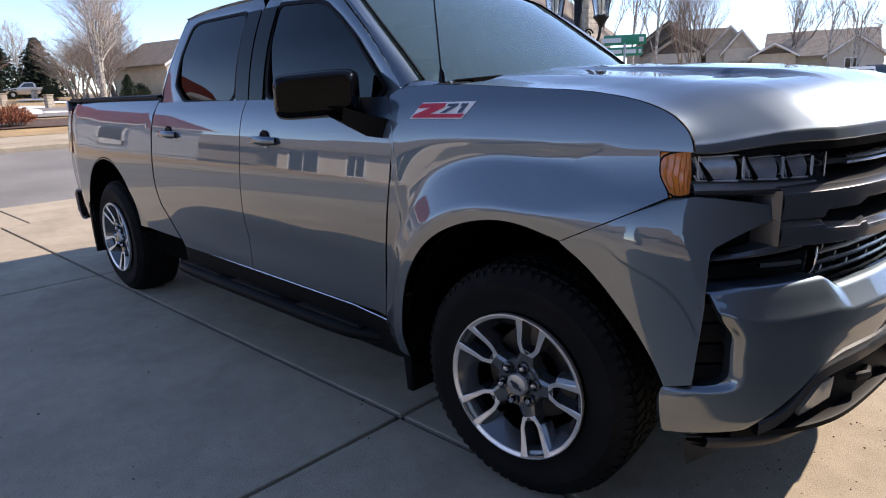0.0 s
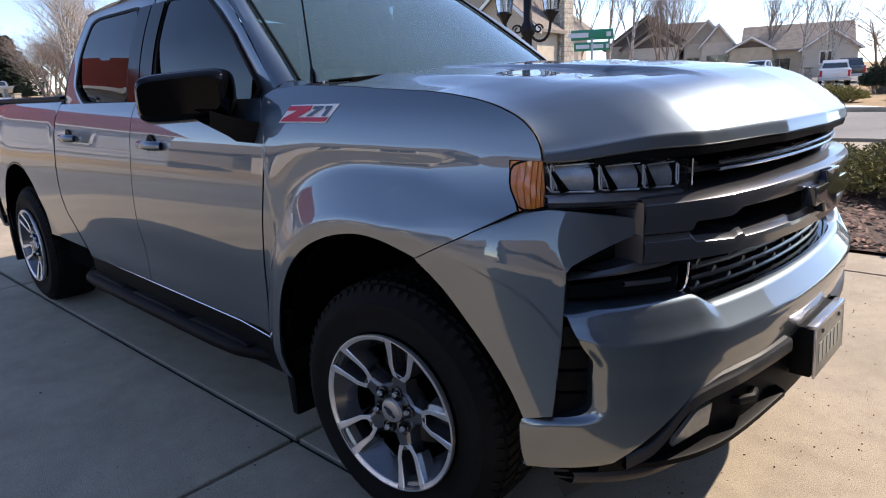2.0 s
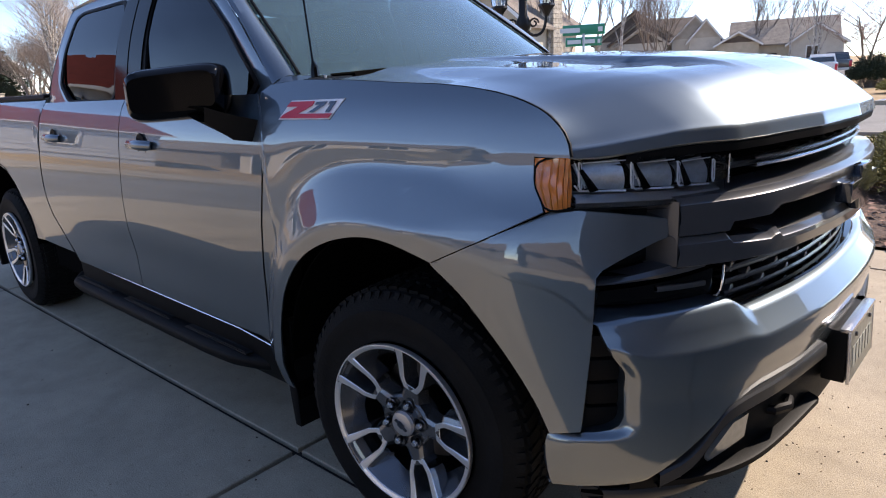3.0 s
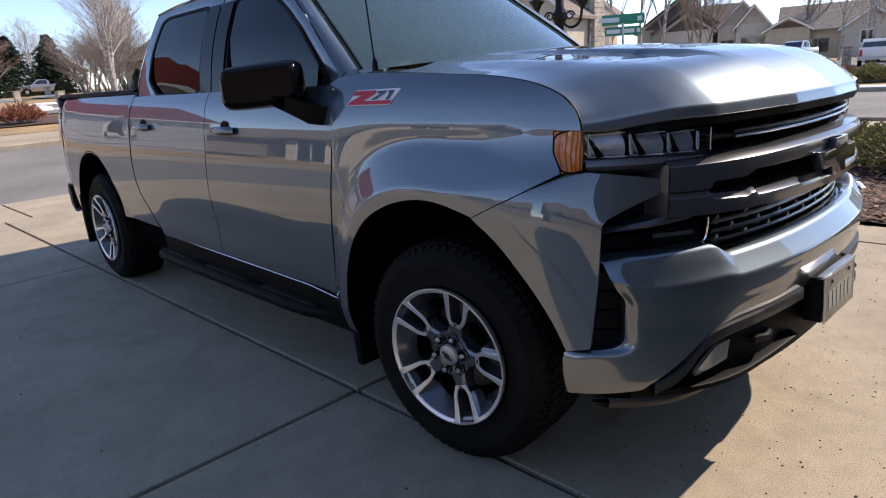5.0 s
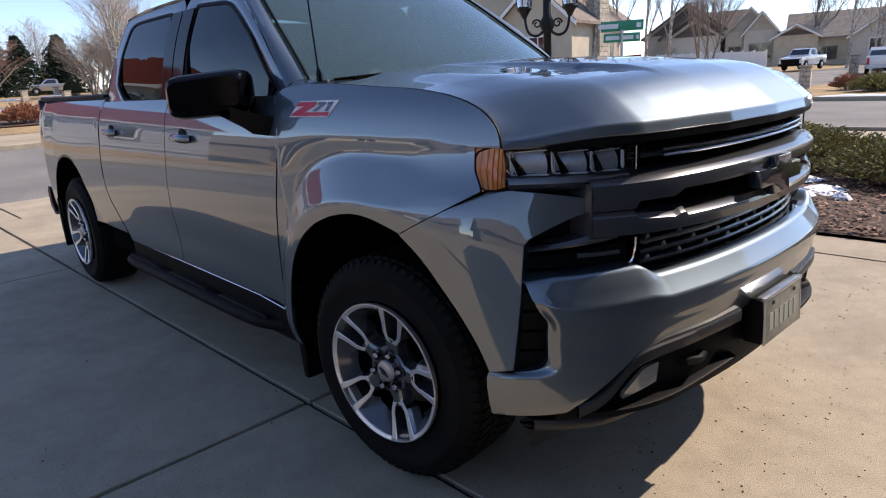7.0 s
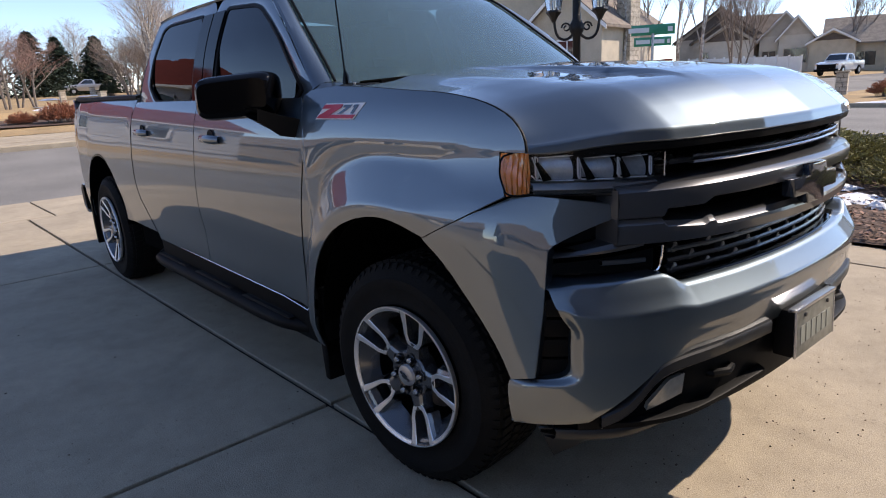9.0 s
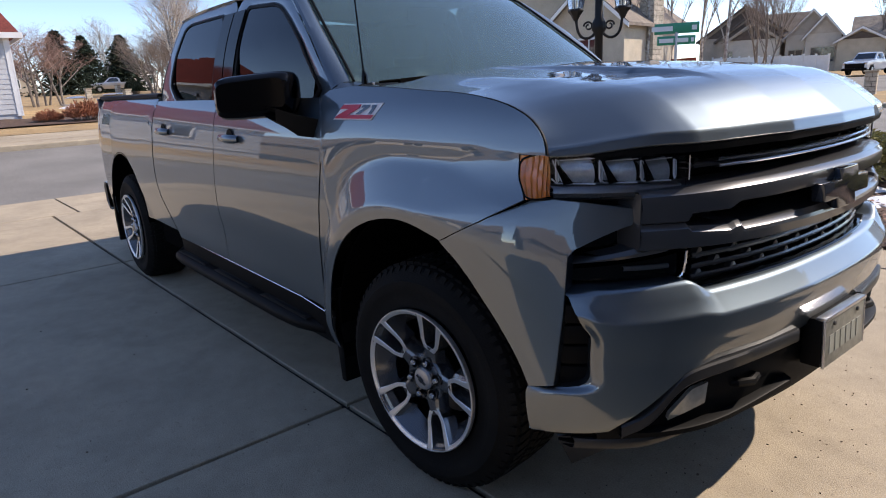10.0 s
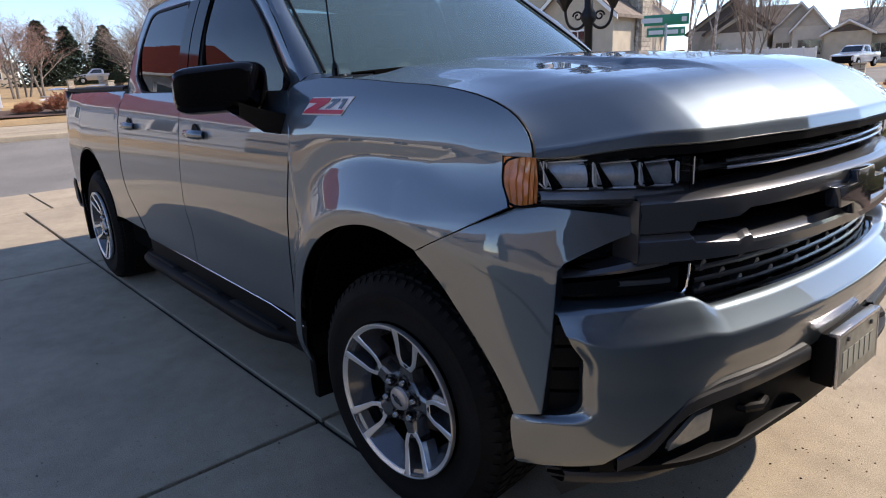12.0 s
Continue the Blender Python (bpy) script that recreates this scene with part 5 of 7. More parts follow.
MULCH = material("bark_mulch", (0.095, 0.058, 0.042), 0.95, vary=0.35, scale=6, fine=0.4, fine_scale=40, bump=0.8, bump_scale=45)
SNOW = material("old_snow", (0.82, 0.84, 0.88), 0.7, vary=0.06, scale=8, bump=0.4, bump_scale=25)
STONE = material("stone_veneer", (0.45, 0.39, 0.31), 0.85, vary=0.3, scale=5, fine=0.2, fine_scale=30, bump=0.5, bump_scale=30, island=0.25)
SNOW_STONE = material("pale_boulder", (0.6, 0.58, 0.55), 0.8, vary=0.2, scale=4, bump=0.4, bump_scale=12)


def rise(x):
    """The land's height: level round the drive, climbing gently beyond the street behind the truck."""
    return float(np.interp(-x, (-200, 9.3, 26.8, 81, 160, 700), (0, 0, 0.70, 1.9, 3.2, 9.0)))


def flat_area(name, poly_x, poly_y, mat, lift, label, kind="structure", category="ground", noise_h=0.0, parent=None):
    rows = []
    for x in poly_x:
        rows.append([(x, y, rise(x) + lift + (noise_h * noise.noise(Vector((x * 1.7, y * 1.7, 3))) if noise_h else 0)) for y in poly_y])
    ob = put(name, mesh_of(name, *sheet(rows), mat, 60), parent)
    return tagged(ob, label, category, kind=kind)


far_x = np.r_[np.linspace(-900, -170, 12), np.linspace(-160, 60, 56), np.linspace(90, 600, 8)]
far_y = np.r_[np.linspace(-600, -80, 8), np.linspace(-70, 120, 48), np.linspace(160, 900, 10)]
flat_area("ground", far_x, far_y, DRY_GRASS, -0.10, "tan dormant grass and bare land to the horizon")
flat_area("road", np.linspace(-16.9, -9.0, 6), np.linspace(-90, 160, 30), ASPHALT, -0.035, "worn grey asphalt street behind the truck", category="road")
flat_area("road", np.linspace(-9.3, 90, 12), np.linspace(11.6, 21.2, 5), ASPHALT, -0.034, "worn grey asphalt side street", category="road")
flat_area("road", np.linspace(-160, -16.9, 14), np.linspace(24.0, 32.0, 5), ASPHALT, -0.034, "grey asphalt street across the junction", category="road")
flat_area("pavement", np.linspace(-20.3, -18.3, 3), np.linspace(-60, 22, 24), CONCRETE, 0.055, "pale concrete sidewalk along the street", category="sidewalk")
flat_area("pavement", np.linspace(-9.0, 60, 16), np.linspace(9.9, 11.2, 3), CONCRETE, 0.05, "pale concrete sidewalk beside the side street", category="sidewalk")
flat_area("lawn", np.linspace(-60, -20.3, 24), np.linspace(-50, 22, 30), DRY_GRASS, 0.05, "tan dormant lawn across the street", category="lawn", noise_h=0.03)
flat_area("road", np.linspace(-42, -29, 8), np.linspace(4.5, 22, 8), ASPHALT, 0.10, "grey asphalt yard beyond the lawn", category="road")
flat_area("lawn", np.linspace(-9.0, 40, 16), np.linspace(-40, -4.70, 16), PALE_YARD, 0.0, "pale dry yard beside the drive", category="lawn", noise_h=0.02)
flat_area("lawn", np.linspace(-9.0, 60, 18), np.linspace(21.7, 60, 14), DRY_GRASS, 0.05, "tan dormant lawn beyond the side street", category="lawn", noise_h=0.03)
flat_area("planting_bed", np.linspace(-9.0, 6.0, 40), np.linspace(3.42, 9.88, 24), MULCH, 0.03, "planting bed with reddish bark mulch", category="flower bed", noise_h=0.05)


def kerb(pts, label):
    prof = ((0.0, -0.04), (0.0, 0.075), (0.02, 0.10), (0.13, 0.10), (0.15, 0.08), (0.15, -0.04))
    rows = []
    for n, (x, y) in enumerate(pts):
        a, b = pts[max(0, n - 1)], pts[min(len(pts) - 1, n + 1)]
        d = Vector((b[0] - a[0], b[1] - a[1])).normalized()
        rows.append([(x - d.y * p, y + d.x * p, rise(x) + z) for p, z in prof])
    return tagged(put("kerb", mesh_of("kerb", *sheet(rows), CONCRETE)), label, "kerb", kind="structure")


kerb([(-16.95, y) for y in np.linspace(-60, 22, 42)], "pale concrete kerb across the street")
kerb([(x, 21.25) for x in np.linspace(60, -8.0, 30)][::-1], "pale concrete kerb of the side street")
kerb([(x, 11.55) for x in np.linspace(-8.5, 60, 30)][::-1], "pale concrete kerb before the sidewalk")
flat_area("pavement", np.linspace(-18.3, -17.1, 3), np.linspace(-60, 22, 24), CONCRETE, 0.05, "pale concrete gutter strip along the kerb", category="sidewalk")

# Driveway slabs with recessed dark joints.
bed_of_drive = flat_area("driveway", np.linspace(-9.25, 7.2, 8), np.linspace(-4.66, 3.41, 6), JOINT, -0.022, "pale broom-finished concrete driveway with dark joints", category="driveway")


def concrete_slab(x0, x1, y0, y1, seed):
    g = 0.013
    x0, x1, y0, y1 = x0 + g, x1 - g, y0 + g, y1 - g
    n, m = 14, 14
    xs = [x0, x0 + 0.004, *np.linspace(x0, x1, n)[1:-1], x1 - 0.004, x1]
    ys = [y0, y0 + 0.004, *np.linspace(y0, y1, m)[1:-1], y1 - 0.004, y1]
    rows = [[(x + (0.005 * noise.noise(Vector((y * 7, seed, 1))) if x in (x0, x1) else 0), y + (0.005 * noise.noise(Vector((x * 7, seed, 2))) if y in (y0, y1) else 0),
              rise(x) + (-0.004 if x in (x0, x1) or y in (y0, y1) else 0)) for y in ys] for x in xs]
    v, f = sheet(rows)
    k = len(ys)
    around = [i for i in range(k)] + [r * k + k - 1 for r in range(1, len(xs))] + [(len(xs) - 1) * k + i for i in range(k - 2, -1, -1)] + [r * k for r in range(len(xs) - 2, 0, -1)]
    base = len(v)
    v = v + [(v[i][0], v[i][1], v[i][2] - 0.05) for i in around]
    f = f + [(around[i], base + i, base + (i + 1) % len(around), around[(i + 1) % len(around)]) for i in range(len(around))]
    return v, f


XJ = [-7.62, -4.38, -0.715, 3.0, 7.2]
YJ = [-4.65, -0.890, 2.85, 3.40]
n = 0
for a, b in zip(XJ[:-1], XJ[1:]):
    for c, d in zip(YJ[:-1], YJ[1:]):
        put("concrete_slab", mesh_of("concrete_slab", *concrete_slab(a, b, c, d, n), CONCRETE, 0), bed_of_drive)
        n += 1
for c, d in ((-4.65, -0.585), (-0.585, 3.40)):
    put("concrete_slab", mesh_of("concrete_slab", *concrete_slab(-9.3, -7.62, c, d, n), CONCRETE, 0), bed_of_drive)
    n += 1
bed_of_drive.matrix_basis = pose(-0.72, -0.89, 0, 0, 0, 1.24) @ Matrix.Translation((0.72, 0.89, 0))
rng = random.Random(5)
specks = []
for _ in range(160):
    x, y = rng.uniform(-3.2, 2.2), rng.uniform(-2.6, 2.7)
    r = rng.uniform(0.0015, 0.0042)
    specks.append(moved(brick_box(2 * r, 1.4 * r, r), Matrix.Translation((x, y, 0.0)) @ Matrix.Rotation(rng.uniform(0, 6), 4, "Z")))
for _ in range(1500):
    x, y = rng.uniform(0.4, 3.6), rng.uniform(-2.4, 2.9)
    r = rng.uniform(0.0012, 0.0032)
    specks.append(moved(brick_box(2 * r, 1.4 * r, r), Matrix.Translation((x, y, 0.0)) @ Matrix.Rotation(rng.uniform(0, 6), 4, "Z")))
GRIT = material("grit_and_crumbs", (0.10, 0.07, 0.05), 0.9, island=0.9)
tagged(put("grit", mesh_of("grit", *joined(*specks), GRIT, 0)), "small dark grit and crumbs on the concrete", "grit", kind="stuff")

# ---- plants ----
BARK = material("grey_bark", (0.20, 0.17, 0.145), 0.9, vary=0.3, scale=8, bump=0.5, bump_scale=40)
PALE_BARK = material("pale_aspen_bark", (0.52, 0.49, 0.44), 0.85, vary=0.25, scale=6, second=(0.22, 0.19, 0.17), patches=5)
TWIG = material("bare_twigs", (0.25, 0.20, 0.17), 0.9, island=0.2)
PALE_TWIG = material("pale_twigs", (0.42, 0.37, 0.33), 0.9, island=0.2)
RED_TWIG = material("russet_twigs", (0.30, 0.19, 0.155), 0.9, island=0.25)
BARBERRY = material("barberry_twigs", (0.36, 0.15, 0.085), 0.9, island=0.25)
SPRUCE = material("spruce_needles", (0.028, 0.045, 0.026), 0.9, island=0.45)
JUNIPER = material("juniper_needles", (0.27, 0.24, 0.085), 0.9, island=0.5)
LEAF_LITTER = material("leaf_litter", (0.24, 0.14, 0.10), 0.9, island=0.85)


def grow(rng, start, way, length, radius, level, limbs, twigs, spread, levels, slim=1.0):
    """Limb by limb; thin ends go to the crown."""
    pts, rad = [Vector(start)], [radius]
    way = Vector(way).normalized()
    n = 4 if level < levels else 3
    for k in range(n):
        way = (way + Vector((rng.uniform(-1, 1), rng.uniform(-1, 1), rng.uniform(-0.3, 0.6))) * 0.14).normalized()
        pts.append(pts[-1] + way * length / n)
        rad.append(radius * (1 - 0.62 * (k + 1) / n))
    (limbs if level < 2 else twigs).append(tube(pts, rad, 6 if level == 0 else (4 if level < 2 else 3)))
    if level >= levels:
        return
    count = (7 if slim == 1.0 else 13, 6, 5, 4)[min(level, 3)]
    for k in range(count):
        t = 0.30 + 0.70 * (k + rng.random() * 0.7) / count
        i = min(n - 1, int(t * n))
        p = pts[i].lerp(pts[i + 1], t * n - i)
        side = Vector((rng.uniform(-1, 1), rng.uniform(-1, 1), 0)).normalized()
        d = (way * (1.0 - spread * 0.5) + side * spread + Vector((0, 0, 0.25))).normalized()
        grow(rng, p, d, length * rng.uniform(0.45, 0.68) * (1.15 - 0.35 * t) * (slim if level == 0 else 1.0), max(0.004, rad[i] * 0.55), level + 1, limbs, twigs, spread, levels, slim)


def bare_tree(seed, height, radius, bark, twig, label, stems=1, spread=0.6, levels=3, name="tree", lean=0.22, slim=1.0):
    rng = random.Random(seed)
    limbs, twigs = [], []
    for k in range(stems):
        a = 2 * math.pi * k / stems + rng.random()
        lean = 0.0 if stems == 1 else lean
        grow(rng, (0.12 * math.cos(a) * (stems > 1), 0.12 * math.sin(a) * (stems > 1), -0.15), (lean * math.cos(a), lean * math.sin(a), 1), height * rng.uniform(0.72, 0.9), radius, 0, limbs, twigs, spread, levels, slim)
    ob = thing(name, label, "tree")
    put("trunk", mesh_of("trunk", *joined(*limbs), bark), ob)
    put("crown", mesh_of("crown", *joined(*twigs), twig, 0), ob, "bare twigs without leaves")
    return ob


def spruce(seed, height, width, label):
    rng = random.Random(seed)
    ob = thing("spruce", label, "tree")
    put("trunk", mesh_of("trunk", *tube([(0, 0, -0.2), (0, 0, height * 0.5), (0, 0, height)], [0.16, 0.1, 0.02], 6), BARK), ob)
    v, f = [], []
    layers = int(height * 5.0)
    for k in range(layers):
        z = 0.25 + (height - 0.3) * k / layers
        reach = width * (1 - k / layers) ** 0.85 * (0.82 + 0.30 * abs(math.sin(k * 1.9))) + 0.10
        for b in range(19):
            a = rng.uniform(0, 6.283)
            r = reach * rng.uniform(0.45, 1.15)
            for s in range(7):
                t = (s + rng.random()) / 7
                c = Vector((math.cos(a) * r * t, math.sin(a) * r * t, z - 0.22 * r * t + rng.uniform(-0.08, 0.08)))
                size = rng.uniform(0.2, 0.38)
                for q in range(3):
                    d = Vector((math.cos(a) + rng.uniform(-1, 1), math.sin(a) + rng.uniform(-1, 1), rng.uniform(-0.7, 0.5))).normalized() * size
                    e = d.cross(Vector((rng.uniform(-1, 1), rng.uniform(-1, 1), 1))).normalized() * size * 0.30
                    n0 = len(v)
                    v += [tuple(c - e), tuple(c + e), tuple(c + d)]
                    f.append((n0, n0 + 1, n0 + 2))
    put("crown", mesh_of("crown", v, f, SPRUCE, 0), ob)
    return ob


def shrub(seed, wide, deep, height, mat, label, count, size, name="shrub", upright=0.5):
    """A low bush: arching stems with small sprigs."""
    rng = random.Random(seed)
    ob = thing(name, label, "shrub")
    v, f, stems = [], [], []
    for k in range(count):
        a = rng.uniform(0, 6.283)
        r = math.sqrt(rng.random())
        tip = Vector((math.cos(a) * r * wide, math.sin(a) * r * deep, height * (1 - 0.55 * r * r) * rng.uniform(0.55, 1.1)))
        root = Vector((tip.x * 0.35, tip.y * 0.35, -0.05))
        mid = root.lerp(tip, 0.5) + Vector((0, 0, 0.15 * height))
        if k % 4 == 0:
            stems.append(tube([root, mid, tip], [0.010, 0.006, 0.003], 3))
        for s in range(6):
            t = 0.45 + 0.6 * s / 6
            c = root.lerp(mid, min(1, t * 2)) if t < 0.5 else mid.lerp(tip, min(1.08, (t - 0.5) * 2))
            out = Vector((math.cos(a), math.sin(a), 0))
            for q in range(3):
                d = (out * 0.8 + Vector((rng.uniform(-1, 1), rng.uniform(-1, 1), upright + rng.uniform(-0.6, 0.8)))).normalized() * size * rng.uniform(0.6, 1.3)
                e = d.cross(Vector((rng.uniform(-1, 1), rng.uniform(-1, 1), 0.5))).normalized() * size * 0.22
                n0 = len(v)
                v += [tuple(c - e), tuple(c + e), tuple(c + d)]
                f.append((n0, n0 + 1, n0 + 2))
    put("stem_tangle", mesh_of("stem_tangle", *joined(*stems), BARK), ob)
    put("foliage", mesh_of("foliage", v, f, mat, 0), ob)
    return ob


def stand(ob, x, y, turn=0.0, scale=1.0, lift=0.0):
    ob.matrix_basis = pose(x, y, rise(x) + lift, 0, 0, turn) @ Matrix.Scale(scale, 4)
    return ob


for k, (x, y, w, d, h) in enumerate(((0.35, 6.3, 1.25, 1.2, 0.50), (1.9, 5.6, 1.2, 1.2, 0.48), (-1.3, 7.2, 1.2, 1.2, 0.5), (0.6, 8.3, 1.4, 1.2, 0.55), (2.6, 7.8, 1.3, 1.3, 0.55), (-3.0, 6.4, 1.2, 1.2, 0.5), (4.2, 6.6, 1.3, 1.2, 0.5), (-2.4, 8.6, 1.2, 1.0, 0.5))):
    stand(tagged(shrub(20 + k, w, d, h, JUNIPER, "spreading green juniper over bark mulch", 1000, 0.058, "juniper", 0.4), group="junipers in the planting bed"), x, y, 40 * k)
rng = random.Random(9)
litter_v, litter_f = [], []
for _ in range(9500):
    x, y = rng.uniform(-4, 4.0), 3.44 + 3.4 * rng.random() ** 1.3
    c = Vector((x, y, 0.045 + 0.05 * noise.noise(Vector((x * 1.7, y * 1.7, 3))) + rng.uniform(0, 0.02)))
    a, s = rng.uniform(0, 6.28), rng.uniform(0.012, 0.042)
    d, e = Vector((math.cos(a), math.sin(a), rng.uniform(-0.4, 0.4))) * s, Vector((-math.sin(a), math.cos(a), rng.uniform(-0.4, 0.4))) * s * 0.5
    n0 = len(litter_v)
    litter_v += [tuple(c - d), tuple(c + e), tuple(c + d), tuple(c - e)]
    litter_f.append((n0, n0 + 1, n0 + 2, n0 + 3))
tagged(put("leaf_litter", mesh_of("leaf_litter", litter_v, litter_f, LEAF_LITTER, 0)), "reddish brown leaf litter and bark chips", "leaf litter", kind="stuff")


def snow_patch(seed, x, y, w, d, h):
    rows = []
    for k in range(7):
        t = k / 6
        rows.append([(x + math.cos(a) * w * t * (1 + 0.6 * noise.noise(Vector((math.cos(a) * 1.5, math.sin(a) * 1.5, seed)))), y + math.sin(a) * d * t * (1 + 0.6 * noise.noise(Vector((math.cos(a) * 1.5, math.sin(a) * 1.5, seed + 7)))),
                      rise(x) + 0.03 + h * (1 - t ** 2.5) + 0.03 * noise.noise(Vector((x + math.cos(a) * t * 4, math.sin(a) * t * 4, seed)))) for a in np.linspace(0, 2 * math.pi, 25)[:-1]])
    return tagged(put("snow_patch", mesh_of("snow_patch", *sheet(rows, True), SNOW, 60)), "patch of old melting snow", "snow", "snow patches")


snow_patch(1, -0.45, 5.15, 0.24, 0.30, 0.05)
snow_patch(31, -0.20, 4.86, 0.10, 0.10, 0.05)
snow_patch(32, -0.56, 4.82, 0.12, 0.13, 0.04)
snow_patch(2, -1.1, 5.7, 0.4, 0.4, 0.06)
for k, (x, y, w) in enumerate(((-1.5, 21.9, 1.4), (-4.6, 22.0, 1.6), (1.6, 21.8, 1.3), (-7.6, 22.3, 1.2), (4.8, 22.0, 1.5))):
    snow_patch(3 + k, x, y, w, 0.35, 0.10)
for k, (x, y, w) in enumerate(((-34, 6.5, 1.4), (-37, 4.5, 1.8), (-45, 8, 2.5), (-55, 12, 4), (-62, 9, 3), (-70, 14, 5))):
    snow_patch(20 + k, x, y, w, 0.7, 0.12)

# ---- houses ----
SIDING_GREY = material("pale_grey_siding", (0.52, 0.53, 0.54), 0.7, vary=0.06, scale=2, fine=0.05, fine_scale=40, island=0.04)
SIDING_TAN = material("tan_stucco", (0.50, 0.43, 0.33), 0.85, vary=0.1, scale=1.5, fine=0.1, fine_scale=30)
SIDING_BROWN = material("taupe_siding", (0.45, 0.39, 0.32), 0.85, vary=0.1, scale=1.5, fine=0.1, fine_scale=20)
SIDING_SAND = material("sand_siding", (0.54, 0.49, 0.42), 0.85, vary=0.08, scale=1.5, fine=0.1, fine_scale=20)
SHINGLE = material("brown_shingles", (0.20, 0.165, 0.135), 0.9, vary=0.2, scale=2, fine=0.3, fine_scale=12, bump=0.4, bump_scale=25)
SHINGLE_GREY = material("grey_brown_shingles", (0.25, 0.22, 0.19), 0.9, vary=0.2, scale=2, fine=0.3, fine_scale=12, bump=0.4, bump_scale=25)
SHINGLE_RED = material("dark_red_shingles", (0.16, 0.030, 0.022), 0.85, vary=0.18, scale=2, fine=0.3, fine_scale=12, bump=0.4, bump_scale=25)
WHITE_TRIM = material("white_painted_trim", (0.78, 0.78, 0.77), 0.5, vary=0.04, scale=3)
DARK_GLASS = material("dark_window_glass", (0.02, 0.025, 0.03), 0.08, coat=1.0, vary=0.2, scale=1)
DARK_WOOD = material("dark_gable_boards", (0.11, 0.085, 0.07), 0.8, vary=0.2, scale=3)
TAUPE = material("dark_taupe_siding", (0.20, 0.175, 0.15), 0.85, vary=0.1, scale=1.5)
BARN = material("tan_boards", (0.25, 0.225, 0.20), 0.7, vary=0.12, scale=2)
RED_WOOD = material("red_stained_boards", (0.22, 0.045, 0.03), 0.8, vary=0.2, scale=4, island=0.15)


def gable_roof(w, d, eave, peak, over, thick=0.16):
    """Two sloping slabs, ridge along y, over a block of width w (x) and depth d (y)."""
    out = []
    k = (peak - eave) / (w / 2)
    for s in (-1, 1):
        x0, z0 = s * (w / 2 + over), eave - k * over
        poly = [(0, peak), (x0, z0), (x0, z0 + thick), (0, peak + thick)]
        v, f = slab(poly, d + 2 * over)
        out.append(([(x, y - d / 2 - over, z) for x, y, z in v], f))
    return joined(*out)


def gable_block(host, w, d, h, peak, wall, roof, at, over=0.5, fascia=WHITE_TRIM, gable_mat=None):
    """A walled block with a gable roof; the ridge runs along its own y."""
    body = slab([(-w / 2, -0.4), (w / 2, -0.4), (w / 2, h), (0, peak), (-w / 2, h)], d)
    body = [(x, y - d / 2, z) for x, y, z in body[0]], body[1]
    put("wall", mesh_of("wall", *moved(body, at), wall, 20), host)
    put("roof", mesh_of("roof", *moved(gable_roof(w, d, h, peak, over), at), roof, 20), host)
    k = (peak - h) / (w / 2)
    for e in (-1, 1):
        boards = []
        for s in (-1, 1):
            x0, z0 = s * (w / 2 + over), h - k * over
            v, f = slab([(0, peak - 0.12), (x0, z0 - 0.12), (x0, z0 + 0.10), (0, peak + 0.10)], 0.06)
            boards.append(([(x, y + e * (d / 2 + over + 0.01) - 0.03, z) for x, y, z in v], f))
        put("rake_board", mesh_of("rake_board", *moved(joined(*boards), at), fascia, 20), host)
        if gable_mat:
            tri = slab([(-w * 0.42, h + 0.12), (w * 0.42, h + 0.12), (0, peak - 0.35)], 0.05)
            tri = [(x, y + e * (d / 2 + 0.03) - 0.025, z) for x, y, z in tri[0]], tri[1]
            put("gable_cladding", mesh_of("gable_cladding", *moved(tri, at), gable_mat, 20), host)
    return body


def window_on(host, at, x, z, w, h, y, trim=WHITE_TRIM):
    """A framed window on a block's face y, seen from outside."""
    s = math.copysign(1, y)
    fr = []
    for bx, bz, bw, bh in ((0, h / 2, w + 0.2, 0.1), (0, -h / 2 - 0.1, w + 0.2, 0.1), (-w / 2 - 0.05, -h / 2, 0.1, h), (w / 2 + 0.05, -h / 2, 0.1, h), (0, -h / 2, 0.05, h)):
        fr.append(brick_box(bw, 0.10, bh, x + bx, y + s * 0.03, z + bz))
    win = put("window", mesh_of("window", *moved(joined(*fr), at), trim, 0), host)
    put("pane", mesh_of("pane", *moved(brick_box(w, 0.04, h, x, y + s * 0.01, z - h / 2), at), DARK_GLASS, 0), win)


def place(x, y, turn):
    return pose(x, y, rise(x), 0, 0, turn)


# Grey sided house with a dark red roof across the street.
red_house = thing("house", "pale grey lap-sided house with a dark red hip roof", "house", pose(-27.0, 1.0, rise(-27)))
W, D, H = 11.0, 13.2, 3.05
box_walls = brick_box(W, D, H + 0.5, -W / 2, -D / 2, -0.5)
put("wall", mesh_of("wall", *box_walls, SIDING_GREY, 0), red_house)
for k in range(16):
    z = 0.28 + 0.178 * k
    lap = brick_box(0.03, D, 0.176, 0.012, -D / 2, z)
    v = [(x + (0.012 if zz < z + 0.1 and x > 0.01 else 0), y, zz) for x, y, zz in lap[0]]
    put("siding_board", mesh_of("siding_board", v, lap[1], SIDING_GREY, 0), red_house)
    lap2 = brick_box(W, 0.03, 0.176, -W / 2, 0.012, z)
    v = [(x, y + (0.012 if zz < z + 0.1 and y > 0.01 else 0), zz) for x, y, zz in lap2[0]]
    put("siding_board", mesh_of("siding_board", v, lap2[1], SIDING_GREY, 0), red_house)
put("corner_board", mesh_of("corner_board", *joined(brick_box(0.05, 0.16, H, 0.03, -0.04, 0.2), brick_box(0.16, 0.05, H, -0.02, 0.05, 0.2)), WHITE_TRIM, 0), red_house)
O = 0.42
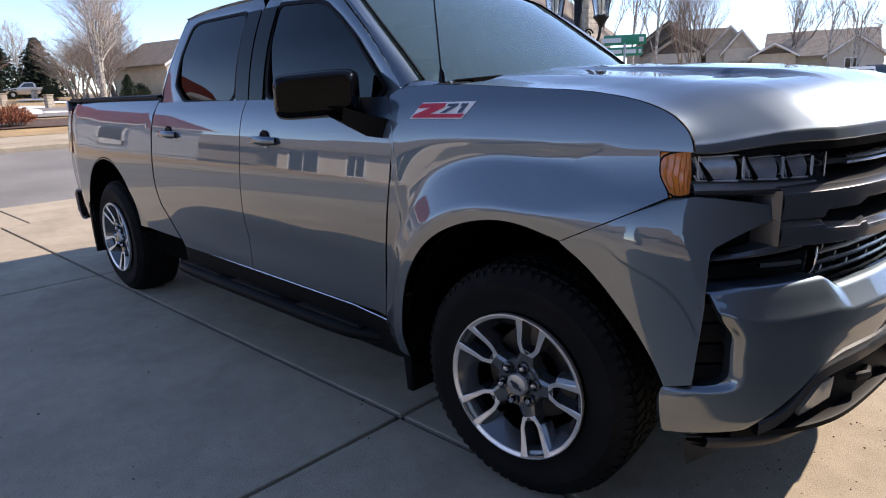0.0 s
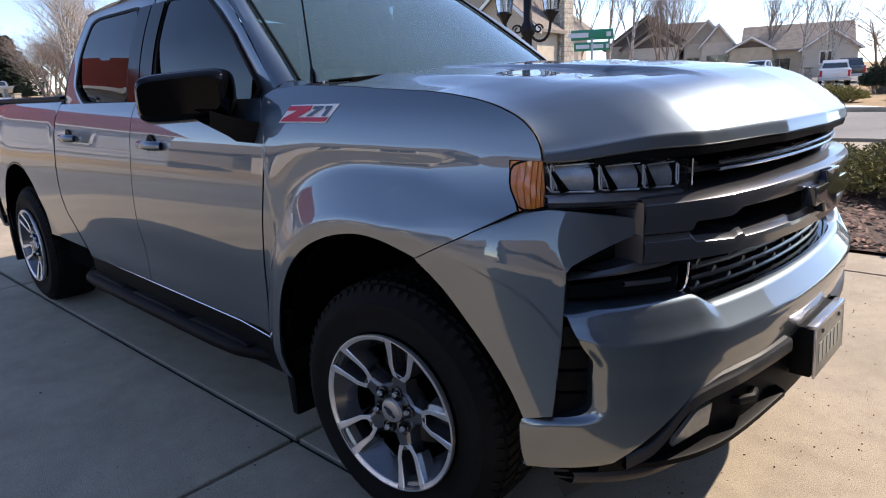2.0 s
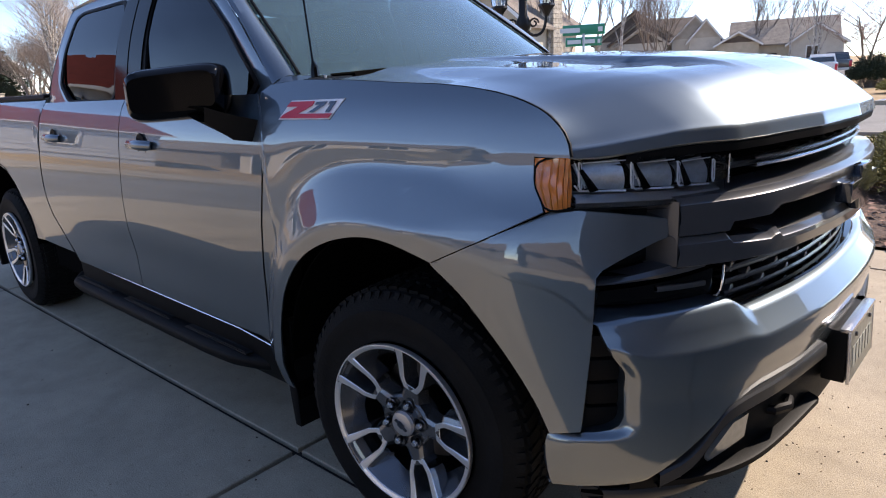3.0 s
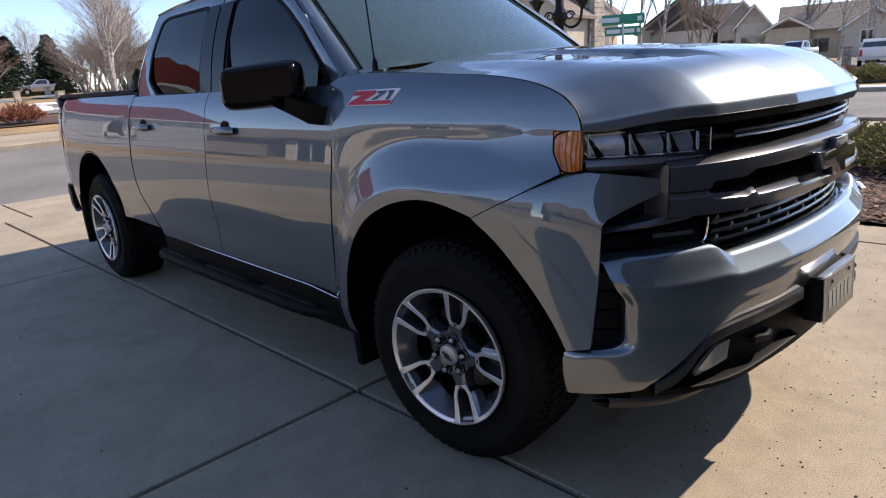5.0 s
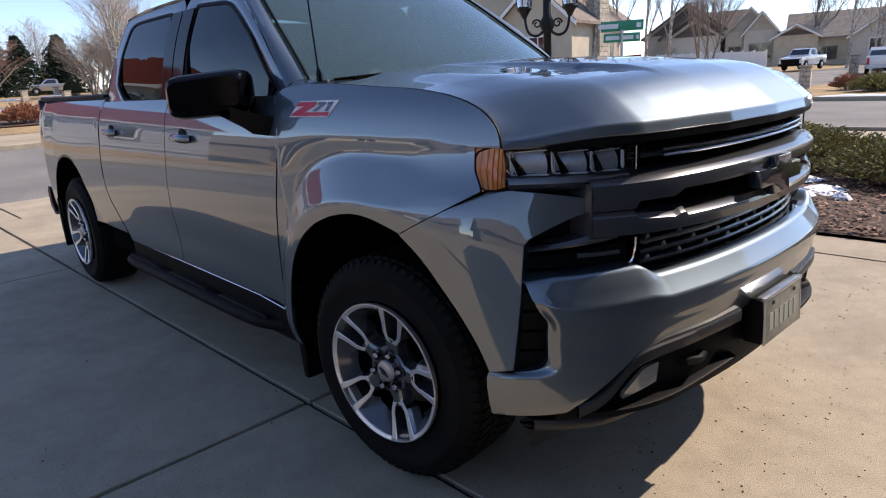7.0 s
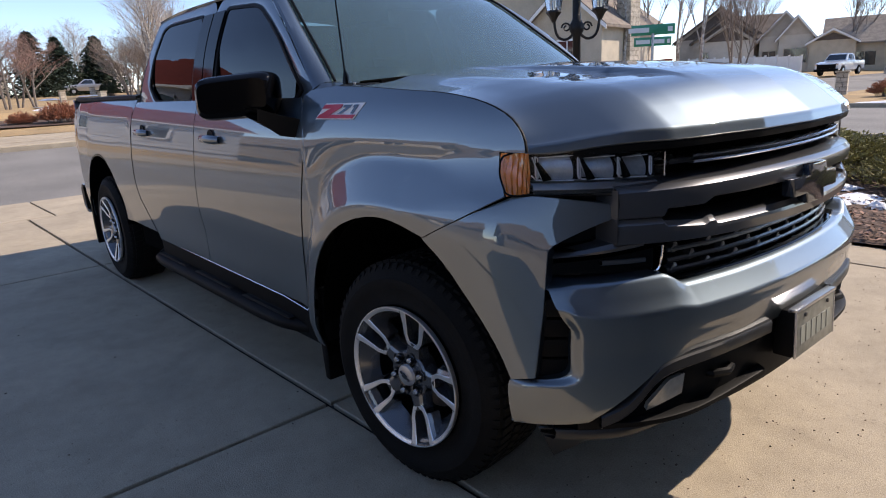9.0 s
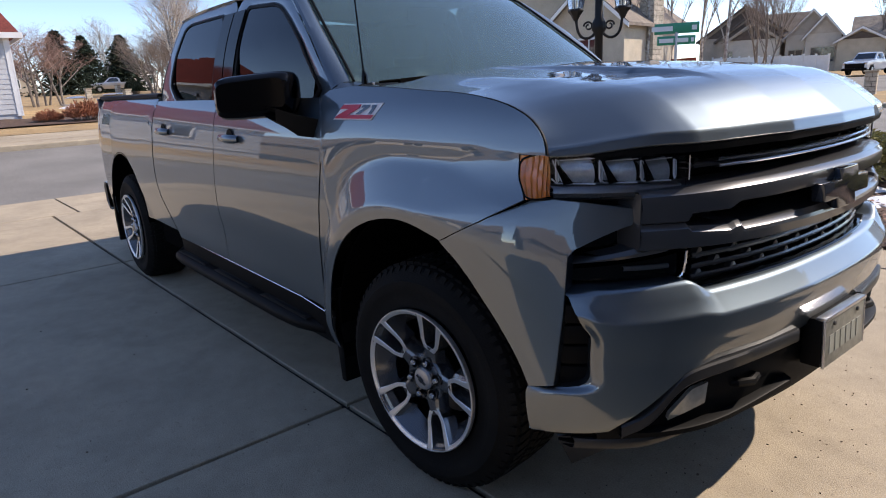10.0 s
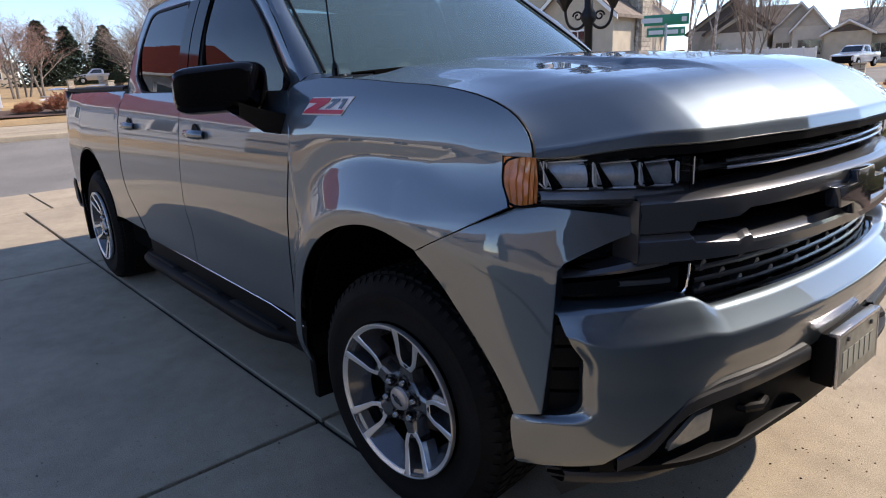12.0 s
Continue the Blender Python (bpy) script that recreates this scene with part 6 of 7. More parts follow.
hip = [(O, O, H), (O, -D - O, H), (-W - O, -D - O, H), (-W - O, O, H), (-W / 2, -1.3, H + 4.2), (-W / 2, -D + 0.9, H + 4.2)]
put("roof", mesh_of("roof", hip, [(0, 1, 5, 4), (1, 2, 5), (2, 3, 4, 5), (3, 0, 4), (3, 2, 1, 0)], SHINGLE_RED, 0), red_house)
put("fascia", mesh_of("fascia", *joined(brick_box(0.04, D + 2 * O + 0.1, 0.2, O + 0.02, -D / 2, H - 0.14), brick_box(W + 2 * O, 0.04, 0.2, -W / 2, O + 0.02, H - 0.14), brick_box(O, D + 2 * O, 0.02, O / 2, -D / 2, H - 0.05)), WHITE_TRIM, 0), red_house)
for y in (-1.25, -5.5, -9.5):
    fr = [brick_box(0.09, 1.15, 0.12, 0.05, y, 2.36), brick_box(0.09, 1.15, 0.12, 0.05, y, 0.68), brick_box(0.09, 0.12, 1.8, 0.05, y - 0.52, 0.68), brick_box(0.09, 0.12, 1.8, 0.05, y + 0.52, 0.68)]
    win = put("window", mesh_of("window", *joined(*fr), WHITE_TRIM, 0), red_house)
    put("pane", mesh_of("pane", *brick_box(0.05, 0.94, 1.6, 0.04, y, 0.78), DARK_GLASS, 0), win)

# Tan house with a stone pier across the junction.
tan_house = thing("house", "tan stucco house with a brown roof and a stone pier", "house", pose(-21.2, 32.0, rise(-21)))
M = Matrix.Translation((-7.0, 2.5, 0)) @ Matrix.Rotation(radians(12), 4, "Z")
gable_block(tan_house, 9.0, 12.0, 4.3, 7.6, SIDING_TAN, SHINGLE, M, 0.6)
window_on(tan_house, M, 2.4, 2.2, 1.4, 1.5, -6.0)
window_on(tan_house, M, -2.0, 2.2, 1.6, 1.5, -6.0)
M2 = Matrix.Translation((-1.6, -1.2, 0)) @ Matrix.Rotation(radians(12), 4, "Z")
gable_block(tan_house, 4.4, 7.0, 3.7, 5.6, SIDING_TAN, SHINGLE, M2, 0.45)
window_on(tan_house, M2, 0.2, 2.0, 1.1, 1.5, -3.5)
pier = thing("stone_pier", "tall stacked stone pier beside the tan house", "pier", pose(-20.6, 31.3, rise(-20.6)))
rng = random.Random(3)
put("core", mesh_of("core", *brick_box(0.86, 0.86, 6.4, 0, 0, -0.2), JOINT, 0), pier)
for k in range(24):
    z = 0.02 + k * 0.262
    cut = rng.uniform(-0.18, 0.18)
    for x0, x1 in ((-0.46, cut - 0.012), (cut + 0.012, 0.46)):
        put("stone", mesh_of("stone", *brick_box(x1 - x0, 0.94 + rng.uniform(0, 0.03), 0.25, 0.5 * (x0 + x1), 0, z, 0.015), STONE, 0), pier)

# Brown house with stacked front gables; its own x runs along the front.
brown_house = thing("house", "taupe house with brown roofs and stacked dark gables", "house", pose(-40.4, 71.6, rise(-40) - 0.1, 0, 0, 25.5))
for x, y, w, d, h, p, mat, fas, gm in ((4.4, 5.5, 9.6, 9.0, 3.7, 7.2, SIDING_BROWN, DARK_WOOD, DARK_WOOD), (4.9, 0.2, 6.4, 4.0, 3.5, 5.9, SIDING_BROWN, DARK_WOOD, DARK_WOOD),
                                       (5.3, -1.0, 5.5, 4.0, 3.2, 5.1, SIDING_SAND, SIDING_BROWN, DARK_WOOD), (11.0, 1.0, 4.8, 6.0, 3.4, 6.0, SIDING_SAND, WHITE_TRIM, SIDING_BROWN), (12.1, -0.6, 3.3, 5.0, 3.4, 5.4, SIDING_SAND, WHITE_TRIM, SIDING_BROWN)):
    gable_block(brown_house, w, d, h, p, mat, SHINGLE, Matrix.Translation((x, y, 0)), 0.4, fas, gm)
gable_block(brown_house, 7.0, 5.2, 3.5, 6.1, SIDING_BROWN, SHINGLE, Matrix.Translation((8.4, 3.6, 0)) @ Matrix.Rotation(radians(90), 4, "Z"), 0.4, DARK_WOOD)
window_on(brown_house, Matrix.Translation((12.1, -0.6, 0)), 0.0, 1.35, 2.2, 1.5, -2.5, SIDING_BROWN)
window_on(brown_house, Matrix.Translation((9.6, 1.0, 0)), 0.0, 1.3, 1.3, 1.3, -3.0, SIDING_BROWN)
window_on(brown_house, Matrix.Translation((5.3, -1.0, 0)), -2.2, 1.7, 0.5, 0.9, -2.0, SIDING_BROWN)

# Long grey-tan house beside it, and one more at the street's end.
grey_house = thing("house", "grey-tan house with a long grey roof and end gables", "house", pose(-27.6, 77.2, rise(-27) - 0.1, 0, 0, 16.8))
gable_block(grey_house, 4.2, 5.0, 2.9, 4.1, SIDING_TAN, SHINGLE_GREY, Matrix.Translation((2.0, -1.0, 0)), 0.4, WHITE_TRIM, DARK_WOOD)
gable_block(grey_house, 8.4, 10.0, 2.8, 5.3, SIDING_TAN, SHINGLE_GREY, Matrix.Translation((6.4, 2.0, 0)) @ Matrix.Rotation(radians(90), 4, "Z"), 0.5, WHITE_TRIM)
gable_block(grey_house, 5.0, 7.0, 2.7, 4.5, SIDING_SAND, SHINGLE_GREY, Matrix.Translation((9.6, 0.4, 0)), 0.5, WHITE_TRIM)
window_on(grey_house, Matrix.Translation((7.6, 2.0, 0)), 0.0, 1.7, 0.7, 1.2, -4.2)
window_on(grey_house, Matrix.Translation((4.9, 2.0, 0)), 0.0, 1.0, 2.0, 1.4, -4.2, SIDING_TAN)
window_on(grey_house, Matrix.Translation((9.6, 0.4, 0)), -0.4, 1.6, 1.0, 1.2, -3.5)
end_house = thing("house", "sand coloured house with a grey-brown roof", "house", pose(0.0, 62.0, rise(0)))
gable_block(end_house, 8.0, 13.0, 3.4, 6.2, SIDING_SAND, SHINGLE_GREY, Matrix.Rotation(radians(95), 4, "Z"), 0.6, WHITE_TRIM)
M = Matrix.Translation((-3.0, -4.6, 0))
gable_block(end_house, 5.0, 3.0, 3.0, 5.0, SIDING_SAND, SHINGLE_GREY, M, 0.4, WHITE_TRIM)
window_on(end_house, M, 0, 1.5, 1.8, 1.4, -1.5)
# Houses far up the rise.
for k, (x, y, w, d, turn, wall, roof) in enumerate(((-64.5, 25.6, 7.5, 9, 100, SIDING_TAN, SHINGLE), (-113, 26.4, 5.5, 6, 105, SIDING_SAND, SHINGLE), (-125, 10, 9, 9, 85, SIDING_TAN, SHINGLE))):
    ob = thing("house", "tan house with a brown roof among bare trees", "house", place(x, y, turn))
    gable_block(ob, w, d, 3.0, 3.0 + 0.30 * w, wall, roof, Matrix.Identity(4), 0.4)
    window_on(ob, Matrix.Identity(4), 1.5, 1.5, 1.5, 1.3, -d / 2)
# Out of view, added to shape reflections: a garage front ahead of the truck, neighbour houses on the shaded side.
own = thing("house", "plain tan garage front facing the drive, unseen, added to darken front reflections", "house", pose(7.25, 0.55, 0))
gable_block(own, 7.9, 7.0, 3.2, 5.2, BARN, SHINGLE, Matrix.Rotation(radians(90), 4, "Z"), 0.5)
for y in (-1.95, 1.95):
    door = put("garage_door", mesh_of("garage_door", *brick_box(0.06, 3.4, 2.3, -3.53, y, 0.02), BARN, 0), own)
    for z in (0.06, 0.63, 1.20, 1.77):
        put("door_panel", mesh_of("door_panel", *brick_box(0.03, 3.3, 0.5, -3.575, y, z, 0.006), BARN, 0), door)
# Unseen row; the taupe ones keep bright horizon sky out of the truck's reflections.
for x, y, turn, wall in ((-61.0, -20.0, 88, TAUPE), (-42.0, -23.0, 84, TAUPE), (-23.0, -22.0, 86, SIDING_SAND), (-5.0, -21.0, 90, TAUPE), (13.5, -20.0, 93, TAUPE)):
    pale = wall is SIDING_SAND
    next_house = thing("house", "pale sided neighbouring house with white trim" if pale else "plain taupe house out of view, added to block horizon sky", "house", pose(x, y, 0, 0, 0, turn), "neighbouring houses")
    gable_block(next_house, 8.0, 13.0, 2.6, 4.6, wall, SHINGLE, Matrix.Identity(4), 0.5, WHITE_TRIM if pale else TAUPE)
    if pale:
        for u, w, h in ((-4.0, 2.2, 1.5), (0.2, 1.2, 1.4), (4.2, 2.4, 1.5)):
            window_on(next_house, Matrix.Rotation(radians(90), 4, "Z"), u, 1.5, w, h, -4.0)
# White vinyl fence.
fence = thing("fence", "white vinyl panel fence in front of the brown house", "fence", pose(0, 0, 0))
a, b = Vector((-23.3, 63.2, 0)), Vector((-38.5, 70.6, 0))
n = 11
turn = math.degrees(math.atan2(b.y - a.y, b.x - a.x))
L1 = (b - a).length / n
post = mesh_of("post", *joined(brick_box(0.13, 0.13, 1.62), brick_box(0.17, 0.17, 0.05, 0, 0, 1.62, 0.01)), WHITE_TRIM, 0)
board = mesh_of("panel", *joined(brick_box(L1 - 0.12, 0.04, 1.38, 0, 0, 0.08), brick_box(L1 - 0.12, 0.07, 0.12, 0, 0, 1.42), brick_box(L1 - 0.12, 0.07, 0.12, 0, 0, 0.05)), WHITE_TRIM, 0)
for k in range(n + 1):
    p = a.lerp(b, k / n)
    put("post", post, fence, at=pose(p.x, p.y, rise(p.x) - 0.05, 0, 0, turn))
    if k < n:
        q = a.lerp(b, (k + 0.5) / n)
        put("panel", board, fence, at=pose(q.x, q.y, rise(q.x) - 0.05, 0, 0, turn))
red_fence = thing("fence", "red stained board fence beside the tan house", "fence", pose(-20.6, 34.5, rise(-20.6), 0, 0, 150))
plank = mesh_of("board", *brick_box(0.19, 0.03, 1.5), RED_WOOD, 0)
for k in range(16):
    put("board", plank, red_fence, at=pose(-1.6 + 0.2 * k, 0, 0.1))
put("rail", mesh_of("rail", *brick_box(3.3, 0.06, 0.1, -0.1, 0.04, 1.2), RED_WOOD, 0), red_fence)

# ---- street sign, lamp post, pillars ----
SIGN_GREEN = material("green_sign_sheet", (0.012, 0.26, 0.14), 0.35, vary=0.05, coat=0.3)
SIGN_WHITE = material("white_sign_film", (0.75, 0.78, 0.76), 0.4)
STEEL = material("galvanised_steel", (0.45, 0.46, 0.47), 0.45, 0.8, vary=0.1)
sign = thing("street_sign", "two green street name blades with white bars on a steel post", "street sign", pose(-6.54, 11.12, 0))
put("post", mesh_of("post", *tube([(0, 0, -0.1), (0, 0, 2.20)], 0.03, 8), STEEL), sign)
put("cap", mesh_of("cap", *brick_box(0.05, 0.05, 0.06, 0, 0, 2.13), STEEL, 0), sign)
for z, w, turn, words, dz in ((2.17, 0.92, 33, ((-0.30, 0.44), (0.36, 0.10)), 0.22), (1.935, 0.80, 42, ((-0.21, 0.30), (0.11, 0.28), (0.34, 0.06)), 0.19)):
    m = pose(0, 0, z, 0, 0, turn)
    blade = put("blade", mesh_of("blade", *moved(brick_box(w, 0.02, dz, 0, 0, 0, 0.004), m), SIGN_GREEN), sign, "green blade")
    for x, ww in words:
        put("word_bar", mesh_of("word_bar", *moved(brick_box(ww, 0.006, dz * 0.45, x, -0.013, dz * 0.27), m), SIGN_WHITE, 0), blade)

lamp = thing("lamp_post", "black ornate lamp post with three glass lanterns", "street lamp", pose(-2.80, 3.60, 0.25))
IRON = material("black_cast_iron", (0.010, 0.010, 0.011), 0.45, 0.4, bump=0.2, bump_scale=50)
LANTERN = glass("seeded_lantern_glass", (0.86, 0.84, 0.78), 0.25)
put("pole", mesh_of("pole", *tube([(0, 0, -0.26), (0, 0, 0.15), (0, 0, 0.2), (0, 0, 1.55), (0, 0, 1.60), (0, 0, 1.66), (0, 0, 1.72), (0, 0, 2.25)], [0.12, 0.10, 0.05, 0.042, 0.075, 0.075, 0.045, 0.04], 14), IRON), lamp)
for k, (dx, z0) in enumerate(((-0.24, 1.80), (0.24, 1.80), (0.0, 2.02))):
    ux, uy = 0.79 * dx, 0.61 * dx
    if dx:
        arm = tube(soft([(0, 0, 1.62), (ux * 0.4, uy * 0.4, 1.50), (ux * 0.9, uy * 0.9, 1.55), (ux, uy, z0 - 0.04)], 14), 0.016, 6)
        curl = tube([(ux * 0.45 + 0.05 * math.cos(a) * math.copysign(0.79, dx) * (1 - a / 12), uy * 0.45 + 0.05 * math.cos(a) * math.copysign(0.61, dx) * (1 - a / 12), 1.64 + 0.05 * math.sin(a) * (1 - a / 12)) for a in np.linspace(0, 8, 18)], 0.010, 5)
        put("scroll_arm", mesh_of("scroll_arm", *joined(arm, curl), IRON), lamp)
    cup = tube([(ux, uy, z0 - 0.10), (ux, uy, z0 - 0.04), (ux, uy, z0), (ux, uy, z0 + 0.02)], [0.02, 0.05, 0.085, 0.08], 6)
    lan = put("lantern", mesh_of("lantern", *cup, IRON, 20), lamp)
    gl = put("lantern_glass", mesh_of("lantern_glass", *sheet([[(ux + r * math.cos(a), uy + r * math.sin(a), z) for a in (math.pi / 3 * q for q in range(6))] for r, z in ((0.075, z0 + 0.02), (0.125, z0 + 0.30))], True), LANTERN, 20), lan)
    gl.visible_shadow = False
    put("cage_bars", mesh_of("cage_bars", *joined(*(tube([(ux + 0.078 * math.cos(a), uy + 0.078 * math.sin(a), z0 + 0.02), (ux + 0.128 * math.cos(a), uy + 0.128 * math.sin(a), z0 + 0.30)], 0.006, 4) for a in (math.pi / 3 * q for q in range(6)))), IRON, 0), lan)
    put("lantern_roof", mesh_of("lantern_roof", *tube([(ux, uy, z0 + 0.30), (ux, uy, z0 + 0.32), (ux, uy, z0 + 0.40), (ux, uy, z0 + 0.44), (ux, uy, z0 + 0.50)], [0.15, 0.14, 0.05, 0.03, 0.012], 6), IRON, 20), lan)
    put("bulb", mesh_of("bulb", *tube([(ux, uy, z0 + 0.02), (ux, uy, z0 + 0.10), (ux, uy, z0 + 0.18), (ux, uy, z0 + 0.22)], [0.012, 0.014, 0.022, 0.006], 8), SIGN_WHITE), lan)


def stone_pillar(h, w):
    ob = thing("stone_pillar", "square stone mailbox pillar with a flat cap", "pillar", group="stone pillars")
    put("core", mesh_of("core", *brick_box(w - 0.06, w - 0.06, h), JOINT, 0), ob)
    courses = max(4, int(h / 0.16))
    for k in range(courses):
        z = k * h / courses
        c = 0.12 * (-1) ** k * w
        for x0, x1 in ((-w / 2, c - 0.008), (c + 0.008, w / 2)):
            put("stone", mesh_of("stone", *brick_box(x1 - x0, w, h / courses - 0.014, (x0 + x1) / 2, 0, z, 0.01), STONE, 0), ob)
    put("cap", mesh_of("cap", *brick_box(w + 0.1, w + 0.1, 0.07, 0, 0, h, 0.015), CONCRETE, 0), ob)
    return ob


first = stone_pillar(0.95, 0.44)
first.matrix_basis = place(-8.4, 28.6, 12)
for x, y, t, s in ((-11.9, 48.2, 20, 1.2), (-10.5, 48.2, 10, 1.2), (-41.0, 8.1, 15, 0.82), (-52.3, 8.2, 5, 0.85), (-70, 14.3, 15, 0.9), (-68.5, 18.3, 15, 0.9)):
    stand(copy_thing(first, Matrix.Identity(4)), x, y, t, s)

# ---- parked pickups ----
CAR_WHITE = material("white_car_paint", (0.72, 0.73, 0.74), 0.3, coat=1.0, vary=0.03)
CAR_SILVER = material("silver_car_paint", (0.42, 0.43, 0.45), 0.3, 0.6, coat=1.0)
CAR_DARK = material("charcoal_car_paint", (0.03, 0.032, 0.036), 0.3, 0.3, coat=1.0)


def parked_pickup(paint, label):
    """A smaller, simpler pickup for the distance; x forward, origin on the ground under its middle."""
    ob = thing("pickup_truck", label, "truck", group="parked pickups")
    side = [(-2.7, 0.55), (-2.7, 1.18), (-0.75, 1.20), (-0.72, 1.22), (0.95, 1.22), (1.1, 1.20), (2.45, 1.06), (2.62, 0.95), (2.66, 0.50), (2.2, 0.42), (1.95, 0.80), (1.35, 0.80), (1.1, 0.42), (-1.1, 0.42), (-1.35, 0.80), (-1.95, 0.80), (-2.2, 0.48)]
    v, f = slab(side, 1.86, 0.03)
    put("body", mesh_of("body", [(x, y - 0.93, z) for x, y, z in v], f, paint), ob)
    rows = []
    for x, hw, z in ((-0.85, 0.86, 1.20), (-0.78, 0.80, 1.62), (-0.55, 0.72, 1.78), (0.20, 0.72, 1.80), (0.45, 0.74, 1.74), (1.05, 0.86, 1.21)):
        rows.append([(x, -hw, z), (x, -hw * 0.5, z + 0.02), (x, hw * 0.5, z + 0.02), (x, hw, z)])
    top = sheet(rows)
    poly = [(-0.85, 1.20), (-0.78, 1.62), (-0.55, 1.78), (0.20, 1.80), (0.45, 1.74), (1.05, 1.21)]
    cab_v, cab_f = [], []
    for x, z in poly:
        hw = 0.88 - (z - 1.2) * 0.24
        cab_v += [(x, -hw, z), (x, hw, z)]
    m = len(poly)
    cab_f = [(2 * k, 2 * k + 1, 2 * k + 3, 2 * k + 2) for k in range(m - 1)] + [tuple(range(0, 2 * m, 2)), tuple(range(2 * m - 1, 0, -2))]
    put("cab", mesh_of("cab", cab_v, cab_f, paint, 20), ob)
    for y in (-1, 1):
        win = [(-0.62, 1.25), (-0.58, 1.62), (-0.45, 1.70), (0.16, 1.71), (0.34, 1.66), (0.80, 1.25)]
        wv = [(x, y * (0.886 - (z - 1.2) * 0.24), z) for x, z in win]
        put("side_window", mesh_of("side_window", wv, [tuple(range(6))], DARK_GLASS, 0), ob)
    for xs in (((0.50, 1.70), (0.98, 1.26)), ((-0.80, 1.56), (-0.855, 1.24))):
        (x0, z0), (x1, z1) = xs
        s = 0.012 if x0 > 0 else -0.012
        q = [(x0 + s, -0.68, z0 + 0.012), (x0 + s, 0.68, z0 + 0.012), (x1 + s, 0.78, z1 + 0.012), (x1 + s, -0.78, z1 + 0.012)]
        put("windshield" if x0 > 0 else "rear_window", mesh_of("windshield", q, [(0, 1, 2, 3)], DARK_GLASS, 0), ob)
    put("grille", mesh_of("grille", *brick_box(0.06, 1.5, 0.36, 2.64, 0, 0.58, 0.02), MATT_BLACK), ob)
    put("front_bumper", mesh_of("front_bumper", *brick_box(0.16, 1.88, 0.22, 2.68, 0, 0.36, 0.03), MATT_BLACK), ob)
    put("rear_bumper", mesh_of("rear_bumper", *brick_box(0.16, 1.84, 0.2, -2.76, 0, 0.42, 0.03), STEEL), ob)
    put("tailgate_panel", mesh_of("tailgate_panel", *brick_box(0.03, 1.4, 0.42, -2.71, 0, 0.66, 0.008), paint), ob)
    for y in (-0.82, 0.82):
        put("tail_lamp", mesh_of("tail_lamp", *brick_box(0.05, 0.16, 0.42, -2.70, y, 0.68, 0.01), EMBLEM_RED), ob)
        put("headlamp", mesh_of("headlamp", *brick_box(0.06, 0.26, 0.16, 2.60, y * 0.95, 0.84, 0.02), SILVER), ob)
    for x in (-1.65, 1.65):
        for y in (-0.84, 0.84):
            wv, wf = lathe([(0.0, -0.11), (0.22, -0.12), (0.25, -0.13), (0.37, -0.12), (0.385, -0.08), (0.385, 0.08), (0.37, 0.12), (0.25, 0.13), (0.0, 0.11)], 20)
            w = put("wheel", mesh_of("wheel", *moved((wv, wf), Matrix.Translation((x, y, 0.385))), RUBBER), ob)
            put("rim", mesh_of("rim", *moved(lathe([(0.0, -0.135), (0.2, -0.135), (0.23, -0.12)], 16), Matrix.Translation((x, y, 0.385)) @ (Matrix.Identity(4) if y < 0 else Matrix.Rotation(math.pi, 4, "Z"))), STEEL), w)
    return ob


stand(parked_pickup(CAR_WHITE, "white pickup with a black grille parked in the street"), -18.0, 57.0, -93, 0.93)
stand(parked_pickup(CAR_WHITE, "white pickup seen from its tailgate, parked by the kerb"), -10.2, 47.8, 104, 0.94)
stand(parked_pickup(CAR_DARK, "dark pickup parked beyond the white one"), -11.4, 57.5, 104, 1.0)
stand(parked_pickup(CAR_SILVER, "silver pickup parked before the spruces"), -90.0, 18.4, 262, 1.0)

# ---- trees and far bushes ----
big = bare_tree(1, 11.5, 0.13, PALE_BARK, PALE_TWIG, "tall bare cottonwood with pale bark", 4, 0.75, 4, lean=0.05, slim=0.62)
stand(big, -57.5, 16.4, 0)
stand(copy_thing(big, Matrix.Identity(4)), -68.0, 21.5, 130, 0.85)
stand(copy_thing(big, Matrix.Identity(4)), -101, 19.9, 70, 0.80)
birch = bare_tree(4, 9.5, 0.12, PALE_BARK, TWIG, "slender bare aspen with pale trunk", 1, 0.42, 3)
for x, y, t, s in ((-22.6, 36.9, 0, 1.0), (-21.2, 37.7, 80, 0.9), (-19.6, 37.5, 160, 1.05), (-20.4, 30.6, 220, 0.9), (-16.2, 62.0, 100, 0.95), (-14.6, 63.5, 200, 0.9), (-13.9, 62.8, 20, 0.85)):
    stand(copy_thing(birch, Matrix.Identity(4)) if x != -22.6 else birch, x, y, t, s)
mid = bare_tree(7, 7.5, 0.09, BARK, TWIG, "bare many-stemmed street tree", 3, 0.42, 4)
for x, y, t, s in ((-25.0, 53.5, 0, 1.0), (-34, 74, 40, 1.3), (-24, 78, 140, 1.3), (-8, 76, 60, 1.2), (4.0, 50.0, 20, 0.9), (-30, 66, 70, 1.1)):
    stand(copy_thing(mid, Matrix.Identity(4)) if x != -25.0 else mid, x, y, t, s)
russet = bare_tree(12, 4.2, 0.08, BARK, RED_TWIG, "bare russet ornamental tree", 2, 0.95, 4, lean=0.20)
stand(russet, -41.5, 3.4, 0)
stand(copy_thing(russet, Matrix.Identity(4)), -43.4, 4.2, 90, 0.92)
for x, y, t, s in ((-6.3, 39.2, 50, 1.05), (-42.6, 4.9, 290, 0.95), (-45.5, 2.6, 30, 1.0)):
    stand(copy_thing(russet, Matrix.Identity(4)), x, y, t, s)
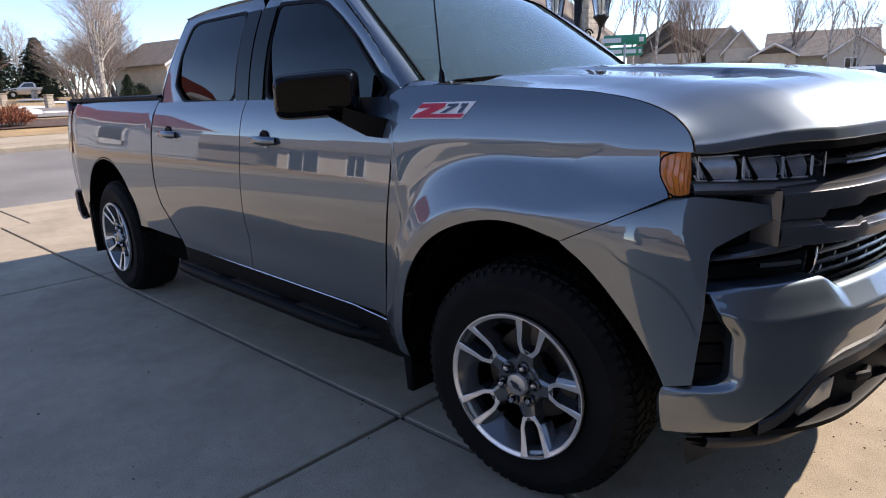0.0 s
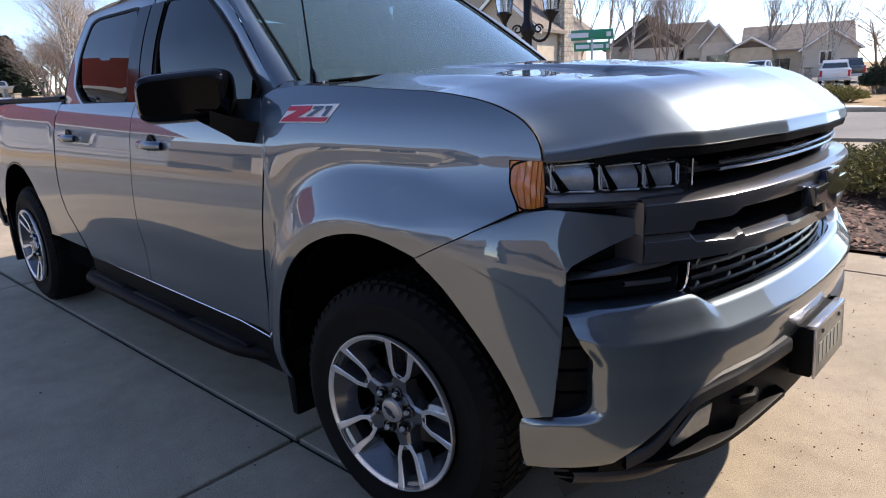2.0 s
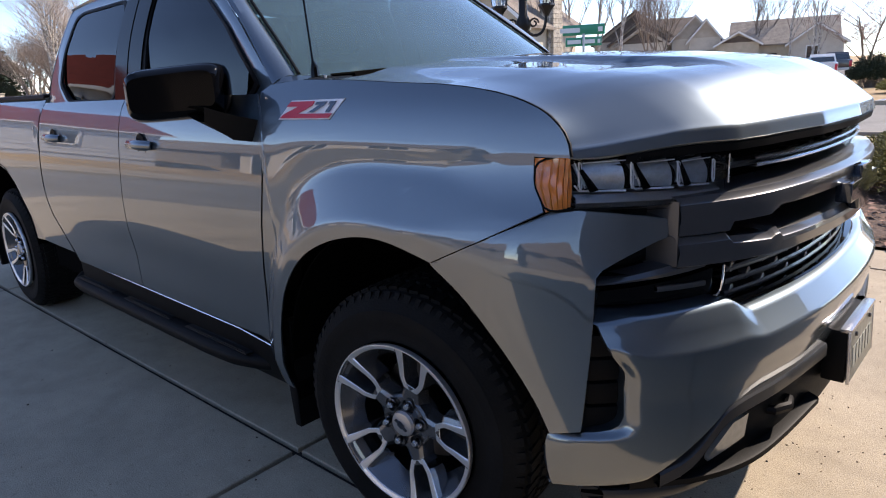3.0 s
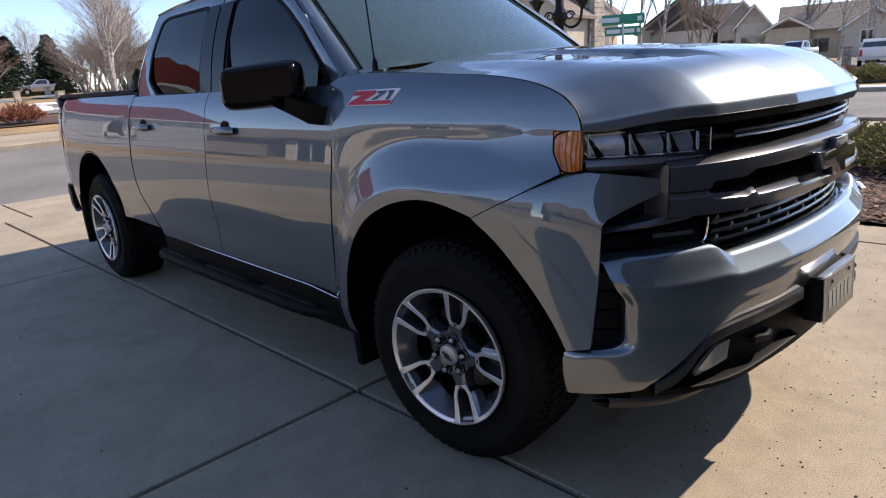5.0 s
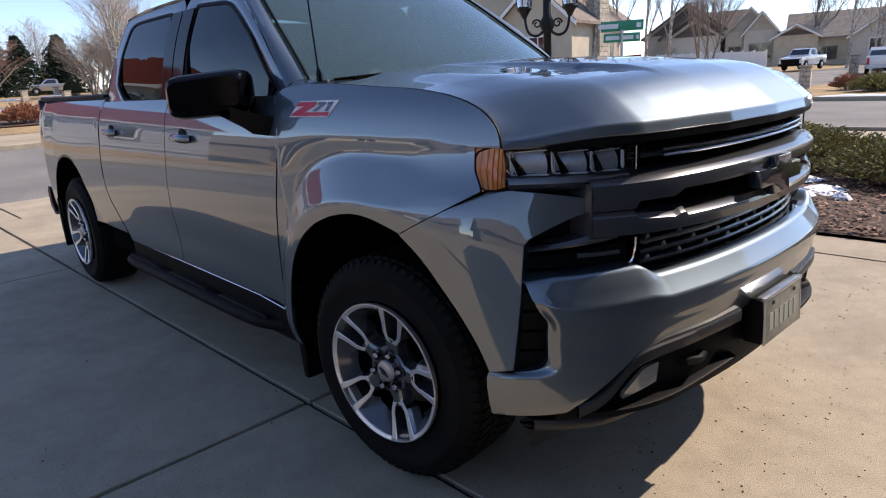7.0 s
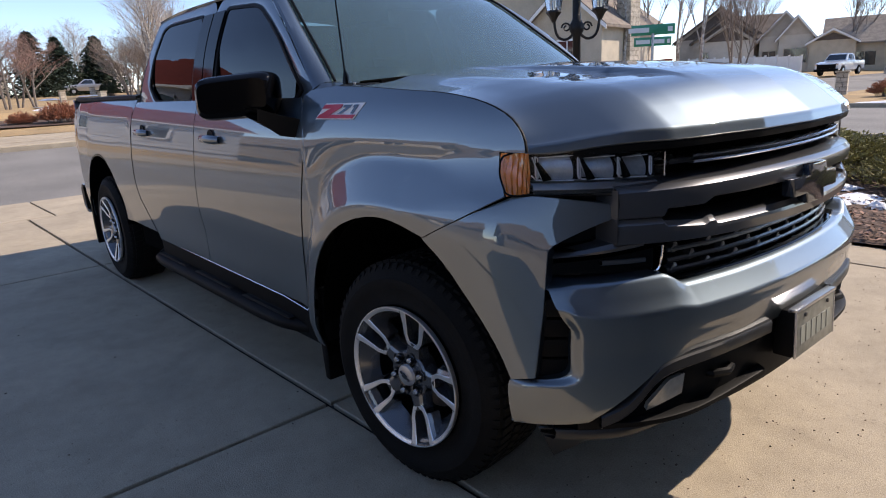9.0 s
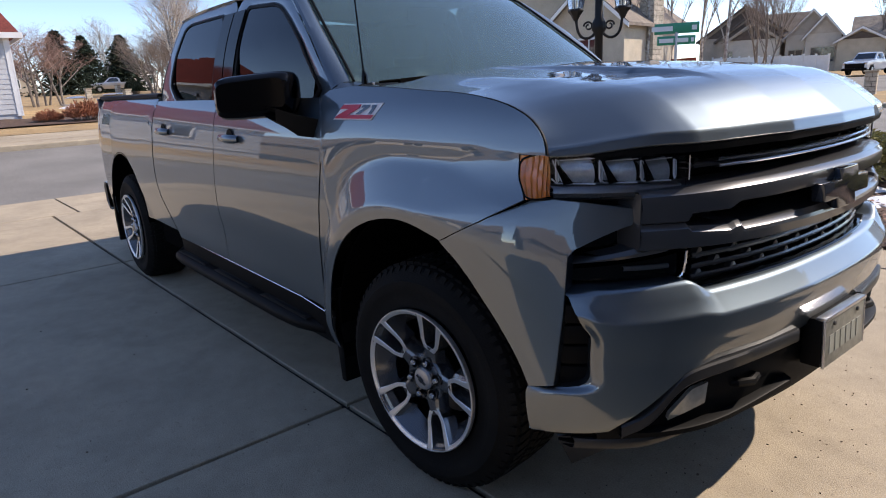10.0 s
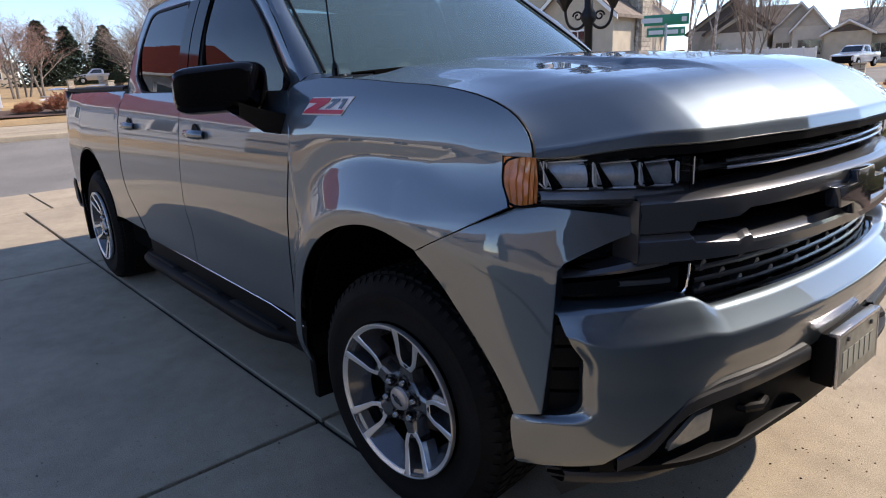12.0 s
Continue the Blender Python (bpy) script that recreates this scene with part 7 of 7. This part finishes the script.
brown_tree = bare_tree(15, 5.0, 0.08, BARK, TWIG, "dense bare brown thicket tree", 5, 0.8, 4, lean=0.35)
stand(brown_tree, -64.6, 16.2, 150, 1.0)
for x, y, t, s in ((-62.0, 18.0, 30, 0.9), (-66.0, 18.6, 80, 1.1), (-70.0, 21.5, 200, 1.2), (-75.0, 20.0, 310, 1.1), (-78.0, 24.5, 120, 1.2)):
    stand(copy_thing(brown_tree, Matrix.Identity(4)), x, y, t, s)
fir = spruce(31, 5.9, 3.5, "dense dark green spruce tree")
for x, y, t, s in ((-97, 17.0, 0, 1.25), (-97.3, 21.7, 50, 1.28), (-88.0, 12.5, 100, 1.25), (-104, 22.8, 200, 1.1), (-58.0, 18.6, 40, 0.36)):
    stand(copy_thing(fir, Matrix.Identity(4)) if y != 17.0 else fir, x, y, t, s)
barberry = shrub(51, 1.0, 1.0, 1.0, BARBERRY, "russet leafless barberry bush", 420, 0.10, "bush", 1.0)
stand(barberry, -24.0, 2.6, 0, 0.80)
for x, y, t, s in ((-24.6, 1.5, 60, 0.5), (-6.2, 26.6, 10, 0.68)):
    stand(copy_thing(barberry, Matrix.Identity(4)), x, y, t, s)
green = shrub(52, 1.1, 0.9, 0.70, JUNIPER, "green clipped evergreen bush", 700, 0.09, "bush", 0.5)
stand(green, -4.8, 25.2)
stand(copy_thing(green, Matrix.Identity(4)), -2.6, 27.0, 70, 1.0)
hedge = shrub(53, 1.3, 1.2, 1.9, SPRUCE, "dark rounded evergreen bush", 900, 0.13, "bush", 0.4)
stand(hedge, -4.8, 33.4, 0, 0.8)
for x, y, t, s in ((-60.5, 20.5, 40, 0.7), (-66.5, 15.0, 90, 0.6), (-83.0, 19.0, 10, 0.8)):
    stand(copy_thing(hedge, Matrix.Identity(4)), x, y, t, s)
flat_area("planting_bed", np.linspace(-27.0, -23.0, 14), np.linspace(-2.0, 6.0, 14), MULCH, 0.10, "planting bed with dark mulch before the house", category="flower bed", noise_h=0.05)


def boulder(seed, s):
    bm = bmesh.new()
    bmesh.ops.create_icosphere(bm, subdivisions=3, radius=1)
    for p in bm.verts:
        p.co *= 1 + 0.25 * noise.noise(p.co * 1.3 + Vector((seed, 0, 0))) + 0.06 * noise.noise(p.co * 5)
        p.co.z *= 0.6
        p.co *= s
    bm.verts.index_update()
    out = [tuple(p.co) for p in bm.verts], [tuple(q.index for q in fc.verts) for fc in bm.faces]
    bm.free()
    return out


for k, (x, y, s) in enumerate(((-5.5, 26.8, 0.55), (-4.9, 26.0, 0.3), (-33, 5.2, 0.5))):
    tagged(put("boulder", mesh_of("boulder", *boulder(k, s), SNOW_STONE, 60), at=pose(x, y, rise(x) + 0.15 * s)), "pale round landscape boulder", "rock", "boulders")
